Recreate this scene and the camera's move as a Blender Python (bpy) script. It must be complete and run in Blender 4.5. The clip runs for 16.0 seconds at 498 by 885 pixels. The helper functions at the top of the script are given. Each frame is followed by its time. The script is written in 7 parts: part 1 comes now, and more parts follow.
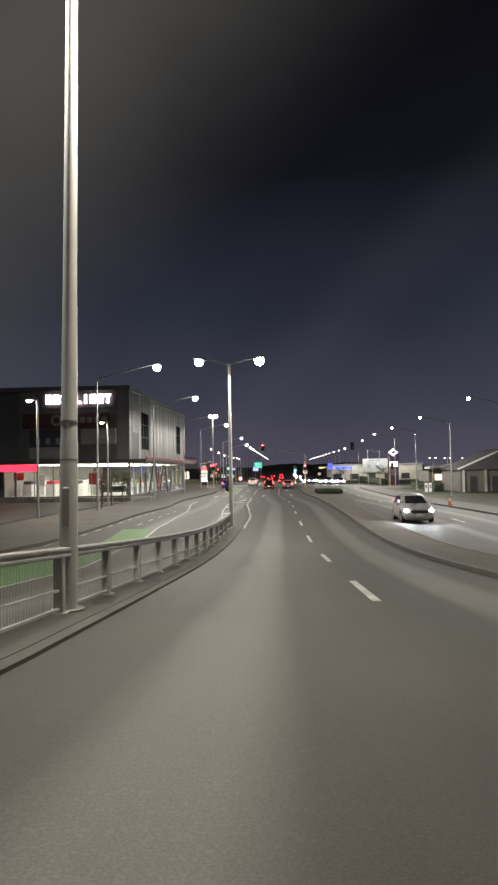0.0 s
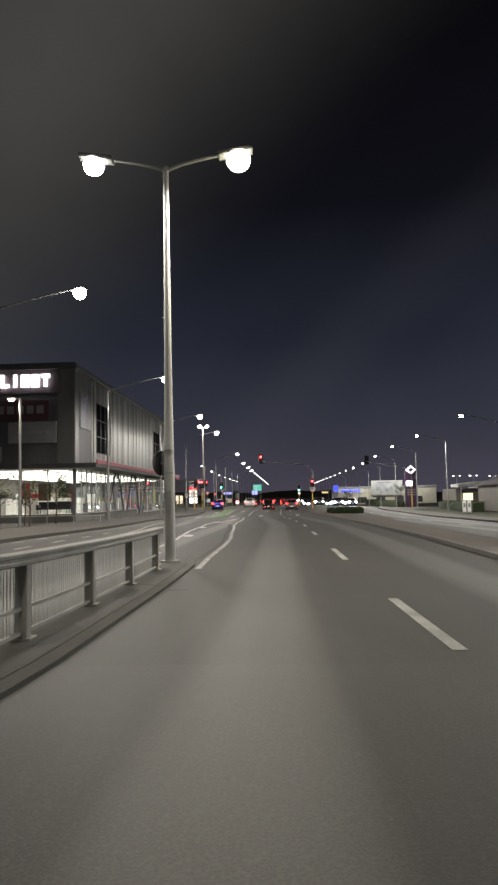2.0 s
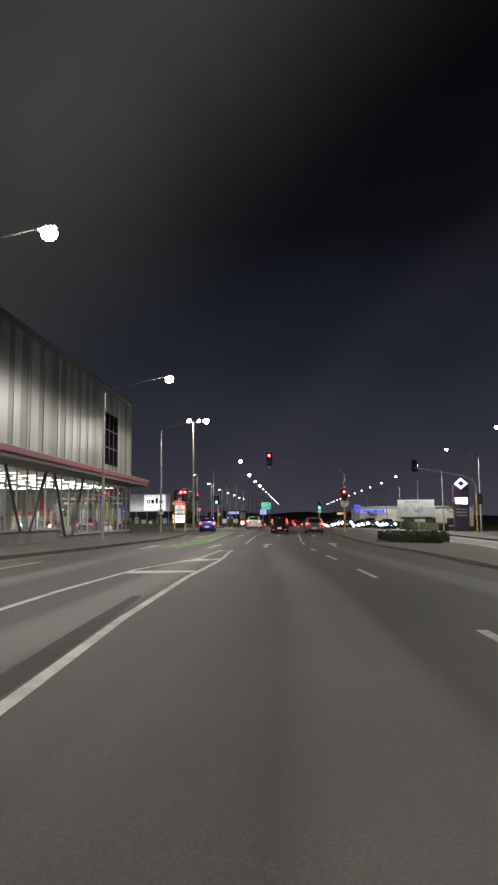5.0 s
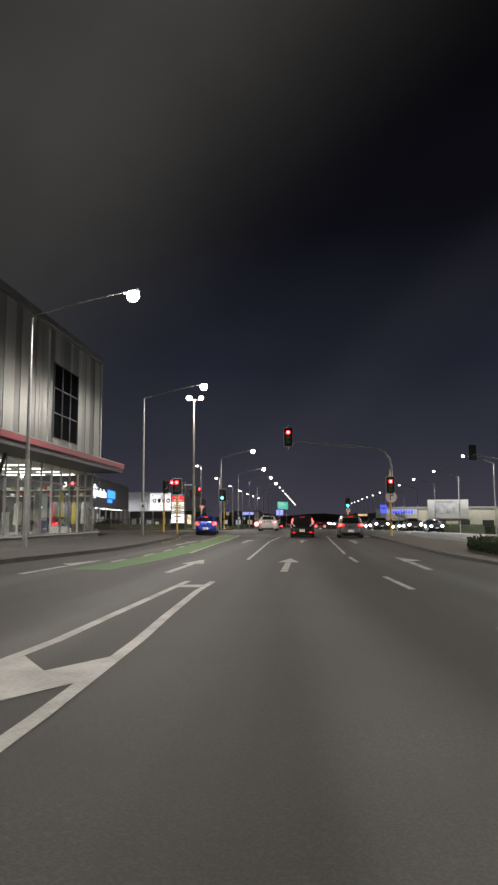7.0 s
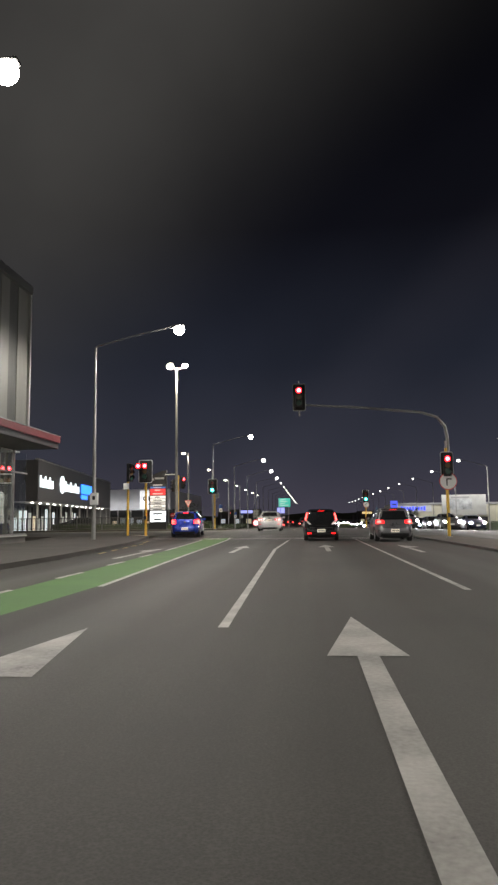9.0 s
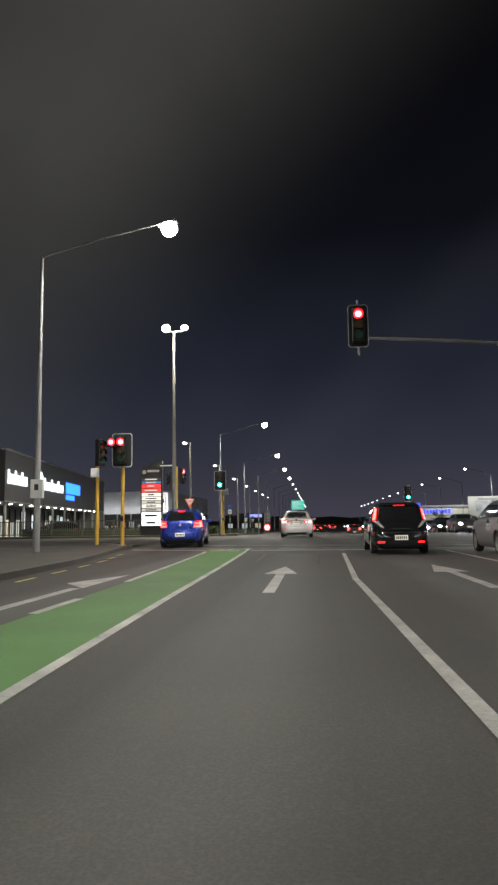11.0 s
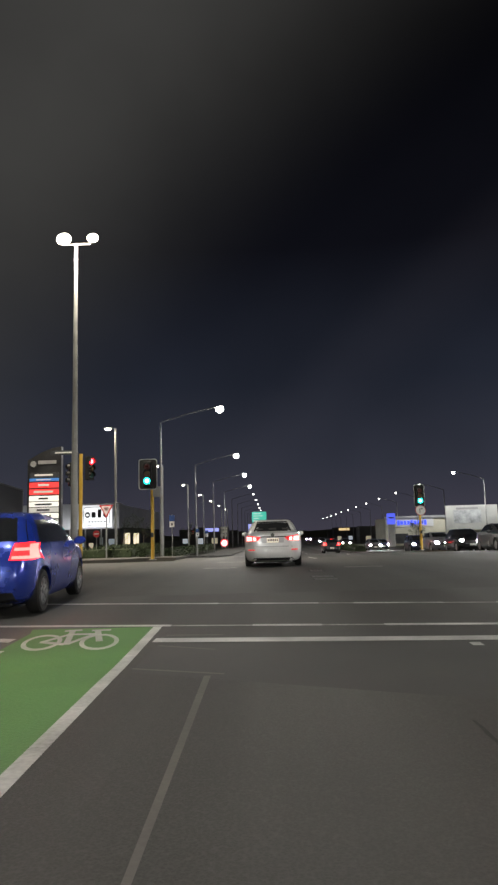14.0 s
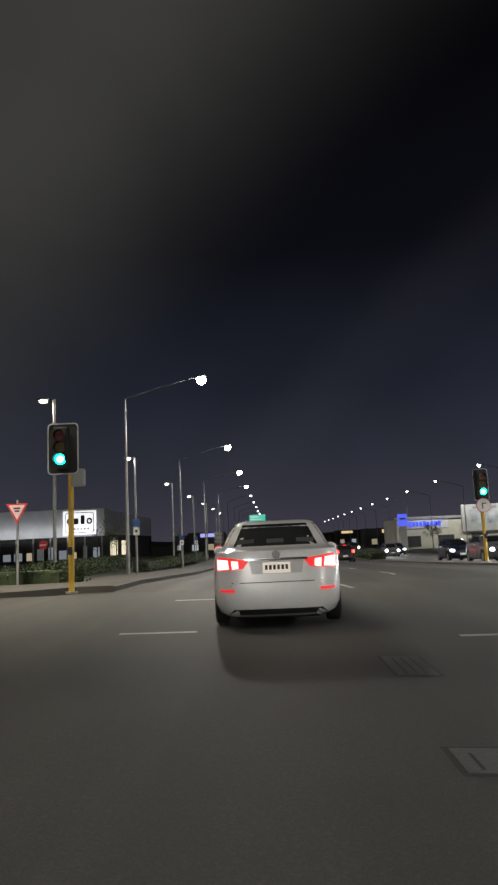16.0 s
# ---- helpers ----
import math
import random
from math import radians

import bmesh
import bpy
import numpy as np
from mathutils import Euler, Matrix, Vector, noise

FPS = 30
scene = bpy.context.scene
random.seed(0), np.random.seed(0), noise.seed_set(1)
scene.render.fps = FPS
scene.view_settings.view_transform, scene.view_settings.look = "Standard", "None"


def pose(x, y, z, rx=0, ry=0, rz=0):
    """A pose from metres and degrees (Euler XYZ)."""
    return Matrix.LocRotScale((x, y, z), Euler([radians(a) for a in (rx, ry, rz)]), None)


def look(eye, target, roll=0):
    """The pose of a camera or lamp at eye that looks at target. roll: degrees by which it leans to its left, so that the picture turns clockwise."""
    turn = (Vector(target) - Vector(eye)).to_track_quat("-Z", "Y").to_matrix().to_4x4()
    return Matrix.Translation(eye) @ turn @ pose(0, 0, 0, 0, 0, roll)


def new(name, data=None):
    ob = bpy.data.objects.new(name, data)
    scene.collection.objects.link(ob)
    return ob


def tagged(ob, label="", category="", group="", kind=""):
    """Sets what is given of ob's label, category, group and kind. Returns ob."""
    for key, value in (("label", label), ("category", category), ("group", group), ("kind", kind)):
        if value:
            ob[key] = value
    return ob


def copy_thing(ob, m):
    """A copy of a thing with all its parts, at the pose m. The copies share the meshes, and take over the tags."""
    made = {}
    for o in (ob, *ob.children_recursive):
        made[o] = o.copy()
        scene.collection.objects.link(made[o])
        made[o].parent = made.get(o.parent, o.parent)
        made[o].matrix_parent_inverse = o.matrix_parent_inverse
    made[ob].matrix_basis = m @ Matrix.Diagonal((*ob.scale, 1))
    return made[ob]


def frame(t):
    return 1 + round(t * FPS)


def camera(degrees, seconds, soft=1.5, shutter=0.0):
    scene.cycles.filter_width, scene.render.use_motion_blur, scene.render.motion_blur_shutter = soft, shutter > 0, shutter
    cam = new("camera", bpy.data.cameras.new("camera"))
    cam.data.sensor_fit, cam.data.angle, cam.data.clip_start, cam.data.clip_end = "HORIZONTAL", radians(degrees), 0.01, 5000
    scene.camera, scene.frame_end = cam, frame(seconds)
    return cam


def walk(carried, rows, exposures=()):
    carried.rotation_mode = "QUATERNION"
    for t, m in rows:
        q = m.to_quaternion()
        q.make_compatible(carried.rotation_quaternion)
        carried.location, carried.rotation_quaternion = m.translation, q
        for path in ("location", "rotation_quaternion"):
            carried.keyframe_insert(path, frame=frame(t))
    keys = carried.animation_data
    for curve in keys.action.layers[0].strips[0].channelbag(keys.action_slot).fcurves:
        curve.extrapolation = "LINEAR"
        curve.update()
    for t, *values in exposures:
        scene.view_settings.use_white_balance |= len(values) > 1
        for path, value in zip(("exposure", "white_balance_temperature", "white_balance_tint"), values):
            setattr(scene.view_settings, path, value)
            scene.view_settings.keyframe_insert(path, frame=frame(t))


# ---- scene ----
cam = camera(40.0, 16.0, soft=2.5)
PATH = [
    (0, (4.407, -117.307, 3.503), (4.314, -115.31, 3.579), -1.0),
    (0.5, (4.33, -112.365, 2.977), (4.228, -110.37, 3.077), -1.0),
    (1, (4.224, -107.182, 2.577), (4.12, -105.188, 2.695), -1.1),
    (1.5, (4.176, -102.089, 2.214), (4.077, -100.095, 2.348), -1.3),
    (2, (4.136, -97.005, 1.93), (4.044, -95.013, 2.087), -1.2),
    (2.5, (4.053, -91.777, 1.735), (3.967, -89.787, 1.916), -0.9),
    (3, (3.975, -86.71, 1.661), (3.894, -84.722, 1.866), -0.7),
    (3.5, (3.821, -81.511, 1.692), (3.745, -79.524, 1.903), -0.8),
    (4, (3.620, -76.284, 1.628), (3.534, -74.297, 1.843), -0.4),
    (4.5, (3.533, -71.58, 1.548), (3.43, -69.595, 1.765), -0.4),
    (7, (2.669, -49.835, 1.251), (2.499, -47.855, 1.475), -0.2),
    (7.5, (2.468, -45.863, 1.214), (2.315, -43.881, 1.438), -0.5),
    (8, (2.231, -42.214, 1.196), (2.091, -40.231, 1.413), -0.4),
    (8.5, (1.99, -38.642, 1.139), (1.844, -36.659, 1.356), -0.7),
    (9, (1.636, -35.207, 1.082), (1.469, -33.226, 1.304), -0.7),
    (9.5, (1.187, -31.89, 0.958), (0.993, -29.913, 1.188), -0.9),
    (12, (-0.836, -16.86, 0.929), (-0.987, -14.881, 1.174), -0.8),
    (12.5, (-0.984, -14.1, 0.881), (-1.106, -12.12, 1.137), -0.8),
    (13, (-1.071, -11.394, 0.959), (-1.168, -9.413, 1.217), -1.2),
    (13.5, (-1.112, -8.724, 1.031), (-1.187, -6.743, 1.297), -1.4),
    (14, (-1.201, -6.037, 1.077), (-1.261, -4.057, 1.351), -1.6),
    (14.5, (-1.144, -3.142, 1.073), (-1.202, -1.164, 1.36), -1.8),
    (15, (-1.214, -0.184, 1.164), (-1.269, 1.794, 1.453), -2.1),
    (15.5, (-1.311, 2.857, 1.251), (-1.363, 4.836, 1.536), -2.1),
    (16, (-1.238, 5.929, 1.316), (-1.292, 7.908, 1.602), -2.6),
]
walk(cam, [(t, look(e, g, r)) for t, e, g, r in PATH], [(0, 0.95, 6650, 10), (0.6, 0.5, 6650, 10), (2.0, 0.55, 6650, 10), (2.5, 0.55, 6650, 10), (3.1, 0.05, 6650, 10), (3.6, 0.35, 6650, 11), (4.5, 0.33, 6650, 11), (7, 0.33, 6650, 11), (9, 0.42, 6650, 11), (9.6, 0.4, 6600, 10), (10.2, 0.4, 6550, 9), (12, 0.45, 6500, 8), (13, 0.42, 6500, 8), (14, 0.32, 6500, 9), (15, 0.28, 6500, 9), (16, 0.2, 6500, 9)])

# ---- world and exposure ----
world = bpy.data.worlds.new("night_sky")
scene.world = world
world.use_nodes = True
wn, wl = world.node_tree.nodes, world.node_tree.links
wn.clear()
w_out, w_bg = wn.new("ShaderNodeOutputWorld"), wn.new("ShaderNodeBackground")
w_tc, w_sep, w_ramp = wn.new("ShaderNodeTexCoord"), wn.new("ShaderNodeSeparateXYZ"), wn.new("ShaderNodeValToRGB")
w_noise, w_mix = wn.new("ShaderNodeTexNoise"), wn.new("ShaderNodeMix")
w_mix.data_type, w_mix.blend_type = "RGBA", "MULTIPLY"
w_noise.inputs["Scale"].default_value, w_noise.inputs["Detail"].default_value = 2.2, 4.0
w_ramp.color_ramp.elements[0].position, w_ramp.color_ramp.elements[0].color = 0.0, (0.042, 0.039, 0.055, 1)
w_ramp.color_ramp.elements[1].position, w_ramp.color_ramp.elements[1].color = 0.62, (0.0014, 0.0014, 0.0020, 1)
for w_at, w_tone in ((0.10, (0.0240, 0.0260, 0.0380, 1)), (0.22, (0.0116, 0.0138, 0.0218, 1)), (0.40, (0.0032, 0.0034, 0.0056, 1))):
    w_ramp.color_ramp.elements.new(w_at).color = w_tone
w_n2 = wn.new("ShaderNodeMapRange")
w_n2.inputs["To Min"].default_value, w_n2.inputs["To Max"].default_value = 0.55, 1.5
wl.new(w_tc.outputs["Generated"], w_sep.inputs[0])
wl.new(w_sep.outputs["Z"], w_ramp.inputs["Fac"])
wl.new(w_tc.outputs["Generated"], w_noise.inputs["Vector"])
wl.new(w_noise.outputs["Fac"], w_n2.inputs["Value"])
w_mix.inputs["Factor"].default_value = 1.0
wl.new(w_ramp.outputs["Color"], w_mix.inputs[6])
wl.new(w_n2.outputs["Result"], w_mix.inputs[7])
# windscreen glare put into the sky colour: pale behind and to the left, dark blue over the road
w_dot, w_side, w_mix2 = wn.new("ShaderNodeVectorMath"), wn.new("ShaderNodeMapRange"), wn.new("ShaderNodeMix")
w_dot.operation = "DOT_PRODUCT"
w_dot.inputs[1].default_value = (-1.06, -0.62, 1.0)
w_side.interpolation_type = "SMOOTHSTEP"
w_side.inputs["From Min"].default_value, w_side.inputs["From Max"].default_value = -0.22, 0.46
w_mix2.data_type = "RGBA"
w_mix2.inputs[7].default_value = (0.041, 0.040, 0.038, 1)
w_mul, w_pale = wn.new("ShaderNodeMath"), wn.new("ShaderNodeMapRange")
w_mul.operation = "MULTIPLY"
w_pale.inputs["From Min"].default_value, w_pale.inputs["From Max"].default_value = 0.3, 0.7
w_pale.inputs["To Min"].default_value, w_pale.inputs["To Max"].default_value = 0.55, 1.05
wl.new(w_tc.outputs["Generated"], w_dot.inputs[0])
wl.new(w_dot.outputs["Value"], w_side.inputs["Value"])
wl.new(w_noise.outputs["Fac"], w_pale.inputs["Value"])
wl.new(w_side.outputs["Result"], w_mul.inputs[0])
wl.new(w_pale.outputs["Result"], w_mul.inputs[1])
wl.new(w_mul.outputs[0], w_mix2.inputs["Factor"])
wl.new(w_mix.outputs[2], w_mix2.inputs[6])
# a thin lighter streak of glare lower down, also put into the sky colour
w_up, w_down, w_band, w_mix3 = wn.new("ShaderNodeMapRange"), wn.new("ShaderNodeMapRange"), wn.new("ShaderNodeMath"), wn.new("ShaderNodeMix")
for node, a, b in ((w_up, -0.60, -0.49), (w_down, -0.37, -0.48)):
    node.interpolation_type = "SMOOTHSTEP"
    node.inputs["From Min"].default_value, node.inputs["From Max"].default_value = a, b
    wl.new(w_dot.outputs["Value"], node.inputs["Value"])
w_band.operation = "MULTIPLY"
wl.new(w_up.outputs["Result"], w_band.inputs[0])
wl.new(w_down.outputs["Result"], w_band.inputs[1])
w_mix3.data_type, w_mix3.blend_type = "RGBA", "ADD"
w_mix3.inputs[7].default_value = (0.0028, 0.0025, 0.0031, 1)
wl.new(w_band.outputs[0], w_mix3.inputs["Factor"])
wl.new(w_mix2.outputs[2], w_mix3.inputs[6])
wl.new(w_mix3.outputs[2], w_bg.inputs["Color"])
wl.new(w_bg.outputs[0], w_out.inputs["Surface"])
w_bg.inputs["Strength"].default_value = 1.0
scene.view_settings.exposure = 0.0

LAMP_WATTS = 3500.0      # one street lantern
SHOP_WATTS = 400.0       # one ceiling panel of the shop

# ---- materials ----
MATS = {}


def surface(name, dark, light, scale=2.0, fine=40.0, rough=0.6, metal=0.0, bump=0.1, coat=0.0, vary=0.0, stretch=(1, 1, 1)):
    """Two scales of noise between two base colours, with fine relief."""
    if name in MATS:
        return MATS[name]
    m = bpy.data.materials.new(name)
    m.use_nodes = True
    n, l = m.node_tree.nodes, m.node_tree.links
    b = n["Principled BSDF"]
    b.inputs["Metallic"].default_value = metal
    b.inputs["Coat Weight"].default_value = coat
    b.inputs["Coat Roughness"].default_value = 0.06
    tc, mp = n.new("ShaderNodeTexCoord"), n.new("ShaderNodeMapping")
    mp.inputs["Scale"].default_value = stretch
    l.new(tc.outputs["Object"], mp.inputs["Vector"])
    big, small = n.new("ShaderNodeTexNoise"), n.new("ShaderNodeTexNoise")
    big.inputs["Scale"].default_value, big.inputs["Detail"].default_value = scale, 5.0
    small.inputs["Scale"].default_value, small.inputs["Detail"].default_value = fine, 3.0
    l.new(mp.outputs[0], big.inputs["Vector"])
    l.new(mp.outputs[0], small.inputs["Vector"])
    add = n.new("ShaderNodeMath")
    add.operation = "MULTIPLY_ADD"
    add.inputs[1].default_value = 0.35
    l.new(small.outputs["Fac"], add.inputs[0])
    l.new(big.outputs["Fac"], add.inputs[2])
    src = add.outputs[0]
    if vary:
        info, add2 = n.new("ShaderNodeObjectInfo"), n.new("ShaderNodeMath")
        add2.operation = "MULTIPLY_ADD"
        add2.inputs[1].default_value = vary
        l.new(info.outputs["Random"], add2.inputs[0])
        l.new(src, add2.inputs[2])
        sub = n.new("ShaderNodeMath")
        sub.operation = "SUBTRACT"
        sub.inputs[1].default_value = vary / 2
        l.new(add2.outputs[0], sub.inputs[0])
        src = sub.outputs[0]
    ramp = n.new("ShaderNodeValToRGB")
    ramp.color_ramp.elements[0].position, ramp.color_ramp.elements[0].color = 0.42, (*dark, 1)
    ramp.color_ramp.elements[1].position, ramp.color_ramp.elements[1].color = 0.92, (*light, 1)
    l.new(src, ramp.inputs["Fac"])
    l.new(ramp.outputs["Color"], b.inputs["Base Color"])
    rr = n.new("ShaderNodeMapRange")
    rr.inputs["To Min"].default_value, rr.inputs["To Max"].default_value = max(0.02, rough - 0.1), min(1.0, rough + 0.1)
    l.new(big.outputs["Fac"], rr.inputs["Value"])
    l.new(rr.outputs["Result"], b.inputs["Roughness"])
    if bump:
        bp = n.new("ShaderNodeBump")
        bp.inputs["Strength"].default_value, bp.inputs["Distance"].default_value = bump, 0.02
        l.new(small.outputs["Fac"], bp.inputs["Height"])
        l.new(bp.outputs[0], b.inputs["Normal"])
    MATS[name] = m
    return m


def glow(name, colour, strength):
    """A surface that gives off light."""
    if name in MATS:
        return MATS[name]
    m = bpy.data.materials.new(name)
    m.use_nodes = True
    b = m.node_tree.nodes["Principled BSDF"]
    b.inputs["Base Color"].default_value = (*colour, 1)
    b.inputs["Emission Color"].default_value = (*colour, 1)
    b.inputs["Emission Strength"].default_value = strength
    b.inputs["Roughness"].default_value = 0.4
    MATS[name] = m
    return m


def pane(name, tint, gloss):
    """Thin window glass: mostly clear, a little mirror."""
    if name in MATS:
        return MATS[name]
    m = bpy.data.materials.new(name)
    m.use_nodes = True
    n, l = m.node_tree.nodes, m.node_tree.links
    n.clear()
    out, mix, clear, shiny = n.new("ShaderNodeOutputMaterial"), n.new("ShaderNodeMixShader"), n.new("ShaderNodeBsdfTransparent"), n.new("ShaderNodeBsdfGlossy")
    clear.inputs["Color"].default_value = (*tint, 1)
    shiny.inputs["Color"].default_value, shiny.inputs["Roughness"].default_value = (0.9, 0.95, 1, 1), 0.02
    mix.inputs[0].default_value = gloss
    l.new(clear.outputs[0], mix.inputs[1])
    l.new(shiny.outputs[0], mix.inputs[2])
    l.new(mix.outputs[0], out.inputs["Surface"])
    MATS[name] = m
    return m


def asphalt_material(name, tracks):
    """Chip-seal asphalt: stone grain, long stains and wheel tracks along the lanes."""
    m = surface(name, (0.047, 0.0452, 0.0412), (0.098, 0.0937, 0.0845), scale=0.35, fine=160.0, rough=0.72, bump=0.10)
    n, l = m.node_tree.nodes, m.node_tree.links
    grain = n.new("ShaderNodeTexVoronoi")
    grain.inputs["Scale"].default_value = 70.0
    tc = n.new("ShaderNodeTexCoord")
    l.new(tc.outputs["Object"], grain.inputs["Vector"])
    ramp = [x for x in n if x.bl_idname == "ShaderNodeValToRGB"][0]
    b = n["Principled BSDF"]
    mul = n.new("ShaderNodeMix")
    mul.data_type, mul.blend_type = "RGBA", "MULTIPLY"
    mul.inputs["Factor"].default_value = 0.45
    l.new(ramp.outputs["Color"], mul.inputs[6])
    l.new(grain.outputs["Distance"], mul.inputs[7])
    # long stains along the driving direction
    mp, st = n.new("ShaderNodeMapping"), n.new("ShaderNodeTexNoise")
    mp.inputs["Scale"].default_value = (0.9, 0.02, 1)
    st.inputs["Scale"].default_value, st.inputs["Detail"].default_value = 1.0, 4.0
    l.new(tc.outputs["Object"], mp.inputs["Vector"])
    l.new(mp.outputs[0], st.inputs["Vector"])
    sr = n.new("ShaderNodeMapRange")
    sr.inputs["From Min"].default_value, sr.inputs["From Max"].default_value = 0.3, 0.7
    sr.inputs["To Min"].default_value, sr.inputs["To Max"].default_value = 0.72, 1.18
    l.new(st.outputs["Fac"], sr.inputs["Value"])
    mul2 = n.new("ShaderNodeMix")
    mul2.data_type, mul2.blend_type = "RGBA", "MULTIPLY"
    mul2.inputs["Factor"].default_value = 1.0
    l.new(mul.outputs[2], mul2.inputs[6])
    l.new(sr.outputs["Result"], mul2.inputs[7])
    if not tracks:
        l.new(mul2.outputs[2], b.inputs["Base Color"])
        b.inputs["Specular IOR Level"].default_value = 0.45
        return m
    # dark wheel tracks and a paler strip between them, swinging left with the lanes before the crossroads
    xyz, swing, lane, wave, tone, mul3 = (n.new("ShaderNode" + k) for k in ("SeparateXYZ", "MapRange", "Math", "Math", "MapRange", "Mix"))
    l.new(tc.outputs["Object"], xyz.inputs[0])
    swing.interpolation_type = "SMOOTHSTEP"
    for key, v in (("From Min", -64.0), ("From Max", -24.0), ("To Min", 3.95), ("To Max", 2.25)):
        swing.inputs[key].default_value = v
    l.new(xyz.outputs["Y"], swing.inputs["Value"])
    lane.operation = "SUBTRACT"
    l.new(xyz.outputs["X"], lane.inputs[0])
    l.new(swing.outputs["Result"], lane.inputs[1])
    scl, wob = n.new("ShaderNodeMath"), n.new("ShaderNodeMath")
    scl.operation, scl.inputs[1].default_value = "MULTIPLY", 2 * math.pi / 3.0
    l.new(lane.outputs[0], scl.inputs[0])
    wob.operation, wob.inputs[1].default_value = "MULTIPLY_ADD", 1.2
    l.new(st.outputs["Fac"], wob.inputs[0])
    l.new(scl.outputs[0], wob.inputs[2])
    shift = n.new("ShaderNodeMath")
    shift.operation, shift.inputs[1].default_value = "SUBTRACT", 0.6
    l.new(wob.outputs[0], shift.inputs[0])
    wave.operation = "COSINE"
    l.new(shift.outputs[0], wave.inputs[0])
    # the strip's lamp sheen is partly put into its base colour
    tone.interpolation_type = "SMOOTHSTEP"
    for key, v in (("From Min", 0.35), ("From Max", 1.0), ("To Min", 0.86), ("To Max", 1.40)):
        tone.inputs[key].default_value = v
    # the tracks fade out where the lanes spread
    fade, tone_in = n.new("ShaderNodeMapRange"), n.new("ShaderNodeMath")
    fade.interpolation_type = "SMOOTHSTEP"
    for key, v in (("From Min", -62.0), ("From Max", -34.0), ("To Min", 1.0), ("To Max", 0.25)):
        fade.inputs[key].default_value = v
    l.new(xyz.outputs["Y"], fade.inputs["Value"])
    tone_in.operation = "MULTIPLY"
    l.new(wave.outputs[0], tone_in.inputs[0])
    l.new(fade.outputs["Result"], tone_in.inputs[1])
    half = n.new("ShaderNodeMath")
    half.operation = "MULTIPLY_ADD"
    half.inputs[1].default_value = -0.55
    half.inputs[2].default_value = 0.55
    l.new(fade.outputs["Result"], half.inputs[0])
    joined = n.new("ShaderNodeMath")
    joined.operation = "ADD"
    l.new(tone_in.outputs[0], joined.inputs[0])
    l.new(half.outputs[0], joined.inputs[1])
    l.new(joined.outputs[0], tone.inputs["Value"])
    mul3.data_type, mul3.blend_type = "RGBA", "MULTIPLY"
    mul3.inputs["Factor"].default_value = 1.0
    l.new(mul2.outputs[2], mul3.inputs[6])
    l.new(tone.outputs["Result"], mul3.inputs[7])
    l.new(mul3.outputs[2], b.inputs["Base Color"])
    # the polished strip shines more than the oily tracks
    gloss = n.new("ShaderNodeMapRange")
    for key, v in (("From Min", 0.86), ("From Max", 1.40), ("To Min", 0.36), ("To Max", 0.85)):
        gloss.inputs[key].default_value = v
    l.new(tone.outputs["Result"], gloss.inputs["Value"])
    l.new(gloss.outputs["Result"], b.inputs["Specular IOR Level"])
    return m


ASPHALT = asphalt_material("asphalt", True)
PLAIN_ASPHALT = asphalt_material("plain_asphalt", False)
FOOTPATH = surface("footpath_concrete", (0.048, 0.044, 0.039), (0.094, 0.087, 0.077), 0.6, 60, 0.85, bump=0.12)
KERB = surface("kerb_concrete", (0.055, 0.052, 0.047), (0.105, 0.099, 0.089), 1.2, 35, 0.8, bump=0.25)
EARTH = surface("verge_grass_soil", (0.018, 0.022, 0.012), (0.055, 0.060, 0.032), 0.5, 14, 0.95, bump=0.6)
BRICKY = surface("median_paving", (0.050, 0.040, 0.031), (0.098, 0.079, 0.060), 0.9, 25, 0.85, bump=0.3)
PAINT = surface("white_road_paint", (0.24, 0.235, 0.22), (0.52, 0.51, 0.48), 1.6, 30, 0.6, bump=0.25)
for ob in (PAINT,):
    ramp = [x for x in ob.node_tree.nodes if x.bl_idname == "ShaderNodeValToRGB"][0].color_ramp
    ramp.elements[0].position, ramp.elements[0].color = 0.40, (0.085, 0.082, 0.075, 1)
    worn = ramp.elements.new(0.50)
    worn.color = (0.25, 0.245, 0.23, 1)
WORN_PAINT = surface("worn_road_paint", (0.07, 0.068, 0.062), (0.40, 0.39, 0.365), 2.6, 22, 0.7, bump=0.25)
YELLOW_PAINT = surface("yellow_road_paint", (0.40, 0.30, 0.06), (0.62, 0.48, 0.12), 1.6, 30, 0.6, bump=0.25)
GREEN = surface("green_cycle_lane", (0.055, 0.135, 0.035), (0.10, 0.22, 0.062), 0.7, 45, 0.75, bump=0.3)
GREEN_WORN = surface("worn_green_cycle_lane", (0.050, 0.068, 0.040), (0.088, 0.115, 0.066), 0.6, 45, 0.75, bump=0.2)
STEEL = surface("galvanised_steel", (0.22, 0.22, 0.215), (0.35, 0.35, 0.34), 1.5, 22, 0.5, metal=0.35, bump=0.05)
PALE_STEEL = surface("pale_painted_steel", (0.38, 0.38, 0.36), (0.50, 0.50, 0.475), 1.5, 22, 0.45, bump=0.04)
YELLOW = surface("yellow_pole_paint", (0.52, 0.31, 0.025), (0.68, 0.43, 0.06), 2.0, 22, 0.45, bump=0.04)
SIG_BLACK = surface("signal_matt_black", (0.0035, 0.0035, 0.004), (0.008, 0.008, 0.009), 3, 40, 0.7, bump=0.02)
BLACK = surface("black_plastic", (0.008, 0.008, 0.009), (0.022, 0.022, 0.024), 3, 40, 0.45, bump=0.05)
RUBBER = surface("tyre_rubber", (0.010, 0.010, 0.010), (0.026, 0.025, 0.024), 6, 40, 0.8, bump=0.2)
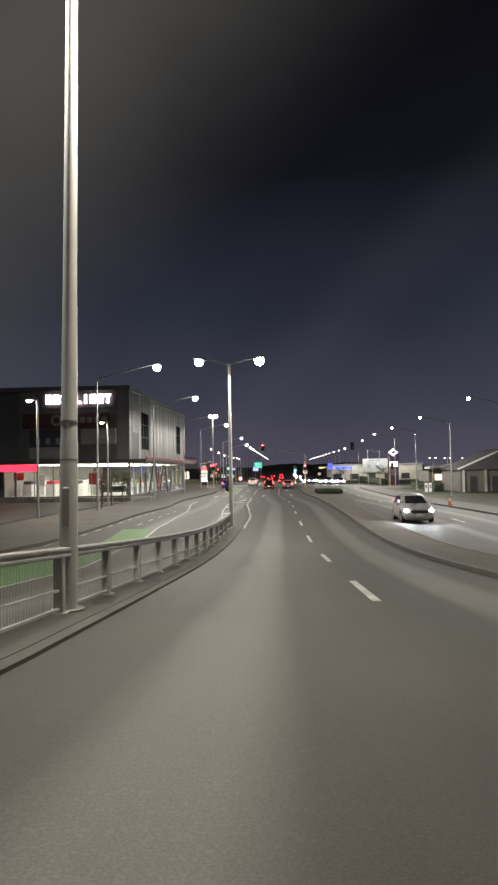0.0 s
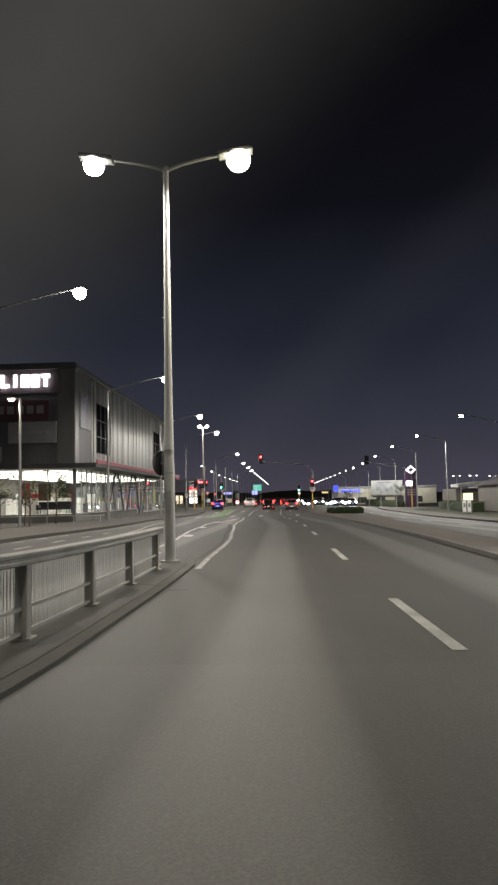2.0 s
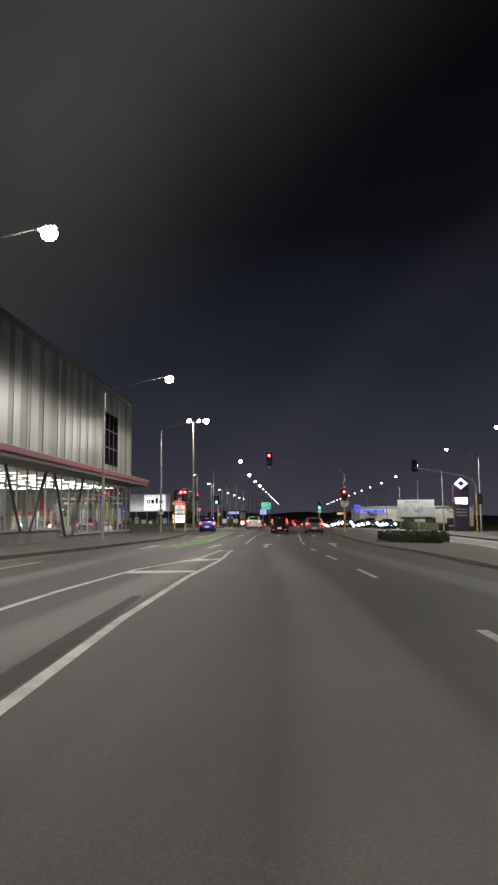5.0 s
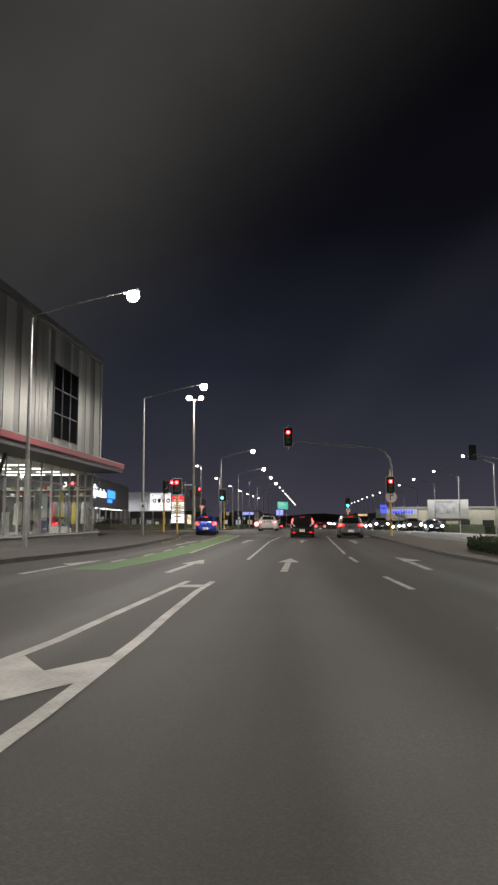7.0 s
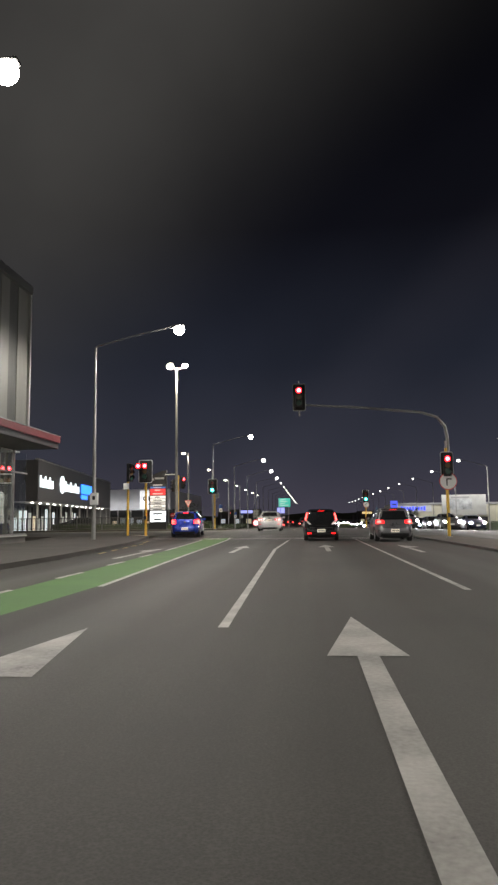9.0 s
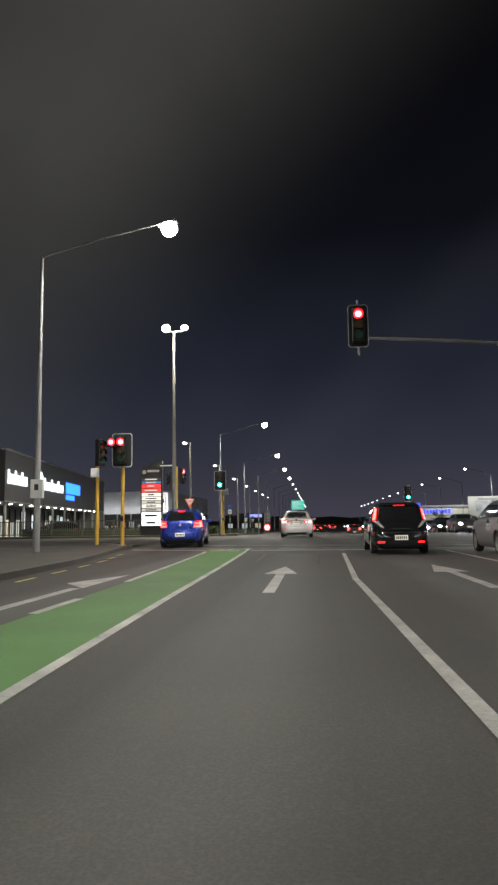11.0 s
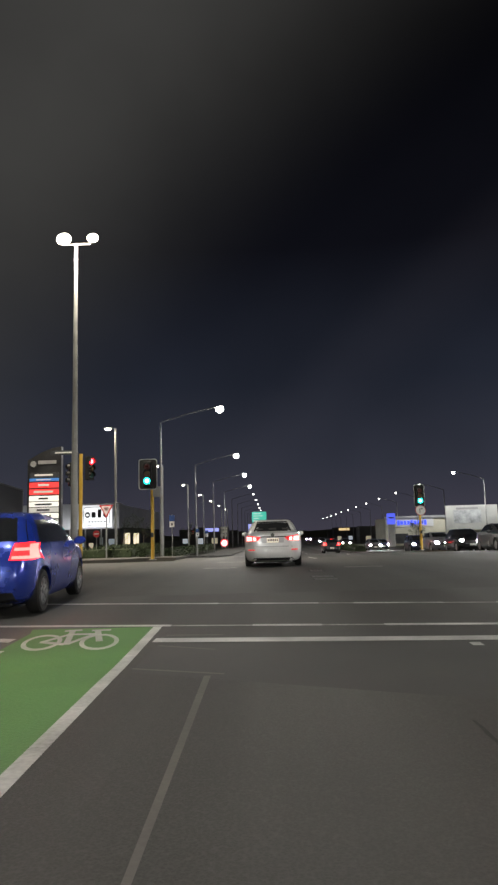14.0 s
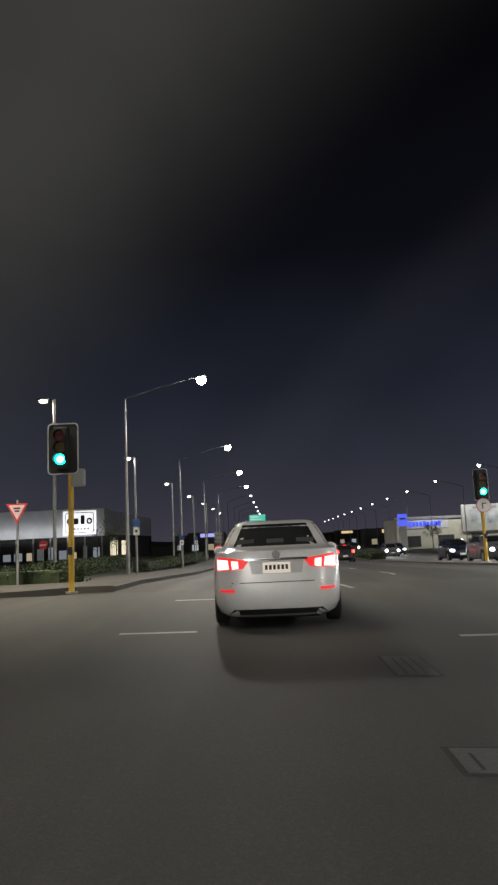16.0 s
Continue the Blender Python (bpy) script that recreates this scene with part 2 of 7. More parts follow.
ALLOY = surface("alloy_wheel", (0.32, 0.32, 0.33), (0.55, 0.55, 0.56), 4, 30, 0.3, metal=0.85, bump=0.0)
CHROME = surface("chrome_trim", (0.55, 0.55, 0.55), (0.75, 0.75, 0.75), 4, 30, 0.12, metal=1.0, bump=0.0)
GREY_EDGE = surface("signal_board_edge", (0.34, 0.36, 0.37), (0.55, 0.57, 0.58), 3, 30, 0.5, bump=0.0)
WHITE = surface("white_sign_face", (0.66, 0.66, 0.64), (0.82, 0.82, 0.80), 2, 25, 0.5, bump=0.03)
PLATE = surface("plate_reflective", (0.62, 0.62, 0.60), (0.80, 0.80, 0.78), 3, 25, 0.4, bump=0.0)
RED_SIGN = surface("red_sign_paint", (0.46, 0.025, 0.03), (0.62, 0.05, 0.05), 2, 25, 0.5, bump=0.02)
DARK_BAR = surface("dark_lettering", (0.012, 0.012, 0.013), (0.03, 0.03, 0.03), 3, 25, 0.5, bump=0.0)
GLASS = pane("shop_glass", (0.93, 0.96, 0.95), 0.15)

LANTERN = glow("lantern_cool", (1.0, 0.97, 0.92), 14.0)
LANTERN_FAR = glow("lantern_far", (1.0, 0.96, 0.90), 5.0)
LANTERN_WARM = glow("lantern_warm", (1.0, 0.93, 0.74), 12.0)
SIG_RED = glow("signal_red_lit", (1.0, 0.008, 0.012), 9.0)
SIG_RED_CORE = glow("signal_red_core", (1.0, 0.026, 0.034), 50.0)
SIG_GREEN = glow("signal_green_lit", (0.01, 1.0, 0.80), 5.0)
SIG_GREEN_CORE = glow("signal_green_core", (0.05, 1.0, 0.90), 30.0)
TAIL = glow("tail_lamp_lit", (1.0, 0.012, 0.014), 2.6)
TAIL_CORE = glow("brake_lamp_lit", (1.0, 0.018, 0.021), 34.0)
BRAKE_CORE = glow("brake_core_lit", (1.0, 0.030, 0.026), 15.0)
SALOON_CORE = glow("saloon_core_lit", (1.0, 0.34, 0.31), 3.2)
# reflector plastic with an added glow in place of returned headlight
REFLECTOR_GLOW = glow("reflector_red_glow", (0.75, 0.03, 0.03), 0.8)
HEAD = glow("head_lamp_lit", (0.90, 0.96, 1.0), 900.0)
LETTER = glow("sign_letter_white", (1.0, 0.90, 0.93), 4.0)
LETTER_RED = glow("sign_disc_red", (1.0, 0.10, 0.09), 1.6)
LIGHTBOX = glow("lightbox_white", (0.96, 0.97, 1.0), 1.6)
BLUE_BOX = glow("lightbox_blue", (0.02, 0.16, 0.85), 2.6)
PANEL_LIGHT = glow("ceiling_panel_lit", (1.0, 0.96, 0.86), 7.0)


# ---- geometry helpers ----
def part(name, bm, material, parent=None, label="", smooth=False):
    """Links a bmesh as one mesh object, under a thing or a part."""
    me = bpy.data.meshes.new(name)
    bmesh.ops.recalc_face_normals(bm, faces=bm.faces)
    bm.to_mesh(me)
    bm.free()
    me.materials.append(material)
    if smooth:
        for p in me.polygons:
            p.use_smooth = True
        me.set_sharp_from_angle(angle=radians(38))
    ob = new(name, me)
    ob.parent = parent
    if label:
        tagged(ob, label=label)
    return ob


def same_mesh(name, mesh, parent, m):
    ob = new(name, mesh)
    ob.parent = parent
    ob.matrix_basis = m
    return ob


def thing(name, x, y, z, label, category, group="", rz=0.0, kind=""):
    ob = new(name)
    ob.empty_display_size = 0.2
    ob.matrix_basis = pose(x, y, z, 0, 0, rz)
    return tagged(ob, label, category, group, kind)


def box(bm, cx, cy, cz, sx, sy, sz, bevel=0.0, m=None):
    r = bmesh.ops.create_cube(bm, size=1.0)
    bmesh.ops.scale(bm, vec=(sx, sy, sz), verts=r["verts"])
    if bevel:
        es = list({e for v in r["verts"] for e in v.link_edges})
        rb = bmesh.ops.bevel(bm, geom=es, offset=bevel, segments=2, affect="EDGES", profile=0.6)
        vs = list({v for f in rb["faces"] for v in f.verts} | {v for v in r["verts"] if v.is_valid})
    else:
        vs = r["verts"]
    if m is not None:
        bmesh.ops.transform(bm, matrix=m, verts=vs)
    bmesh.ops.translate(bm, vec=(cx, cy, cz), verts=vs)
    return bm


def block(sx, sy, sz, cx=0.0, cy=0.0, cz=0.0, bevel=0.0):
    return box(bmesh.new(), cx, cy, cz, sx, sy, sz, bevel)


def tube(bm, pts, radii, sides=10):
    """A round bar along points, with a radius at each."""
    rings = []
    up = Vector((0, 0, 1))
    for i, p in enumerate(pts):
        p = Vector(p)
        a, b = Vector(pts[max(i - 1, 0)]), Vector(pts[min(i + 1, len(pts) - 1)])
        d = (b - a).normalized()
        u = d.cross(up)
        u = Vector((1, 0, 0)) if u.length < 1e-3 else u.normalized()
        v = u.cross(d).normalized()
        r = radii[i] if not isinstance(radii, (int, float)) else radii
        rings.append([bm.verts.new(p + r * (math.cos(2 * math.pi * k / sides) * u + math.sin(2 * math.pi * k / sides) * v)) for k in range(sides)])
    for a, b in zip(rings, rings[1:]):
        for k in range(sides):
            bm.faces.new((a[k], a[(k + 1) % sides], b[(k + 1) % sides], b[k]))
    bm.faces.new(rings[0][::-1])
    bm.faces.new(rings[-1])
    return bm


def disc(bm, c, r, depth, axis="y", sides=20, dome=0.0):
    """A short cylinder round an axis, with a domed front where asked."""
    rot = {"y": Matrix.Rotation(radians(90), 4, "X"), "x": Matrix.Rotation(radians(90), 4, "Y"), "z": Matrix.Identity(4)}[axis]
    res = bmesh.ops.create_cone(bm, cap_ends=True, cap_tris=False, segments=sides, radius1=r, radius2=r * (1 - dome), depth=depth)
    bmesh.ops.transform(bm, matrix=Matrix.Translation(c) @ rot, verts=res["verts"])
    return bm


def outline_slab(pts, y0, y1):
    """A slab from an outline in x and z, between two depths."""
    bm = bmesh.new()
    a = [bm.verts.new((x, y0, z)) for x, z in pts]
    b = [bm.verts.new((x, y1, z)) for x, z in pts]
    bm.faces.new(a)
    bm.faces.new(b[::-1])
    for i in range(len(pts)):
        j = (i + 1) % len(pts)
        bm.faces.new((a[i], b[i], b[j], a[j]))
    return bm


def rounded(x0, z0, x1, z1, r, n=4):
    """The outline of a rounded rectangle."""
    out = []
    for cx, cz, a0 in ((x1 - r, z1 - r, 0), (x0 + r, z1 - r, 90), (x0 + r, z0 + r, 180), (x1 - r, z0 + r, 270)):
        out += [(cx + r * math.cos(radians(a0 + 90 * k / n)), cz + r * math.sin(radians(a0 + 90 * k / n))) for k in range(n + 1)]
    return out


# ---- the lie of the land ----
KNOT_Y = [-320, -150, -130, -117, -112, -107, -102, -97, -92, -87, -82, -77, -72, -66, -60, -50, -42, -35, -28, 0, 8, 28, 44, 68, 90, 1200]
KNOT_Z = [8, 4.9, 3.5, 2.50, 2.06, 1.66, 1.28, 0.95, 0.73, 0.64, 0.63, 0.605, 0.54, 0.45, 0.35, 0.21, 0.13, 0.04, 0, 0, 0.16, 0.13, -0.3, -0.85, -0.95, -1.0]


def zr(y):
    """Height of the carriageway, straight between even knots 2 m apart."""
    a = math.floor(y / 2) * 2
    za, zb = np.interp([a, a + 2], KNOT_Y, KNOT_Z)
    return float(za + (zb - za) * (y - a) / 2)


def gz(x, y):
    """Height of the ground: the far carriageway falls away to the right."""
    return zr(y) - 0.04 * min(max(x - 9.0, 0.0), 16.0)


def knots(y0, y1):
    ys = [y0] + [float(v) for v in range(int(math.floor(y0 / 2)) * 2 + 2, int(math.ceil(y1)), 2) if y0 < v < y1] + [y1]
    return ys


def lerp(table, y):
    return float(np.interp(y, [p[0] for p in table], [p[1] for p in table]))


def sheet(name, left, right, y0, y1, lift, material, parent=None, label="", splits=(), skirt=0.0, step=None):
    """A strip of ground between two edges (tables of y, x), lying on the land; a skirt gives it depth."""
    bm = bmesh.new()
    ys = knots(y0, y1)
    rows = []
    for y in ys:
        a, b = lerp(left, y), lerp(right, y)
        xs = [a] + [s for s in splits if a + 0.01 < s < b - 0.01] + [b]
        if len(splits) and len(xs) != len(splits) + 2:
            xs = [a] + [min(max(s, a + 0.002 * (i + 1)), b - 0.002 * (len(splits) - i)) for i, s in enumerate(splits)] + [b]
        rows.append([bm.verts.new((x, y, gz(x, y) + lift)) for x in xs])
    for p, q in zip(rows, rows[1:]):
        for i in range(len(p) - 1):
            bm.faces.new((p[i], p[i + 1], q[i + 1], q[i]))
    if skirt:
        edges = [e for e in bm.edges if e.is_boundary]
        r = bmesh.ops.extrude_edge_only(bm, edges=edges)
        bmesh.ops.translate(bm, vec=(0, 0, -skirt), verts=[v for v in r["geom"] if isinstance(v, bmesh.types.BMVert)])
    me = bpy.data.meshes.new(name)
    bm.to_mesh(me)
    bm.free()
    me.materials.append(material)
    ob = new(name, me)
    ob.parent = parent
    if label:
        tagged(ob, label=label)
    return ob


def decal(name, pts, lift, material, parent=None):
    """A flat painted shape on the road, from an outline in x and y."""
    bm = bmesh.new()
    bm.faces.new([bm.verts.new((x, y, gz(x, y) + lift)) for x, y in pts])
    bmesh.ops.triangulate(bm, faces=bm.faces[:])
    me = bpy.data.meshes.new(name)
    bm.to_mesh(me)
    bm.free()
    me.materials.append(material)
    ob = new(name, me)
    ob.parent = parent
    return ob


def stripe(name, x0, y0, x1, y1, w, parent, material=None, lift=0.0055):
    """A painted line of width w from one point to another."""
    return sheet(name, [(y0, x0 - w / 2), (y1, x1 - w / 2)], [(y0, x0 + w / 2), (y1, x1 + w / 2)], y0, y1, lift, material or PAINT, parent)



# ---- ground, roads, kerbs ----
ground = sheet("ground", [(-320, -500), (1200, -500)], [(-320, 500), (1200, 500)], -320, 1200, -0.06, EARTH, splits=(-120, -60, -30, 9, 25, 60, 120))
tagged(ground, "dark grass and bare soil beside the roads at night", "ground", kind="structure")

LEFT_KERB = [(-320, -4.6), (-80, -4.7), (-73, -5.0), (-59, -5.2), (-45, -6.2), (-30, -6.0), (-22, -5.3), (-16, -5.4), (-5, -6.2), (0.5, -7.1), (3, -7.3)]
RIGHT_KERB = [(-320, 18.4), (6, 18.4)]
FAR_LEFT = [(24, -5.6), (40, -5.2), (74, -5.7), (1200, -5.7)]
MED_L = [(-320, 8.15), (-100, 8.15), (-73, 8.3), (-60, 8.5), (-40, 8.2), (-25, 7.4), (3, 7.2)]
MED_R = [(-320, 10.1), (-72, 10.1), (-56, 11.1), (-42, 12.4), (-27, 13.0), (-14, 12.2), (3, 9.0)]
FMED_L = [(31, 7.0), (1200, 7.0)]
FMED_R = [(31, 8.6), (1200, 8.6)]

road = sheet("road", LEFT_KERB, RIGHT_KERB, -320, 6.0, 0.0, ASPHALT, splits=(9.0,))
tagged(road, "worn grey asphalt carriageway with several marked lanes", "road", kind="structure")
cross = sheet("road", [(6, -140), (24, -140)], [(6, 140), (24, 140)], 6.0, 24.0, 0.0, PLAIN_ASPHALT, splits=(9.0, 25.0))
tagged(cross, "asphalt of the signalled crossroads and the cross street", "road", kind="structure")
beyond = sheet("road", FAR_LEFT, [(24, 18.4), (1200, 18.4)], 24.0, 1200.0, 0.0, ASPHALT, splits=(9.0,))
tagged(beyond, "asphalt carriageway running on beyond the crossroads", "road", kind="structure")


def kerbline(table, y0, y1, side, label, h=0.13):
    """A kerb with a step of 13 cm: side is -1 where the footpath lies to its left."""
    out = [(y, x + side * 0.16) for y, x in table]
    l, r = (out, table) if side < 0 else (table, out)
    k = sheet("kerb", l, r, y0, y1, h, KERB, skirt=0.2)
    return tagged(k, label, "kerb", kind="structure")


kerbline(LEFT_KERB, -200, 3.0, -1, "concrete kerb along the footpath")
kerbline(RIGHT_KERB, -200, 6.0, 1, "concrete kerb on the far side of the road")
kerbline(MED_L, -200, 2.0, 1, "concrete kerb of the raised median", 0.085)
kerbline(MED_R, -200, 2.0, -1, "concrete kerb of the raised median", 0.085)
kerbline(FMED_L, 32, 500, 1, "concrete kerb of the far median", 0.085)
kerbline(FMED_R, 32, 500, -1, "concrete kerb of the far median", 0.085)
kerbline([(y, x) for y, x in FAR_LEFT], 25.0, 500, -1, "concrete kerb beyond the crossroads")
kerbline([(24, 18.4), (1200, 18.4)], 25.0, 500, 1, "concrete kerb beyond the crossroads")

for y0, y1, l, r, lab in (
        (-200, 3.0, [(y, x - 5.6) for y, x in LEFT_KERB], [(y, x - 0.16) for y, x in LEFT_KERB], "pale concrete footpath in front of the shop building"),
        (25.5, 500, [(24, -9.4), (1200, -9.4)], [(y, x - 0.16) for y, x in FAR_LEFT], "concrete footpath beyond the crossroads")):
    tagged(sheet("pavement", l, r, y0, y1, 0.125, FOOTPATH, skirt=0.2), lab, "footpath", kind="structure")
tagged(sheet("pavement", [(-200, 18.56), (5, 18.56)], [(-200, 22.5), (5, 22.5)], -200, 5.0, 0.125, FOOTPATH, skirt=0.2), "concrete footpath on the far side of the road", "footpath", kind="structure")
for y0, y1, l, r in ((-200, 2.0, [(y, x + 0.16) for y, x in MED_L], [(y, x - 0.16) for y, x in MED_R]), (32, 500, [(24, 7.16), (1200, 7.16)], [(24, 8.44), (1200, 8.44)])):
    tagged(sheet("pavement", l, r, y0, y1, 0.08, BRICKY, skirt=0.2), "brown paved top of the raised median", "median", kind="structure")

# corner of the footpath at the crossroads, with a ramp edge
for cx, cy, r, a0, lab in ((-11.3, 3.0, 4.1, 0, "rounded footpath corner at the crossroads"), (-11.0, 29.0, 5.4, 270, "rounded footpath corner beyond the crossroads")):
    bm = bmesh.new()
    pts = [(cx, cy)] + [(cx + r * math.cos(radians(a0 + 90 * k / 10)), cy + r * math.sin(radians(a0 + 90 * k / 10))) for k in range(11)]
    if a0 == 0:
        pts = [(cx - 60, cy)] + pts[1:] + [(cx - 60, cy + r)]
    else:
        pts = [(cx - 60, cy - r)] + pts[1:] + [(cx - 60, cy)]
    top = [bm.verts.new((x, y, gz(x, y) + 0.128)) for x, y in pts]
    low = [bm.verts.new((x, y, gz(x, y) - 0.1)) for x, y in pts]
    bm.faces.new(top)
    for i in range(len(pts)):
        j = (i + 1) % len(pts)
        bm.faces.new((top[i], low[i], low[j], top[j]))
    bmesh.ops.triangulate(bm, faces=[f for f in bm.faces if len(f.verts) > 4])
    tagged(part("pavement", bm, FOOTPATH), lab, "footpath", kind="structure")

# the narrow island with the railing between the road and the slip road
ISLE_L = [(-200, 1.66), (-84, 1.66), (-82.6, 1.76)]
ISLE_R = [(-200, 2.46), (-84, 2.46), (-82.6, 2.3)]
tagged(sheet("pavement", [(y, x + 0.15) for y, x in ISLE_L], [(y, x - 0.15) for y, x in ISLE_R], -200, -82.6, 0.042, surface("island_asphalt", (0.045, 0.043, 0.040), (0.085, 0.081, 0.074), 0.8, 50, 0.85, bump=0.15), skirt=0.2), "narrow asphalt traffic island under the railing", "traffic island", kind="structure")
for k_line, k_side in ((ISLE_L, 1), (ISLE_R, -1)):
    isle_kerb = kerbline(k_line, -200, -82.6, k_side, "low worn kerb of the traffic island", 0.035)
    isle_kerb.data.materials[0] = surface("worn_island_kerb", (0.050, 0.047, 0.042), (0.092, 0.087, 0.077), 1.5, 30, 0.85, bump=0.3)

# ---- road markings ----
marks = thing("road_markings", 0, 0, 0, "worn white and green painted lane markings on asphalt", "road marking", kind="structure")
# left edge line that swings from the island nose to the turn lanes
EDGE = [(-84.5, 2.58), (-82.4, 2.54), (-77.9, 2.54), (-75, 2.46), (-72.3, 2.29), (-70.3, 2.16), (-67, 1.98), (-63, 1.74), (-59.3, 1.47), (-52.5, 1.20), (-46, 1.17), (-43.4, 1.09), (-41.5, 0.98), (-38.6, 0.84), (-36.5, 0.81)]
for (ya, xa), (yb, xb) in zip(EDGE, EDGE[1:]):
    stripe("edge_line", xa, ya, xb, yb, 0.115, marks, WORN_PAINT if yb < -66 else PAINT)
BAND = [(-82.4, 2.31, 0.08), (-77, 2.35, 0.08), (-72, 2.00, 0.12), (-68, 1.74, 0.17), (-66, 1.67, 0.16), (-63.4, 1.46, 0.22), (-60.5, 1.21, 0.26), (-56.5, 0.97, 0.15)]
BAND_L, BAND_R = [(y, x) for y, x, w in BAND], [(y, x + w) for y, x, w in BAND]
sheet("bitumen_band", BAND_L, BAND_R, -82.4, -56.5, 0.003, surface("bitumen_band", (0.022, 0.021, 0.020), (0.045, 0.044, 0.041), 2, 30, 0.88, bump=0.1), marks)
SLIP = [(-79, 0.80), (-77, 0.77), (-75, 0.69), (-72.7, 0.50), (-69, 0.22), (-66.9, 0.07), (-62.8, -0.12), (-60.5, -0.20), (-58.5, -0.33), (-55.7, -0.46), (-50, -0.50), (-46.8, -0.03), (-44.6, 0.27), (-43.5, 0.34), (-36.4, 0.31)]
for (ya, xa), (yb, xb) in zip(SLIP, SLIP[1:]):
    stripe("edge_line", xa, ya, xb, yb, 0.12, marks)
# bars and chevrons of the painted island
for bar in ([(0.40, -71.9), (0.58, -70.9), (0.84, -71.5), (0.92, -72.75), (0.68, -72.75)], [(-0.08, -62.2), (-0.14, -60.5), (0.24, -61.4), (0.24, -62.9)], [(-0.44, -51.4), (1.10, -51.0), (1.11, -50.4), (-0.44, -50.4)],
            [(0.36, -44.3), (0.74, -44.85), (1.08, -44.25), (1.10, -45.2), (0.78, -45.75), (0.05, -46.5)], [(0.38, -37.80), (0.76, -37.76), (0.76, -37.25), (0.38, -37.27)]):
    decal("hatch_bar", bar, 0.0062, PAINT, marks)
# lane dashes, 3 m long
DASH_X = [(-107, 5.60), (-98, 5.55), (-90, 5.45), (-82, 5.36), (-72, 5.29), (-60, 5.28), (-51, 5.06), (-36, 4.29), (-28, 4.02)]
for y in (-125.9, -117.2, -108.4, -100.2, -91.6, -83.2, -73.2, -63.0, -53.0, -45.5, -38.0, -29.5):
    stripe("lane_dash", lerp(DASH_X, y), y, lerp(DASH_X, y + 3), y + 3.0, 0.12, marks)
for xa, ya, xb, yb in ((0.765, -28.25, 0.46, -11.0), (0.45, -11.0, 0.70, 0.80), (3.97, -24.7, 4.0, 0.2), (-1.80, -24.0, -2.14, -13.6), (-2.14, -13.6, -2.33, -6.5), (-2.33, -6.5, -2.53, -0.6), (-2.53, -0.6, -2.60, 2.30), (-3.40, -11.1, -3.60, -6.3), (-3.60, -6.3, -3.95, 0.9)):
    stripe("lane_line", xa, ya, xb, yb, 0.105, marks)
for y in (-29.6, -26.0, -22.4, -18.8, -15.2):
    x = lerp([(-30, -3.2), (-25, -3.06), (-12, -3.38)], y)
    stripe("lane_dash", x, y, x, y + 1.5, 0.12, marks)
GRN_L = [(-33, -3.3), (-30, -3.2), (-25, -3.04), (-11.1, -3.39), (-6.3, -3.57), (-1.9, -3.87), (1.7, -3.95), (3, -4.3)]
GRN_R = [(-33, -2.25), (-32, -2.2), (-27.4, -1.93), (-21, -1.8), (-13.6, -2.18), (-6.5, -2.37), (-0.6, -2.56), (2.9, -2.64)]
sheet("cycle_lane", GRN_L, GRN_R, -33, 2.3, 0.0035, GREEN, marks, "green surfaced cycle lane")
SIDE = [(-112, -0.30), (-101, -0.36), (-95, -1.05), (-88, -1.42), (-84, -1.75), (-78, -1.93), (-68, -2.45), (-63, -2.95), (-58.9, -3.50), (-53.5, -4.00), (-46.0, -4.35)]
for (ya, xa), (yb, xb) in zip(SIDE, SIDE[1:]):
    stripe("edge_line", xa, ya, xb, yb, 0.10, marks)
for k in range(10):
    stripe("lane_dash", -4.5 - 0.01 * k, -92.0 + 2.4 * k, -4.51 - 0.01 * k, -91.0 + 2.4 * k, 0.10, marks)
for y in (-81.6, -78.4, -75.2, -71.8, -68.6):
    stripe("lane_dash", -3.2 - 0.012 * (y + 80), y, -3.21 - 0.012 * (y + 80), y + 1.25, 0.10, marks)
sheet("cycle_lane", [(-60, -4.3), (-54, -4.75), (-46, -5.1)], [(-60, -3.45), (-54, -4.02), (-46, -4.42)], -58.5, -46.0, 0.0035, GREEN_WORN, marks, "faded green cycle lane")
sheet("cycle_lane", [(-108, -2.15), (-96.5, -2.40), (-90, -2.75), (-84.0, -3.40)], [(-108, -0.42), (-101, -0.46), (-95, -1.15), (-88, -1.50), (-84.0, -1.95)], -108, -84.0, 0.0035, GREEN, marks, "green surfaced cycle lane")


def cross_line(name, xa, xb, y, slope, w, lift):
    """A painted line across the road, slightly askew."""
    pts = [xa, xb]
    decal(name, [(x, y + slope * x) for x in pts] + [(x, y + slope * x + w) for x in reversed(pts)], lift, PAINT, marks)


cross_line("limit_line", -2.48, 7.1, 0.98, -0.09, 0.25, 0.0066)
cross_line("limit_line", -6.9, -4.05, 0.3, -0.27, 0.22, 0.0060)
for y0, sl in ((2.015, -0.12), (4.14, -0.17)):
    decal("faded_line", [(-2.6, y0 - sl * 2.6), (7.0, y0 + sl * 7.0), (7.0, y0 + sl * 7.0 + 0.09), (-2.6, y0 - sl * 2.6 + 0.09)], 0.0056, WORN_PAINT, marks)
for xa, xb in ((-7.0, -2.45), (-1.47, -0.66), (0.05, 3.2), (3.9, 7.1)):
    cross_line("crossing_line", xa, xb, 1.99, -0.12, 0.14, 0.0072)
for xa, xb in ((-6.6, -2.05), (-1.54, -0.56), (-0.05, 1.2), (1.9, 4.0), (4.9, 7.0)):
    cross_line("crossing_line", xa, xb, 4.12, -0.17, 0.13, 0.0064)
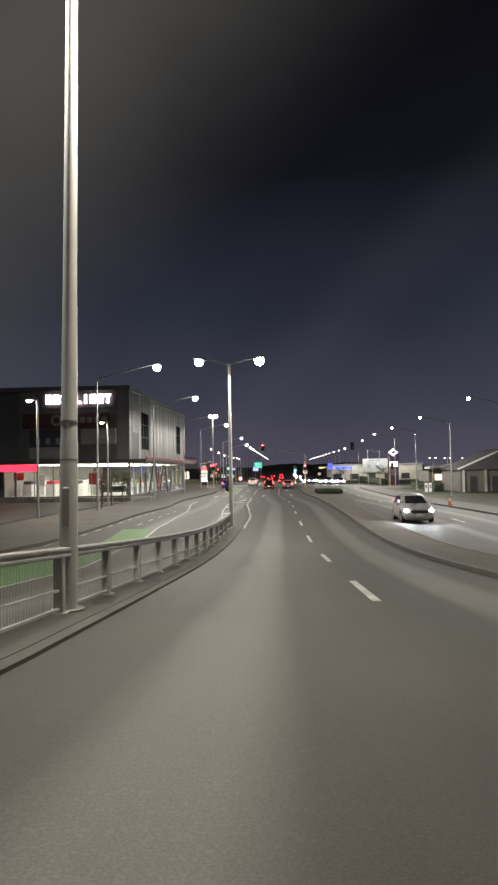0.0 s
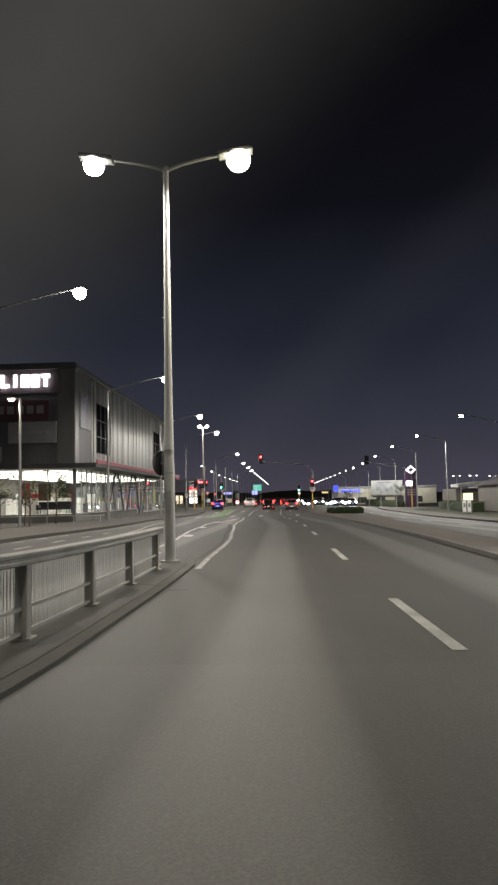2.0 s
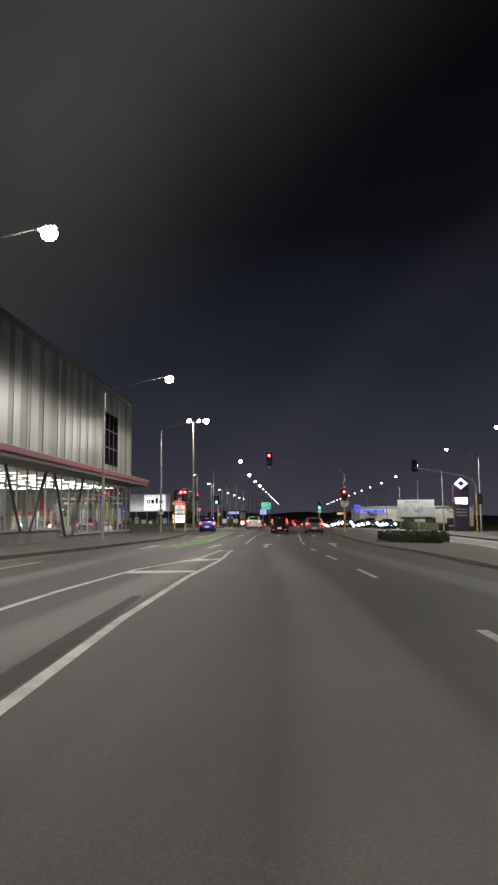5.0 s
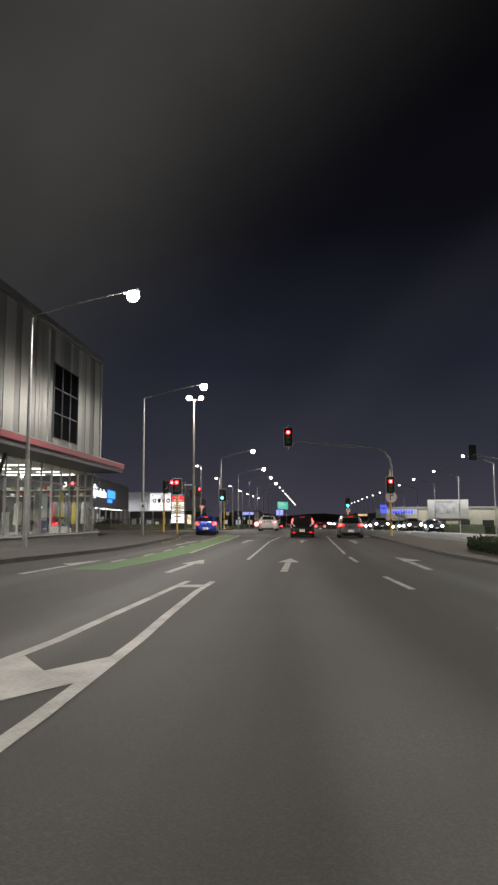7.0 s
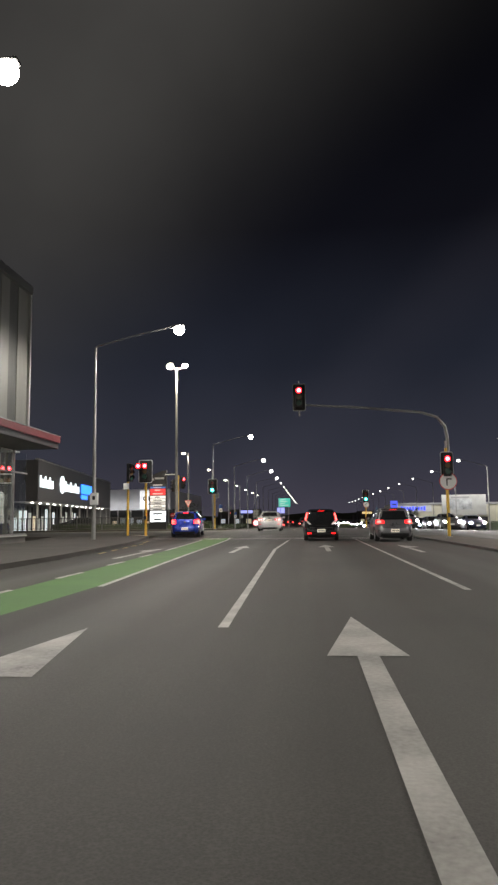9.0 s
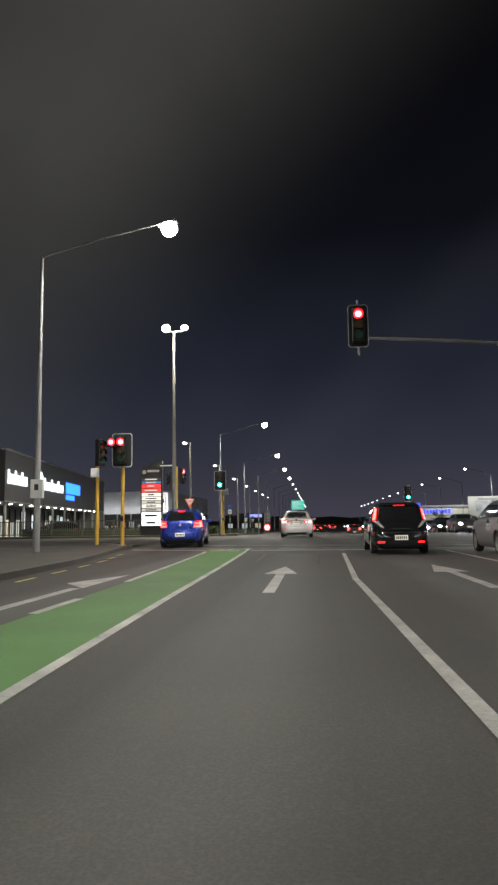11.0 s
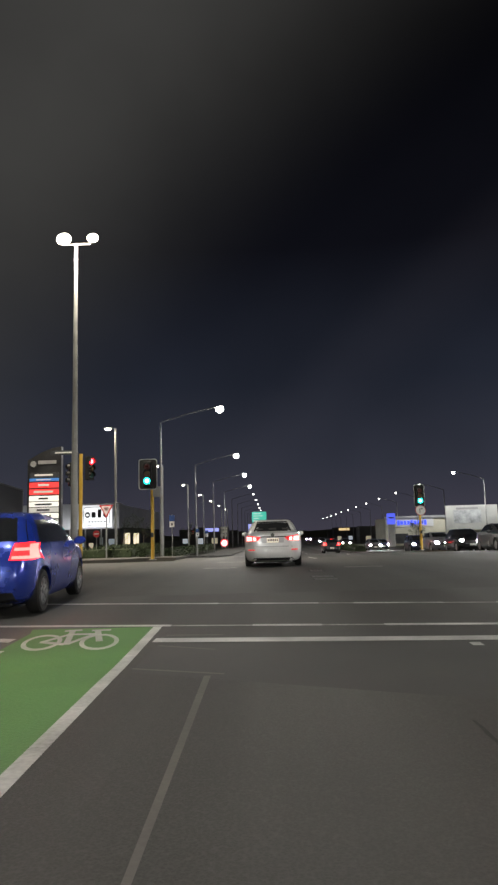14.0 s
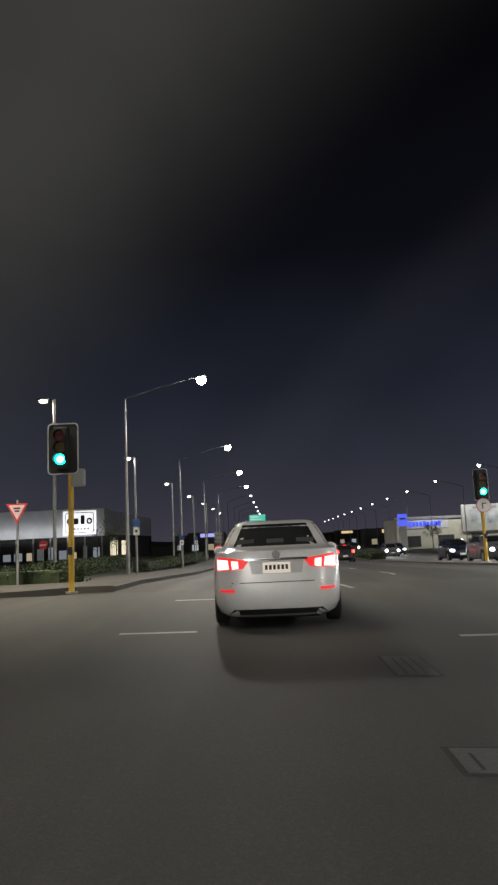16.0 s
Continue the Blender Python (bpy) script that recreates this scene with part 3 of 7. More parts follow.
# guide dashes through the crossroads
for xa, xb, y in ((-3.37, -2.3, 15.0), (-3.35, -2.32, 20.3), (0.83, 1.9, 14.0)):
    cross_line("guide_dash", xa, xb, y, -0.1, 0.14, 0.0055)
stripe("guide_dash", 0.57, 22.2, 0.34, 24.3, 0.12, marks)
for k in range(20):
    y = 27 + 10 * k
    stripe("lane_dash", -1.9, y, -1.9, y + 3, 0.12, marks)
    stripe("lane_dash", 2.4, y, 2.4, y + 3, 0.12, marks)
    stripe("lane_dash", 13.4, y, 13.4, y + 3, 0.12, marks)
for k in range(12):
    y = -110 + 10 * k
    stripe("lane_dash", 14.2, y, 14.2, y + 3, 0.12, marks)


def arrow(x, tip, length, turn=0, head=2.2, half=0.32):
    """A lane arrow: shaft, and a head that points on, left or right."""
    y, ye = tip - length, tip - head
    if turn == 0:
        bars = [[(x - 0.085, y), (x + 0.085, y), (x + 0.085, ye), (x - 0.085, ye)], [(x - half, ye), (x + half, ye), (x, tip)]]
    else:
        s = turn
        bars = [[(x - 0.085, y), (x + 0.085, y), (x + 0.085, ye - 0.35), (x - 0.085, ye - 0.35)],
                [(x - 0.12 * s, ye - 0.35), (x + 0.46 * s, ye + 0.55), (x - 0.12 * s, ye + 2.4)]]
    for b in bars:
        decal("lane_arrow", b, 0.0075, PAINT, marks)


arrow(2.08, -27.5, 6.1)
arrow(-0.60, -28.3, 5.7)
arrow(-0.86, -7.4, 5.7, half=0.31)
arrow(5.58, -26.9, 5.9, 1)
arrow(-3.88, -9.7, 6.2, -1)
arrow(-3.85, -29.0, 5.6, -1)
arrow(2.3, -7.2, 5.4)
arrow(5.15, -8.2, 5.5, 1)
# cycle mark in the green lane: two stretched wheels, frame, saddle and handlebar, leaning a little
for cx, cy in ((-3.68, 1.36), (-3.06, 1.33)):
    ring, inner = [[(cx + k * (0.20 * math.cos(2 * math.pi * i / 20) - 0.11 * math.sin(2 * math.pi * i / 20)), cy + k * (0.05 * math.cos(2 * math.pi * i / 20) + 0.50 * math.sin(2 * math.pi * i / 20))) for i in range(21)] for k in (1.0, 0.76)]
    for k in range(20):
        decal("cycle_mark", [ring[k], ring[k + 1], inner[k + 1], inner[k]], 0.0075, PAINT, marks)
for a, b in (((-3.66, 2.10), (-3.47, 2.16)), ((-3.34, 2.10), (-3.12, 2.12)), ((-3.37, 1.18), (-3.57, 2.12)), ((-3.06, 1.33), (-3.27, 2.10)), ((-3.52, 1.84), (-3.22, 1.84)), ((-3.37, 1.18), (-3.23, 1.88)), ((-3.68, 1.36), (-3.37, 1.18)), ((-3.68, 1.36), (-3.52, 1.86))):
    dx, dy = b[0] - a[0], b[1] - a[1]
    d = math.hypot(dx, dy)
    nx, ny = -dy / d * (0.028 + 0.03 * abs(dx) / d), dx / d * (0.028 + 0.03 * abs(dx) / d)
    decal("cycle_mark", [(a[0] + nx, a[1] + ny), (b[0] + nx, b[1] + ny), (b[0] - nx, b[1] - ny), (a[0] - nx, a[1] - ny)], 0.0079, PAINT, marks)
# service cover and seams in the asphalt
SEAM = surface("bitumen_seam", (0.022, 0.022, 0.021), (0.045, 0.044, 0.042), 2, 30, 0.88, bump=0.1)
COVER = surface("service_cover_iron", (0.045, 0.044, 0.042), (0.085, 0.083, 0.079), 3, 40, 0.55, bump=0.3)
for x0, x1, y0, y1 in ((-0.28, 0.12, 11.85, 12.85), (-0.38, 0.17, 9.42, 9.90), (-0.38, 0.17, 8.48, 8.87)):
    decal("cover_frame", [(x0, y0), (x1, y0 - 0.08), (x1, y1 - 0.08), (x0, y1)], 0.003, SEAM, marks)
    decal("service_cover", [(x0 + 0.035, y0 + 0.035), (x1 - 0.035, y0 - 0.045), (x1 - 0.035, y1 - 0.115), (x0 + 0.035, y1 - 0.035)], 0.0055, COVER, marks)
    for k in range(3):
        xx = x0 + 0.12 + (x1 - x0 - 0.24) * k / 2
        decal("cover_rib", [(xx - 0.01, y0 + 0.07), (xx + 0.01, y0 + 0.06), (xx + 0.01, y1 - 0.15), (xx - 0.01, y1 - 0.14)], 0.008, SEAM, marks)
# broken yellow line by the kerb before the crossroads
for k in range(7):
    y = -13.0 + 2.0 * k
    xk = lerp(LEFT_KERB, y + 0.5)
    stripe("no_stopping_dash", xk + 0.42, y, xk + 0.36, y + 1.0, 0.09, marks, YELLOW_PAINT)
# tactile slabs at the crossing, on the footpath corner
TACTILE = surface("tactile_slab", (0.30, 0.29, 0.25), (0.44, 0.43, 0.38), 2, 30, 0.75, bump=0.3)
for cx, cy in ((-7.95, 3.75), (-8.6, 4.75)):
    slab = tagged(part("tactile_paving", block(0.62, 0.5, 0.02, 0, 0, 0, 0.004), TACTILE), "pale tactile paving slab set in the footpath corner", "paving", kind="structure")
    slab.matrix_basis = pose(cx, cy, gz(cx, cy) + 0.136, 0, 0, 40)
def crack(name, xa, ya, xb, yb, w, mat, lift, seed, taper=False):
    """A thin wandering strip: a sealed crack or a scrape."""
    rnd = random.Random(seed)
    n = 14
    mid = [(xa + (xb - xa) * k / n + (rnd.uniform(-0.014, 0.014) if not taper else 0), ya + (yb - ya) * k / n, w * (0.35 + 0.65 * k / n if taper else rnd.uniform(0.6, 1.25))) for k in range(n + 1)]
    decal(name, [(x - v / 2, y) for x, y, v in mid] + [(x + v / 2, y) for x, y, v in reversed(mid)], lift, mat, marks)


crack("tar_crack", -0.14, -6.55, -0.13, -4.70, 0.035, SEAM, 0.0045, 1)
crack("tar_crack", -0.10, -3.85, -0.08, -1.90, 0.026, SEAM, 0.0045, 2)
crack("tar_crack", 1.02, -4.1, 1.17, -1.6, 0.02, SEAM, 0.0045, 3)
SCRAPE = surface("pale_scrape", (0.075, 0.07, 0.062), (0.125, 0.115, 0.10), 2, 30, 0.8, bump=0.1)
crack("pale_scrape", -1.66, -6.1, -1.75, -0.45, 0.055, SCRAPE, 0.0045, 4, True)
for k in range(9):
    ya = -84.6 - 2.9 * k
    off = 0.06 * ((k * 7) % 5 - 2)
    decal("tar_stain", [(1.98 + off, ya), (2.20 + off * 0.5, ya - 0.22), (2.24, ya - 0.75 - 0.1 * (k % 3)), (2.08, ya - 1.15), (1.97 + off, ya - 0.7)], 0.046, SEAM, marks)
for pts, lift in (([(1.80, -86.98), (2.18, -87.02), (2.40, -87.26), (2.46, -87.36), (2.30, -87.28), (2.12, -87.13), (1.80, -87.07)], 0.047), ([(2.50, -87.34), (2.66, -87.42), (2.80, -87.36), (2.82, -87.46), (2.66, -87.54), (2.50, -87.46)], 0.005)):
    decal("tar_crack", pts, lift, SEAM, marks)
PATCH = surface("asphalt_patch", (0.032, 0.031, 0.029), (0.062, 0.060, 0.056), 0.8, 120, 0.75, bump=0.1)
decal("asphalt_patch", [(-2.4, -0.25), (0.6, -1.6), (3.9, -1.9), (3.9, 0.55), (0.6, 0.9), (-2.4, 1.15)], 0.0022, PATCH, marks)
for xa, ya, xb, yb in ((-2.40, 1.62, -1.77, 1.56), (-2.38, 0.98, -1.78, 0.70), (-2.42, -0.12, -1.62, -0.42)):
    decal("pale_scrape", [(xa, ya), (xb, yb), (xb, yb + 0.05), (xa, ya + 0.05)], 0.0050, SCRAPE, marks)
for xa, ya, xb, yb in ((2.6, 9, 2.4, 14),):
    stripe("tar_seam", xa, ya, xb, yb, 0.022, marks, SEAM, 0.003)

# ---- street lamps ----
def pole_mesh(h, r0, r1):
    bm = bmesh.new()
    tube(bm, [(0, 0, 0), (0, 0, h * 0.24), (0, 0, h * 0.245), (0, 0, h * 0.5), (0, 0, h)], [r0, r0 * 0.97, r0 * 0.91, (r0 + r1) * 0.48, r1], 14)
    return bm


def lantern(parent, x, y, z, side, material, watts, tilt=8.0, bowl=0.29):
    """A flat lantern that overhangs to one side, with its lamp and a lit bowl enlarged for glare."""
    bm = bmesh.new()
    box(bm, 0, 0, 0, 0.72, 0.30, 0.10, 0.035)
    head = part("lantern", bm, STEEL, parent, "flat grey lantern housing")
    head.matrix_basis = pose(x, y, z, 0, -tilt * side, 0)
    # the lit bowl is swollen to stand in for the lamp's bloom
    bm = bmesh.new()
    bmesh.ops.create_uvsphere(bm, u_segments=16, v_segments=10, radius=1.0)
    bmesh.ops.delete(bm, geom=[v for v in bm.verts if v.co.z > 0.75], context="VERTS")
    bmesh.ops.transform(bm, matrix=Matrix.Translation((0.04 * side, 0, -0.7 * bowl)) @ Matrix.Diagonal((bowl, bowl * 0.92, bowl * 0.95, 1)), verts=bm.verts)
    lens = part("lens", bm, material, head, "brightly lit lantern bowl, enlarged for glare", True)
    if watts:
        d = bpy.data.lights.new("street_light", "SPOT")
        d.spot_size, d.spot_blend, d.shadow_soft_size, d.energy = radians(179), 0.34, 0.3, watts
        d.color = (1.0, 0.965, 0.90) if material is LANTERN else (1.0, 0.92, 0.77)
        ob = new("street_light", d)
        ob.parent = parent
        ob.matrix_basis = pose(x + 0.04 * side, y, z - 1.75 * bowl - 0.31, 0, 0, 0)
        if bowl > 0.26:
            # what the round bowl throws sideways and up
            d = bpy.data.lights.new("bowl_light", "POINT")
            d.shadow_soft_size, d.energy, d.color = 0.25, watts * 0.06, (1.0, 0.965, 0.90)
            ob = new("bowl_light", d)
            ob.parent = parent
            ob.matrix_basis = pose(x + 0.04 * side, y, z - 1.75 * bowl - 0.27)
    return head


def street_lamp(x, y, h, arm, side, watts, group, label, material=None):
    """A tapered steel pole with one long raised arm and a lantern."""
    z = gz(x, y) + 0.0
    t = thing("street_lamp", x, y, z, label, "street lamp", group)
    top, rise = (h - 0.22, h + 0.76) if y < 10 else (h - 0.45, h + 0.62)
    part("pole", pole_mesh(top, 0.11, 0.055), STEEL, t, smooth=True)
    bm = bmesh.new()
    disc(bm, (0, 0, 0.02), 0.22, 0.04, "z", 12)
    bp = part("base_plate", bm, STEEL, t)
    if -70 < y < 50:
        for k in range(4):
            bm = bmesh.new()
            disc(bm, (0.16 * math.cos(k * 1.571 + 0.78), 0.16 * math.sin(k * 1.571 + 0.78), 0.06), 0.02, 0.05, "z", 6)
            part("bolt", bm, STEEL, bp)
    bm = bmesh.new()
    tube(bm, [(0, 0, top - 0.05), (side * 0.12, 0, top + 0.05), (side * arm * 0.5, 0, top * 0.45 + rise * 0.55), (side * arm, 0, rise - 0.02)], [0.05, 0.045, 0.036, 0.03], 8)
    part("arm", bm, STEEL, t, smooth=True)
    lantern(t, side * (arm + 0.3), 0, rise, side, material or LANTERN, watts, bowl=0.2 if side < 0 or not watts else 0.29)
    return t


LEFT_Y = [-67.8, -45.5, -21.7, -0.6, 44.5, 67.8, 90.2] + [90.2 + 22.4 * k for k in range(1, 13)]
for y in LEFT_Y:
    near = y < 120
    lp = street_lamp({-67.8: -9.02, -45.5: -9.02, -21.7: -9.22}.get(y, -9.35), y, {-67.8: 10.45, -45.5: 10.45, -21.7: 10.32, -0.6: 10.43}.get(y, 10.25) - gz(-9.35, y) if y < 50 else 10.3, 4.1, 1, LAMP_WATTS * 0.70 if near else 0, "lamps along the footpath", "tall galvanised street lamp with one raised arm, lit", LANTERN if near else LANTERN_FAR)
    if y == -0.6:
        cb = part("notice_box", block(0.42, 0.16, 0.62, 0.06, -0.15, 2.2, 0.02), WHITE, lp, "pale notice box with a dark emblem")
        part("emblem", block(0.14, 0.01, 0.2, 0.06, -0.235, 2.25), DARK_BAR, cb)
for k in range(-4, 16):
    y = 0.1 + 23.9 * k if k <= 0 else 0.1 + 21.6 * k
    x = 27.3
    street_lamp(x, y, 10.0, 3.6, -1, LAMP_WATTS * 1.2 if -80 < y < 100 else 0, "lamps across the road", "tall street lamp across the road, lit", LANTERN if y < 100 else LANTERN_FAR)


def median_lamp(x, y, h, r0=0.135, r1=0.075):
    """A pole on the island with two short curved arms."""
    t = thing("street_lamp", x, y, gz(x, y) + 0.043, "pale steel lamp post with two arms on the traffic island, lit", "street lamp", "lamps on the island")
    part("pole", pole_mesh(h, r0, r1), PALE_STEEL, t, smooth=True)
    bm = bmesh.new()
    disc(bm, (0, 0, 0.012), 0.19, 0.024, "z", 16)
    part("base_plate", bm, STEEL, t)
    for zz in (1.75, 2.2):
        bm = bmesh.new()
        disc(bm, (0, 0, zz), r0 * 0.985, 0.02, "z", 18)
        part("joint_band", bm, STEEL, t, "thin dark joint band")
    part("hatch", block(r0 * 0.9, 0.02, 0.45, 0, -r0, 1.2, 0.008), PALE_STEEL, t, "small access hatch")
    for s in (-1, 1):
        bm = bmesh.new()
        tube(bm, [(0, 0, h - 0.08), (s * 0.3, 0, h + 0.03), (s * 0.7, 0, h + 0.12), (s * 1.15, 0, h + 0.2)], [0.045, 0.04, 0.034, 0.03], 8)
        part("arm", bm, PALE_STEEL, t, smooth=True)
        lantern(t, s * 1.45, 0, h + 0.24, s, LANTERN_WARM if s > 0 else LANTERN, LAMP_WATTS * (0.34 if s > 0 else 0.20), bowl=0.25 if s > 0 else 0.22)
    return t


near_post = median_lamp(1.9, -109.4, 8.1, 0.108, 0.066)
near_post.matrix_basis = near_post.matrix_basis @ pose(0, 0, 0, 0, 0.8, 0)
far_post = median_lamp(1.9, -83.4, 8.1, 0.108, 0.055)
bm = bmesh.new()
disc(bm, (0, 0, 0), 0.25, 0.02, "y", 28)
sign_back = part("disc_sign", bm, surface("sign_back_dark", (0.012, 0.012, 0.013), (0.03, 0.03, 0.032), 3, 30, 0.5, bump=0.02), far_post, "dark back of a round sign")
sign_back.matrix_basis = pose(-0.17, 0.02, 1.95, 0, 0, 60)
part("bracket", block(0.06, 0.10, 0.04, 0, -0.05, 0, 0.005), STEEL, sign_back)


def twin_flood(x, y, h):
    t = thing("flood_light_pole", x, y, gz(x, y) + 0.12, "very tall steel mast with two lit floodlights on a crossbar", "light mast")
    part("pole", pole_mesh(h, 0.15, 0.07), STEEL, t, smooth=True)
    part("crossbar", block(1.1, 0.06, 0.06, 0.05, 0, h, 0.01), STEEL, t)
    flood_glass = glow("flood_glass_lit", (1.0, 0.92, 0.78), 5.0)
    for s, mt in ((-0.52, flood_glass), (0.78, flood_glass)):
        f = part("floodlight", block(0.42, 0.16, 0.34, s, -0.02, h + 0.24, 0.03), BLACK, t)
        # glowing glass wider than its housing, its size standing in for bloom
        bm = bmesh.new()
        bmesh.ops.create_uvsphere(bm, u_segments=18, v_segments=10, radius=1.0)
        r = 0.33 if s < 0 else 0.25
        bmesh.ops.transform(bm, matrix=Matrix.Translation((s, -0.14, h + 0.22)) @ Matrix.Diagonal((r, 0.09, r * 0.86, 1)), verts=bm.verts)
        part("lens", bm, mt, f, "lit floodlight glass, oversized for glare", True)
        d = bpy.data.lights.new("flood_light", "AREA")
        d.shape, d.size, d.size_y, d.energy, d.color = "RECTANGLE", 0.36, 0.28, LAMP_WATTS * 1.0, (1.0, 0.9, 0.72)
        ob = new("flood_light", d)
        ob.parent = t
        ob.matrix_basis = pose(s, -0.26, h + 0.2, 55, 0, 0)
    return t


twin_flood(-9.5, 22.6, 13.9)


def post_top(x, y, h):
    t = thing("path_lamp", x, y, gz(x, y) + 0.1, "slim grey path lamp post with a small side lantern, lit", "path lamp", "path lamps")
    bm = bmesh.new()
    tube(bm, [(0, 0, 0), (0, 0, h)], [0.085, 0.065], 10)
    part("pole", bm, STEEL, t, smooth=True)
    part("bracket", block(0.3, 0.05, 0.05, -0.18, 0, h - 0.02, 0.01), STEEL, t)
    head = part("lantern", block(0.52, 0.24, 0.09, -0.52, 0, h + 0.02, 0.03), STEEL, t)
    bm = bmesh.new()
    bmesh.ops.create_uvsphere(bm, u_segments=14, v_segments=8, radius=1.0)
    bmesh.ops.transform(bm, matrix=Matrix.Translation((-0.5, 0, h - 0.04)) @ Matrix.Diagonal((0.19, 0.13, 0.11, 1)), verts=bm.verts)
    part("lens", bm, LANTERN_WARM, head, "warm lit lens", True)
    if y < 60:
        d = bpy.data.lights.new("path_light", "AREA")
        d.shape, d.size, d.size_y, d.energy, d.color = "RECTANGLE", 0.4, 0.2, LAMP_WATTS * 0.07, (1.0, 0.85, 0.65)
        ob = new("path_light", d)
        ob.parent = t
        ob.matrix_basis = pose(-0.52, 0, h - 0.17)
    return t


for y in (36.2, 54.6, 73.0, 91.0, 108.5, 126.0, 143.0):
    post_top(-10.85, y, 8.1 - 0.0)
for x, y, h in ((-10.3, -59.8, 7.2), (-10.0, -77.4, 7.1)):
    post_top(x, y, h)


# ---- traffic signals ----
def signal_head(parent, x, y, z, lit, board=True, scale=1.0, facing=0.0, boardw=0.62):
    """Three aspects with hoods in front of a pale-edged backing board. z is the red aspect's centre."""
    s = scale
    hd = part("signal_body", block(0.36 * s, 0.22 * s, 1.06 * s, 0, 0, 0, 0.03), SIG_BLACK, parent, "black three-aspect signal body")
    hd.matrix_basis = pose(x, y, z - 0.30 * s, 0, 0, facing)
    if board:
        o = rounded(-boardw / 2 * s, -0.66 * s, boardw / 2 * s, 0.66 * s, 0.11 * s)
        bd = part("backing_board", outline_slab(o, 0.12 * s, 0.14 * s), SIG_BLACK, hd, "black backing board")
        i = rounded(-boardw / 2 * s + 0.03, -0.66 * s + 0.03, boardw / 2 * s - 0.03, 0.66 * s - 0.03, 0.09 * s)
        bm = bmesh.new()
        a = [bm.verts.new((p, 0.115 * s, q)) for p, q in o]
        b = [bm.verts.new((p, 0.115 * s, q)) for p, q in i]
        for k in range(len(o)):
            j = (k + 1) % len(o)
            bm.faces.new((a[k], a[j], b[j], b[k]))
        part("board_edge", bm, GREY_EDGE, hd, "pale reflective edge")
    for k, (nm, on, off) in enumerate((("red", SIG_RED, (0.12, 0.01, 0.01)), ("amber", None, (0.10, 0.05, 0.005)), ("green", SIG_GREEN, (0.01, 0.07, 0.05)))):
        zz = 0.30 * s - 0.30 * s * k
        mt = on if nm == lit else surface("aspect_" + nm + "_dark", tuple(v * 0.6 for v in off), off, 4, 30, 0.3, bump=0.0)
        bm = bmesh.new()
        disc(bm, (0, -0.115 * s, zz), 0.135 * s, 0.03, "y", 20, 0.0)
        asp = part("aspect", bm, mt, hd, nm + (" aspect, lit" if nm == lit else " aspect, dark"))
        if nm == lit:
            bm = bmesh.new()
            disc(bm, (0, -0.135 * s, zz), 0.095 * s, 0.014, "y", 20, 0.25)
            part("lamp_core", bm, SIG_RED_CORE if nm == "red" else SIG_GREEN_CORE, asp, "brightest middle of the lit aspect")
        bm = bmesh.new()
        n = 12
        rows = []
        for d in (0.11 * s, 0.24 * s):
            rows.append([bm.verts.new((0.148 * s * math.cos(radians(-20 + 220 * j / n)), -d, zz + 0.148 * s * math.sin(radians(-20 + 220 * j / n)))) for j in range(n + 1)])
        for j in range(n):
            bm.faces.new((rows[0][j], rows[0][j + 1], rows[1][j + 1], rows[1][j]))
        part("hood", bm, SIG_BLACK, hd)
    return hd


def round_sign(parent, x, y, z, r):
    bm = bmesh.new()
    disc(bm, (x, y, z), r, 0.02, "y", 28)
    d = part("disc_sign", bm, RED_SIGN, parent, "round white turn sign with a red rim")
    bm = bmesh.new()
    disc(bm, (x, y - 0.014, z), r * 0.91, 0.012, "y", 28)
    part("sign_face", bm, WHITE, d)
    bm = bmesh.new()
    box(bm, x - r * 0.15, y - 0.024, z - r * 0.1, r * 0.14, 0.006, r * 0.8)
    box(bm, x + r * 0.1, y - 0.024, z + r * 0.25, r * 0.6, 0.006, r * 0.14)
    part("arrow", bm, DARK_BAR, d)


def signal_pole(x, y, h, label, lamp_z, lit, side=0.0, box_z=0.0, sign_z=0.0, sign_r=0.3, boardw=0.62, group="signals of the crossroads"):
    t = thing("traffic_signal", x, y, gz(x, y) + 0.10, label, "traffic signal", group)
    b = gz(x, y) + 0.10
    bm = bmesh.new()
    tube(bm, [(0, 0, 0), (0, 0, h)], [0.075, 0.07], 12)
    part("pole", bm, YELLOW, t, "yellow painted pole", True)
    bm = bmesh.new()
    disc(bm, (0, 0, 0.02), 0.16, 0.04, "z", 12)
    part("base_plate", bm, STEEL, t)
    bm = bmesh.new()
    tube(bm, [(0, 0, h), (0, 0, h + 0.35)], 0.05, 8)
    part("pole_top", bm, STEEL, t)
    signal_head(t, side, -0.24, lamp_z - b, lit, boardw=boardw)
    if box_z:
        part("control_box", block(0.32, 0.2, 0.45, 0.2, 0, box_z - b, 0.03), STEEL, t, "grey control box")
    if sign_z:
        round_sign(t, 0.03, -0.12, sign_z - b, sign_r)
    part("push_button", block(0.11, 0.07, 0.2, 0, -0.1, 1.05, 0.02), BLACK, t, "pedestrian push button box")
    return t


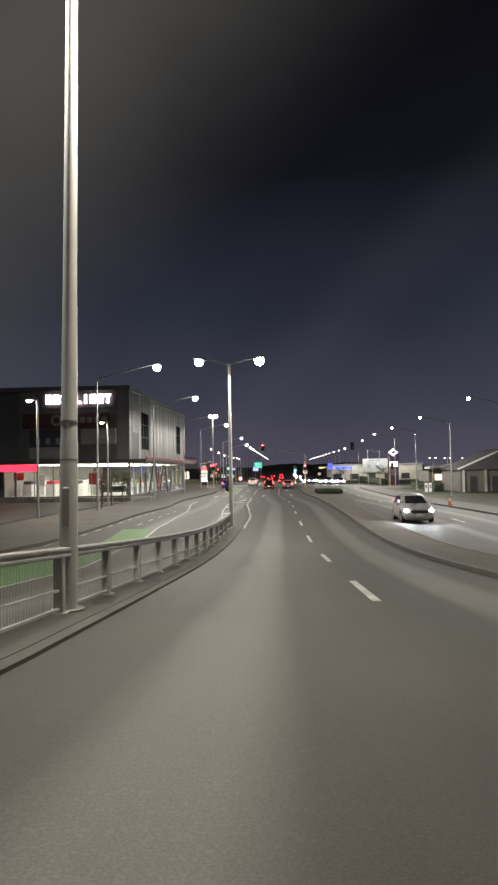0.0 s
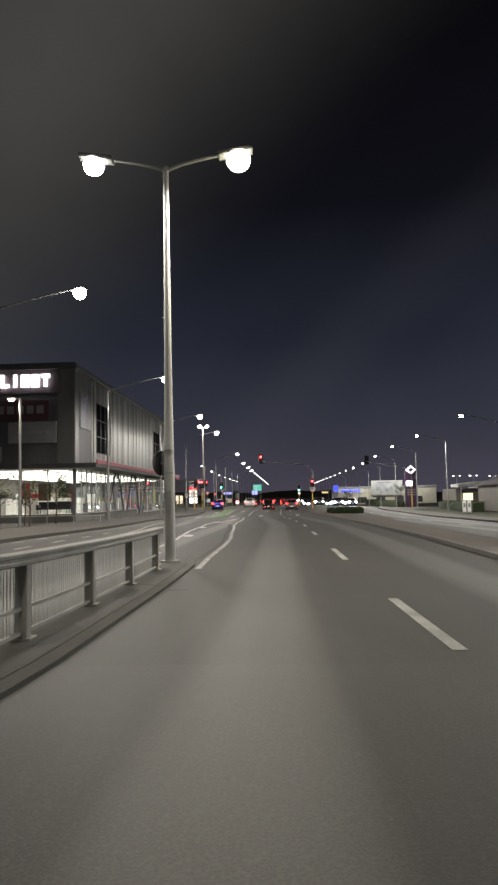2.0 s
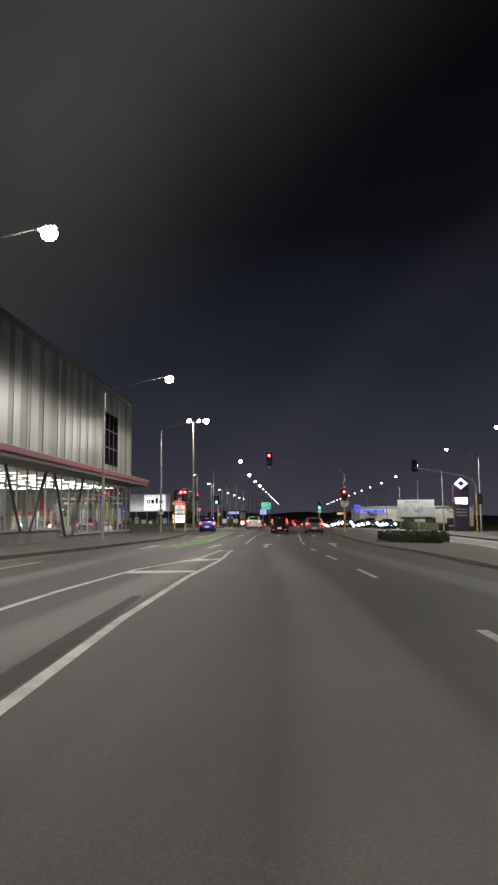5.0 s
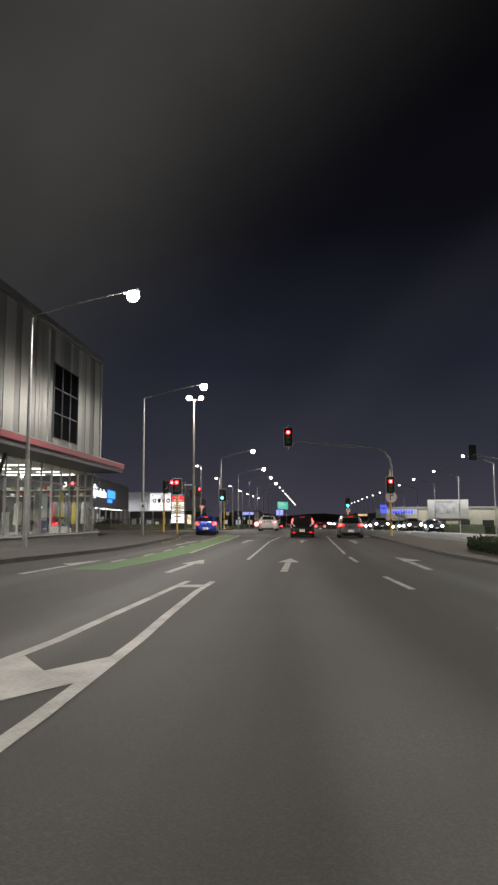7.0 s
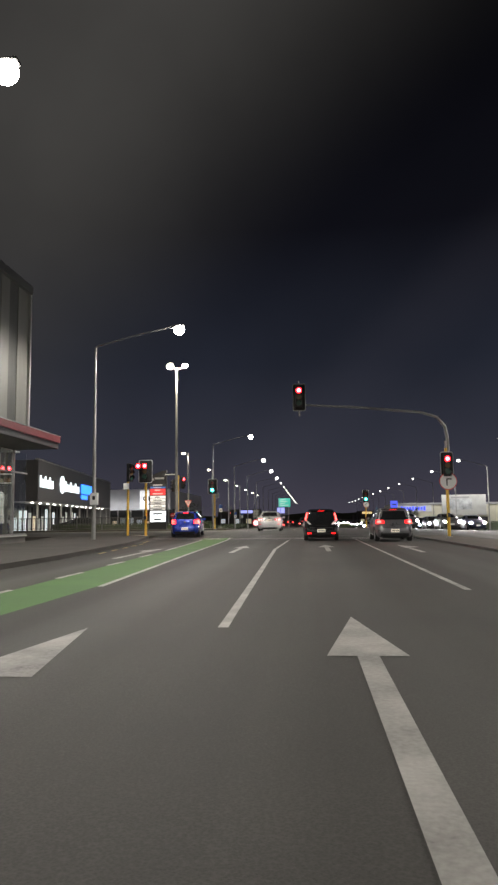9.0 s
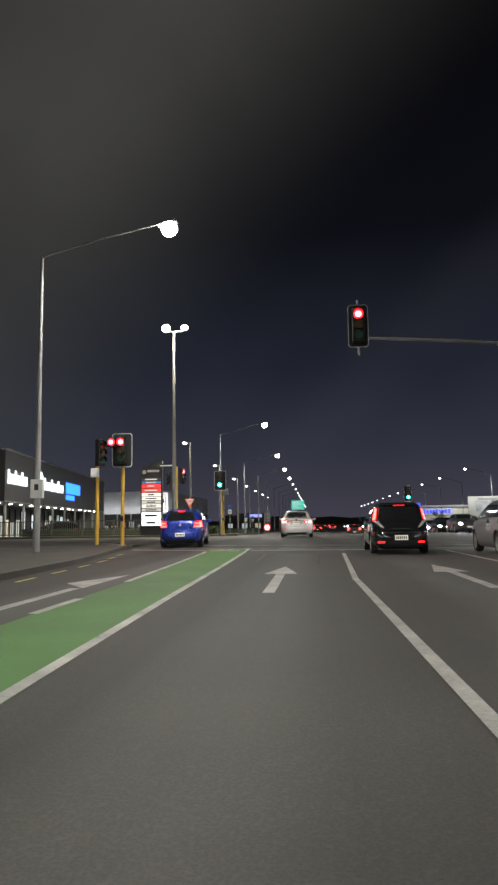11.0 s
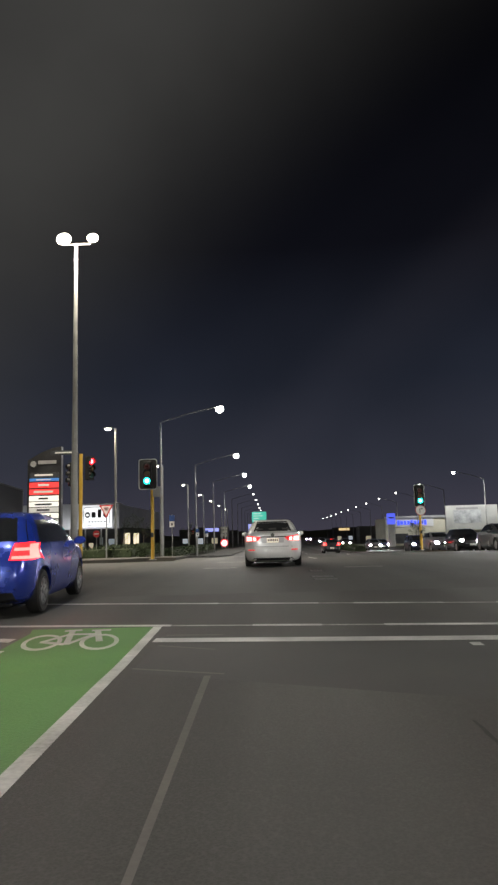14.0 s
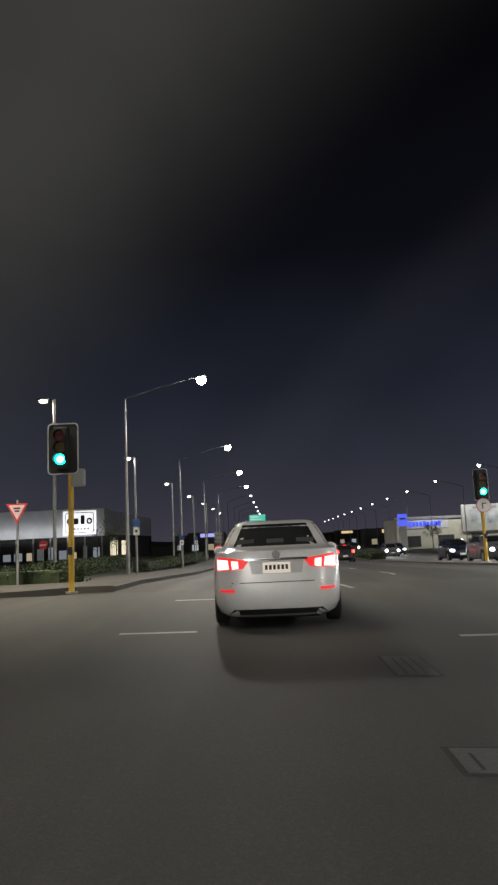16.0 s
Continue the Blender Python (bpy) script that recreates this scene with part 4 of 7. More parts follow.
nl = signal_pole(-7.55, 3.3, 3.55, "yellow signal pole on the near footpath corner, showing red", 4.15, "red", boardw=0.80)
signal_pole(-6.3, 23.2, 3.5, "yellow signal pole beyond the crossroads, showing green", 4.17, "green", side=-0.16, box_z=3.12, boardw=0.80)
signal_pole(7.45, 34.5, 3.2, "yellow signal pole on the far median, showing green", 3.50, "green", sign_z=2.36, sign_r=0.30)
nr = signal_pole(8.4, -1.3, 4.3, "yellow mast pole on the median with overhead red signal", 3.85, "red", sign_z=2.78, sign_r=0.42)
bm = bmesh.new()
b0 = gz(8.4, -1.3) + 0.10
tube(bm, [(0.12, 0.1, 3.2 - b0), (0.12, 0.1, 4.9 - b0), (0.02, 0.1, 5.5 - b0), (-0.35, 0.08, 5.95 - b0), (-1.1, 0.05, 6.2 - b0), (-4.0, 0, 6.5 - b0), (-7.0, 0, 6.72 - b0)], [0.085, 0.08, 0.075, 0.07, 0.065, 0.055, 0.045], 10)
part("mast_arm", bm, STEEL, nr, "curved galvanised mast arm", True)
signal_head(nr, 1.32 - 8.4, -0.2, 7.40 - b0, "red", scale=1.05)
bm = bmesh.new()
tube(bm, [(-7.08, 0, 6.15 - b0), (-7.08, 0, 7.95 - b0)], 0.035, 8)
part("hanger", bm, STEEL, nr)

# pedestrian pole beside it on the near corner, its signal turned to the cross street
p2 = thing("pedestrian_signal", -8.75, 3.9, gz(-8.7, 3.9) + 0.12, "yellow pole with a side-turned signal and a grey box", "traffic signal", "signals of the crossroads")
bm = bmesh.new()
tube(bm, [(0, 0, 0), (0, 0, 3.2)], [0.075, 0.07], 12)
part("pole", bm, YELLOW, p2, "yellow painted pole", True)
part("control_box", block(0.3, 0.2, 0.36, -0.08, -0.1, 2.85, 0.03), WHITE, p2, "pale control box")
signal_head(p2, 0.12, -0.05, 3.95, "", board=False, facing=62)
# pole with street-name blade and side signals by the tall mast
p3 = thing("traffic_signal", -9.62, 24.0, gz(-9.6, 24) + 0.12, "yellow pole with side-turned signals and a street name blade", "traffic signal", "signals of the crossroads")
bm = bmesh.new()
tube(bm, [(0, 0, 0), (0, 0, 4.7)], [0.085, 0.08], 12)
part("pole", bm, YELLOW, p3, "yellow painted pole", True)
signal_head(p3, 0.38, 0.0, 4.35, "red", board=False, facing=62)
signal_head(p3, -0.42, 0.0, 4.1, "", board=False, facing=-60)
bl = part("name_blade", block(1.25, 0.03, 0.2, -0.75, -0.05, 4.78, 0.006), surface("blade_dark", (0.02, 0.025, 0.03), (0.05, 0.055, 0.06), 3, 30, 0.5), p3, "dark street name blade")
part("lettering", block(0.85, 0.006, 0.06, -0.72, -0.07, 4.78), WHITE, bl)

# mast on the far side of the road, seen from behind
m2 = thing("traffic_signal", 25.3, 16.0, gz(25.3, 16), "yellow mast pole with a long arm, signals seen from behind", "traffic signal", "signals of the crossroads")
bm = bmesh.new()
tube(bm, [(0, 0, 0), (0, 0, 4.4)], [0.1, 0.09], 12)
part("pole", bm, YELLOW, m2, "yellow painted pole", True)
bm = bmesh.new()
tube(bm, [(0, 0, 4.3), (0, 0, 5.6), (-0.4, 0, 6.3), (-1.4, 0, 6.75), (-4.0, 0, 7.2), (-7.1, 0, 7.75)], [0.085, 0.08, 0.075, 0.07, 0.06, 0.045], 10)
part("mast_arm", bm, STEEL, m2, smooth=True)
signal_head(m2, -7.1, 0.2, 8.3, "", scale=1.1, facing=180)
signal_head(m2, 0.5, 0.2, 4.3, "", facing=180)


# ---- railing on the island ----
rail = thing("railing", 0, 0, 0, "weathered grey steel guard rail on square posts along the traffic island", "guard rail")
rx = 1.90
# paler than the beam: headlight on posts and bars put into the colour
RAIL_STEEL_LIT = surface("weathered_rail_steel_lit", (0.30, 0.293, 0.27), (0.46, 0.45, 0.42), 1.8, 26, 0.78, bump=0.12)
for k in range(16):
    y = -84.98 - 2.06 * k
    bm = bmesh.new()
    box(bm, rx, y, gz(rx, y) + 0.375, 0.11, 0.11, 0.68, 0.012)
    box(bm, rx, y, gz(rx, y) + 0.052, 0.19, 0.17, 0.020, 0.006)
    part("post", bm, RAIL_STEEL_LIT, rail)
# folded beam: two ridges with a groove between
bm = bmesh.new()
prof = [(0.055, 0.665), (0.070, 0.675), (0.070, 0.700), (0.060, 0.71), (0.060, 0.73), (0.070, 0.74), (0.070, 0.765), (0.055, 0.775), (-0.055, 0.775), (-0.055, 0.665)]
ys = [-84.5 - 2.0 * k for k in range(17)]
rings = [[bm.verts.new((rx + dx, yy, gz(rx, yy) + dz)) for dx, dz in prof] for yy in ys]
for a, b in zip(rings, rings[1:]):
    for k in range(len(prof)):
        bm.faces.new((a[k], a[(k + 1) % len(prof)], b[(k + 1) % len(prof)], b[k]))
bm.faces.new(rings[0])
bm.faces.new(rings[-1][::-1])
part("rail", bm, surface("rail_beam_steel", (0.20, 0.197, 0.185), (0.33, 0.325, 0.305), 1.8, 26, 0.78, bump=0.12), rail)

# two thin lower rails and upright bars between the posts
for zz, hh in ((0.26, 0.030), (0.055, 0.030)):
    bm = bmesh.new()
    rings = [[bm.verts.new((rx + dx, yy, gz(rx, yy) + 0.042 + zz + dz)) for dx, dz in ((-0.018, -hh / 2), (0.018, -hh / 2), (0.018, hh / 2), (-0.018, hh / 2))] for yy in ys]
    for a, b in zip(rings, rings[1:]):
        for k in range(4):
            bm.faces.new((a[k], a[(k + 1) % 4], b[(k + 1) % 4], b[k]))
    part("lower_rail", bm, RAIL_STEEL_LIT, rail, "thin pale lower rail")
bm = bmesh.new()
for k in range(15):
    for j in range(1, 30):
        yy = -84.98 - 2.06 * (k + j / 30)
        box(bm, rx, yy, gz(rx, yy) + 0.042 + 0.335, 0.004, 0.004, 0.58)
tagged(part("infill_bars", bm, RAIL_STEEL_LIT, rail), "thin upright steel infill bars of the railing", kind="stuff")

# ---- signs ----
gw = thing("give_way_sign", -9.42, 27.9, gz(-9.42, 27.9) + 0.05, "red and white triangular give way sign on a steel post", "road sign")
bm = bmesh.new()
tube(bm, [(0, 0, 0), (0, 0, 2.80)], 0.04, 8)
part("post", bm, STEEL, gw)
tri = [(-0.36, 2.68), (0.36, 2.68), (0.0, 2.04)]
plate = part("sign_plate", outline_slab(tri, -0.06, -0.045), RED_SIGN, gw, "red triangle")
part("sign_face", outline_slab([(-0.265, 2.63), (0.265, 2.63), (0.0, 2.155)], -0.068, -0.062), surface("pinkish_sign_face", (0.62, 0.50, 0.50), (0.76, 0.64, 0.63), 3, 25, 0.5, bump=0.0), plate, "white centre")
bm = bmesh.new()
box(bm, 0, -0.072, 2.53, 0.22, 0.004, 0.05)
box(bm, 0, -0.072, 2.44, 0.15, 0.004, 0.05)
part("lettering", bm, MATS["aspect_red_dark"], plate)

gs = thing("direction_sign", -3.5, 118.0, gz(-3.5, 118.0), "green direction sign with pale bars on two posts", "road sign")
gs_z = 4.6 - gz(-3.5, 118.0)
# the green board has a glow added, standing in for light on it
part("sign_board", block(2.6, 0.05, 1.9, 0, 0, gs_z, 0.02), glow("sign_green_glow", (0.02, 0.26, 0.20), 0.55), gs, "green board with an added glow")
bm = bmesh.new()
for dz, x0, ww in ((0.62, -0.35, 1.3), (0.22, -0.2, 1.7), (-0.2, -0.5, 1.0), (-0.6, -0.1, 1.9)):
    box(bm, x0, -0.035, gs_z + dz, ww, 0.01, 0.13)
part("lettering", bm, surface("sign_lettering_dim", (0.40, 0.44, 0.42), (0.52, 0.56, 0.54), 3, 25, 0.5, bump=0.0), gs)
for s in (-0.9, 0.9):
    bm = bmesh.new()
    tube(bm, [(s, 0.06, 0), (s, 0.06, gs_z + 0.9)], 0.06, 8)
    part("post", bm, STEEL, gs)

tot = thing("totem_sign", -11.7, 25.4, gz(-11.7, 25.4) + 0.05, "tall tenants' totem sign with lit red and white panels", "totem sign")
part("frame", outline_slab([(-0.82, 0), (0.76, 0), (0.76, 5.35), (0.35, 5.28), (-0.2, 5.08), (-0.82, 4.72)], 0.0, 0.28), surface("totem_black", (0.010, 0.010, 0.011), (0.028, 0.028, 0.03), 2, 30, 0.35, bump=0.0), tot, "black curved-top frame")
ROWS = [(4.02, 0.22, "dark"), (3.80, 0.14, "blue"), (3.55, 0.26, "red"), (3.24, 0.26, "red"), (2.93, 0.24, "white"), (2.66, 0.22, "white"), (2.40, 0.22, "grey"), (2.13, 0.24, "white"), (1.85, 0.2, "grey"), (1.45, 0.46, "bright"), (0.95, 0.42, "bright")]
TM = {"dark": surface("totem_dark_panel", (0.03, 0.03, 0.035), (0.06, 0.06, 0.065), 2, 30, 0.4), "blue": glow("totem_blue", (0.05, 0.16, 0.42), 0.5), "red": glow("totem_red", (0.75, 0.05, 0.05), 0.55),
      "white": glow("totem_white", (0.85, 0.84, 0.80), 0.45), "grey": glow("totem_grey", (0.5, 0.49, 0.48), 0.35), "bright": glow("totem_bright", (0.9, 0.95, 1.0), 1.4)}
for i, (zz, hh, c) in enumerate(ROWS):
    p = part("panel", block(1.38, 0.04, hh, -0.03, -0.025, zz, 0.008), TM[c], tot, {"dark": "unlit", "blue": "blue", "red": "red", "white": "white", "grey": "grey", "bright": "bright white"}[c] + " tenant panel")
    w = (0.85, 0.7, 0.5, 0.9, 0.45, 0.8, 0.6, 0.75, 0.8, 0.9, 0.7)[i]
    part("lettering", block(w, 0.006, hh * 0.35, -0.05, -0.049, zz), DARK_BAR if c in ("white", "grey", "bright") else WHITE, p)
bm = bmesh.new()
box(bm, 0.1, -0.012, 4.62, 0.85, 0.02, 0.16)
disc(bm, (-0.55, -0.012, 4.55), 0.14, 0.02, "y", 14)
part("lettering", bm, surface("totem_silver", (0.28, 0.28, 0.28), (0.4, 0.4, 0.4), 3, 30, 0.4, metal=0.4), tot)
for x, y, h in ((-7.8, 39.2, 2.75), (-8.6, 62, 2.7), (-9.4, 80, 2.9)):
    t = thing("parking_sign", x, y, gz(x, y) + 0.1, "small parking sign plates on a thin steel post", "road sign", "small post signs")
    bm = bmesh.new()
    tube(bm, [(0, 0, 0), (0, 0, h)], 0.03, 8)
    part("post", bm, STEEL, t)
    part("sign_plate", block(0.32, 0.02, 0.38, 0, -0.04, h - 0.62, 0.008), WHITE, t, "white plate")
    part("emblem", block(0.1, 0.01, 0.14, 0, -0.056, h - 0.62), DARK_BAR, t)
    part("sign_plate", block(0.36, 0.02, 0.36, 0, -0.04, h - 0.22, 0.008), surface("blue_plate", (0.02, 0.06, 0.22), (0.04, 0.1, 0.32), 3, 30, 0.4), t, "blue plate")

# the side aspect for the turning lane on the near corner pole, and lit lamps of the side-turned heads
hd = part("signal_body", block(0.34, 0.2, 0.36, -0.38, -0.24, 4.15 - gz(-7.55, 3.3) - 0.1, 0.03), BLACK, nl, "black single-aspect body")
bm = bmesh.new()
disc(bm, (-0.38, -0.355, 4.15 - gz(-7.55, 3.3) - 0.1), 0.13, 0.03, "y", 20)
asp = part("aspect", bm, SIG_RED, hd, "red aspect, lit")
bm = bmesh.new()
disc(bm, (-0.38, -0.375, 4.15 - gz(-7.55, 3.3) - 0.1), 0.09, 0.014, "y", 20, 0.25)
part("lamp_core", bm, SIG_RED_CORE, asp, "brightest middle of the lit aspect")

rd = thing("round_sign", -14.3, 45.0, gz(-14, 45), "small round red sign on a thin post by the car park", "road sign")
bm = bmesh.new()
tube(bm, [(0, 0, 0), (0, 0, 2.0)], 0.03, 8)
part("post", bm, STEEL, rd)
bm = bmesh.new()
disc(bm, (0, -0.05, 1.95), 0.26, 0.02, "y", 20)
dsc = part("sign_plate", bm, RED_SIGN, rd, "red disc")
part("bar", block(0.32, 0.01, 0.08, 0, -0.066, 1.95), WHITE, dsc)

# ---- the shop building on the corner ----
CLAD_DARK = surface("dark_cladding", (0.055, 0.055, 0.059), (0.095, 0.095, 0.101), 0.5, 9, 0.55, metal=0.1, bump=0.08, stretch=(1, 1, 0.15))
CLAD_A = surface("ribbed_metal_pale", (0.215, 0.215, 0.195), (0.30, 0.30, 0.275), 0.7, 12, 0.42, metal=0.45, bump=0.03, vary=0.3, stretch=(1, 1, 0.12))
CLAD_B = surface("ribbed_metal_mid", (0.155, 0.155, 0.142), (0.215, 0.215, 0.20), 0.7, 12, 0.42, metal=0.45, bump=0.03, vary=0.3, stretch=(1, 1, 0.12))
CLAD_C = surface("ribbed_metal_dark", (0.105, 0.107, 0.10), (0.15, 0.152, 0.144), 0.7, 12, 0.42, metal=0.45, bump=0.03, vary=0.3, stretch=(1, 1, 0.12))
CANOPY = surface("dark_canopy", (0.03, 0.03, 0.032), (0.06, 0.06, 0.062), 1.2, 20, 0.5, bump=0.03)
CANOPY_RED = surface("red_canopy_edge", (0.16, 0.018, 0.025), (0.26, 0.032, 0.040), 0.8, 18, 0.5, bump=0.03)
INNER = surface("shop_wall_cream", (0.24, 0.23, 0.205), (0.38, 0.365, 0.33), 0.8, 20, 0.8, bump=0.05)
INNER_FLOOR = surface("shop_floor_tile", (0.30, 0.28, 0.25), (0.42, 0.40, 0.36), 0.8, 20, 0.35, bump=0.02)
MULLION = surface("window_aluminium", (0.16, 0.16, 0.165), (0.26, 0.26, 0.265), 2, 30, 0.4, metal=0.5, bump=0.02)
PLINTH = surface("plinth_concrete", (0.12, 0.115, 0.108), (0.20, 0.195, 0.182), 0.8, 24, 0.85, bump=0.15)

BX, BY0, BY1, BZ0, BZ1, ROOF = -11.7, -45.0, -3.6, 0.85, 4.35, 12.25
BXL = -46.0
STEP_Y = -23.0


def bz(y):
    """Shop floor height: the far half of the shop lies lower."""
    return BZ0 if y < STEP_Y else 0.44


shop = thing("shop_building", 0, 0, 0, "large retail building with ribbed grey metal cladding and a lit glazed ground floor", "building", kind="structure")
for ya, yb in ((BY0, STEP_Y), (STEP_Y + 0.002, BY1)):
    part("plinth", block(BX - BXL, yb - ya, 1.5, (BX + BXL) / 2, (ya + yb) / 2, bz((ya + yb) / 2) - 0.75), PLINTH, shop, "pale concrete plinth")
for ya, yb in ((BY0 + 0.3, STEP_Y - 0.02), (STEP_Y + 0.02, BY1 - 0.3)):
    tagged(part("floor", block(BX - BXL - 0.6, yb - ya, 0.02, (BX + BXL) / 2, (ya + yb) / 2, bz((ya + yb) / 2) + 0.012), INNER_FLOOR, shop), label="tiled shop floor")
part("upper_wall", block(BX - BXL - 0.3, BY1 - BY0 - 0.3, ROOF - BZ1 - 0.12, (BX + BXL) / 2, (BY0 + BY1) / 2, (ROOF + BZ1) / 2 + 0.06), CLAD_DARK, shop, "dark upper storey wall")
part("ceiling", block(BX - BXL - 0.5, BY1 - BY0 - 0.5, 0.06, (BX + BXL) / 2, (BY0 + BY1) / 2, BZ1 + 0.02), surface("shop_ceiling", (0.6, 0.6, 0.58), (0.75, 0.75, 0.73), 1, 20, 0.8), shop, "white shop ceiling")
part("back_wall", block(0.15, BY1 - BY0 - 0.6, BZ1 - 0.4, -25.5, (BY0 + BY1) / 2, (0.4 + BZ1) / 2), INNER, shop, "cream inner wall")
part("inner_wall", block(13.3, 0.15, BZ1 - 0.4, -18.9, -4.05, (0.4 + BZ1) / 2), surface("end_wall_grey", (0.07, 0.068, 0.065), (0.12, 0.118, 0.112), 0.8, 20, 0.8, bump=0.05), shop, "dark grey inner wall")
part("parapet", block(BX - BXL + 0.1, 0.3, 0.5, (BX + BXL) / 2, BY0 - 0.02, ROOF + 0.15, 0.03), CLAD_DARK, shop)
part("parapet", block(0.3, BY1 - BY0, 0.4, BX - 0.02, (BY0 + BY1) / 2, ROOF + 0.1, 0.03), CLAD_C, shop)


def clad_panel(w, z0, z1, mat, proud):
    """A long metal tray with turned edges, seen from +x, w wide along y."""
    bm = bmesh.new()
    prof = [(-0.03, 0.0), (proud, 0.015), (proud, w - 0.015), (-0.03, w)]
    a = [bm.verts.new((x, y, z0)) for x, y in prof]
    b = [bm.verts.new((x, y, z1)) for x, y in prof]
    for k in range(3):
        bm.faces.new((a[k], a[k + 1], b[k + 1], b[k]))
    bm.faces.new(b)
    bm.faces.new(a[::-1])
    me = bpy.data.meshes.new("panel")
    bm.to_mesh(me)
    bm.free()
    me.materials.append(mat)
    return me


# long trays of uneven width and tone, listed from the far corner back along the street
random.seed(4)
TONES = {"a": (CLAD_A, 0.05), "b": (CLAD_B, 0.035), "c": (CLAD_C, 0.02)}
RUN = (("a", 1.2), ("c", 0.9), ("a", 0.9), ("b", 0.7), ("a", 0.8), ("c", 1.0), ("a", 0.5), ("c", 1.1), ("b", 0.6), ("a", 0.9), ("c", 0.8), ("a", 1.3), ("b", 0.5), ("c", 1.0), ("a", 1.0), ("c", 0.7))
y, k = BY1 - 0.05, 0
while y > BY0 + 0.4:
    tone, w = RUN[k % len(RUN)]
    if y - w < BY0 + 0.35:
        w = y - BY0 - 0.05
    mid = y - w / 2
    if mid < -39.3:
        tone = "c"
    win = -38.8 < mid < -34.2 or -12.4 < mid < -8.1
    for z0, z1 in (((BZ1 + 0.45, 5.95), (10.3, ROOF)) if win else ((7.7, ROOF),) if -43.7 < mid < -40.2 else ((BZ1 + 0.45, ROOF),)):
        same_mesh("panel", clad_panel(w - 0.012, z0, z1, *TONES[tone]), shop, pose(BX - 0.12, y - w, 0))
    y -= w
    k += 1
FRAME_DARK = surface("dark_window_frame", (0.045, 0.045, 0.048), (0.085, 0.085, 0.09), 2, 30, 0.5, bump=0.02)
UPPER_GLASS = surface("dark_upper_glass", (0.010, 0.011, 0.013), (0.014, 0.015, 0.018), 2, 20, 0.12, bump=0.0)
UPPER_GLASS.node_tree.nodes["Principled BSDF"].inputs["Specular IOR Level"].default_value = 0.0
for ya, yb in ((-38.75, -34.3), (-12.3, -8.2)):
    w = part("window", block(0.06, yb - ya, 4.35, BX - 0.12, (ya + yb) / 2, 8.12), UPPER_GLASS, shop, "dark unlit upper window")
    bm = bmesh.new()
    for k in range(4):
        box(bm, BX - 0.07, ya + (yb - ya) * k / 3, 8.12, 0.09, 0.06, 4.4, 0.01)
    for zz in (5.95, 7.4, 8.85, 10.3):
        box(bm, BX - 0.072, (ya + yb) / 2, zz, 0.085, yb - ya + 0.05, 0.06, 0.01)
    part("window_frame", bm, FRAME_DARK, w)
part("poster_panel", block(0.05, 2.9, 2.9, BX - 0.05, -42.1, 9.15, 0.01), surface("poster_pale", (0.10, 0.10, 0.105), (0.20, 0.20, 0.205), 1, 20, 0.5), shop, "grey poster panel")
bm = bmesh.new()
tube(bm, [(BX - 0.01, -42.7, 8.0), (BX - 0.01, -42.35, 9.6), (BX - 0.01, -42.0, 10.3)], [0.05, 0.07, 0.10], 8)
tube(bm, [(BX - 0.01, -42.9, 10.2), (BX - 0.01, -42.4, 10.0), (BX - 0.01, -41.7, 10.35)], [0.08, 0.06, 0.08], 8)
part("poster_figure", bm, surface("poster_violet", (0.30, 0.26, 0.44), (0.44, 0.40, 0.58), 2, 20, 0.5), shop, "pale violet printed lines")
part("front_panel", block(1.35, 0.05, ROOF - 4.6, -12.45, BY0 + 0.13, (ROOF + 4.6) / 2, 0.01), CLAD_C, shop, "grey cladding strip")
part("front_panel", block(1.6, 0.05, ROOF - 4.6, -22.9, BY0 + 0.13, (ROOF + 4.6) / 2, 0.01), CLAD_C, shop, "grey cladding strip")
for yy in (-39.35, -33.9):
    part("trim", block(0.12, 0.12, ROOF - 5.0, BX, yy, (ROOF + 5.0) / 2, 0.015), PALE_STEEL, shop, "pale upright trim")
part("corner_post", block(0.14, 0.16, ROOF - BZ1 - 0.3, BX - 0.02, BY1 + 0.02, (ROOF + BZ1) / 2 + 0.2, 0.02), PALE_STEEL, shop, "pale corner trim")
for yy in (-40.7, -11.0 - 2.6):
    bm = bmesh.new()
    tube(bm, [(BX + 0.12, yy, BZ1 + 0.4), (BX + 0.12, yy, ROOF - 0.4)], 0.06, 8)
    part("downpipe", bm, PALE_STEEL, shop)

CAN0, CAN1 = BY0 - 1.2, -4.7
# canopy with the red edge along the street, and the dark band across the front
can = part("canopy", block(2.1, CAN1 - CAN0, 0.34, BX + 0.9, (CAN0 + CAN1) / 2, BZ1 + 0.2, 0.03), CANOPY, shop, "dark flat canopy over the footpath")
part("canopy_edge", block(0.10, CAN1 - CAN0 - 0.1, 0.30, BX + 2.0, (CAN0 + CAN1) / 2, BZ1 + 0.44, 0.02), CANOPY_RED, can, "red fascia edge")
part("flashing", block(0.16, CAN1 - CAN0, 0.035, BX + 1.98, (CAN0 + CAN1) / 2, BZ1 + 0.61, 0.008), STEEL, can, "pale metal flashing")
part("canopy", block(BX - BXL, 1.3, 0.36, (BX + BXL) / 2, BY0 - 0.55, BZ1 + 0.2, 0.03), CANOPY, shop, "dark band above the shop front")

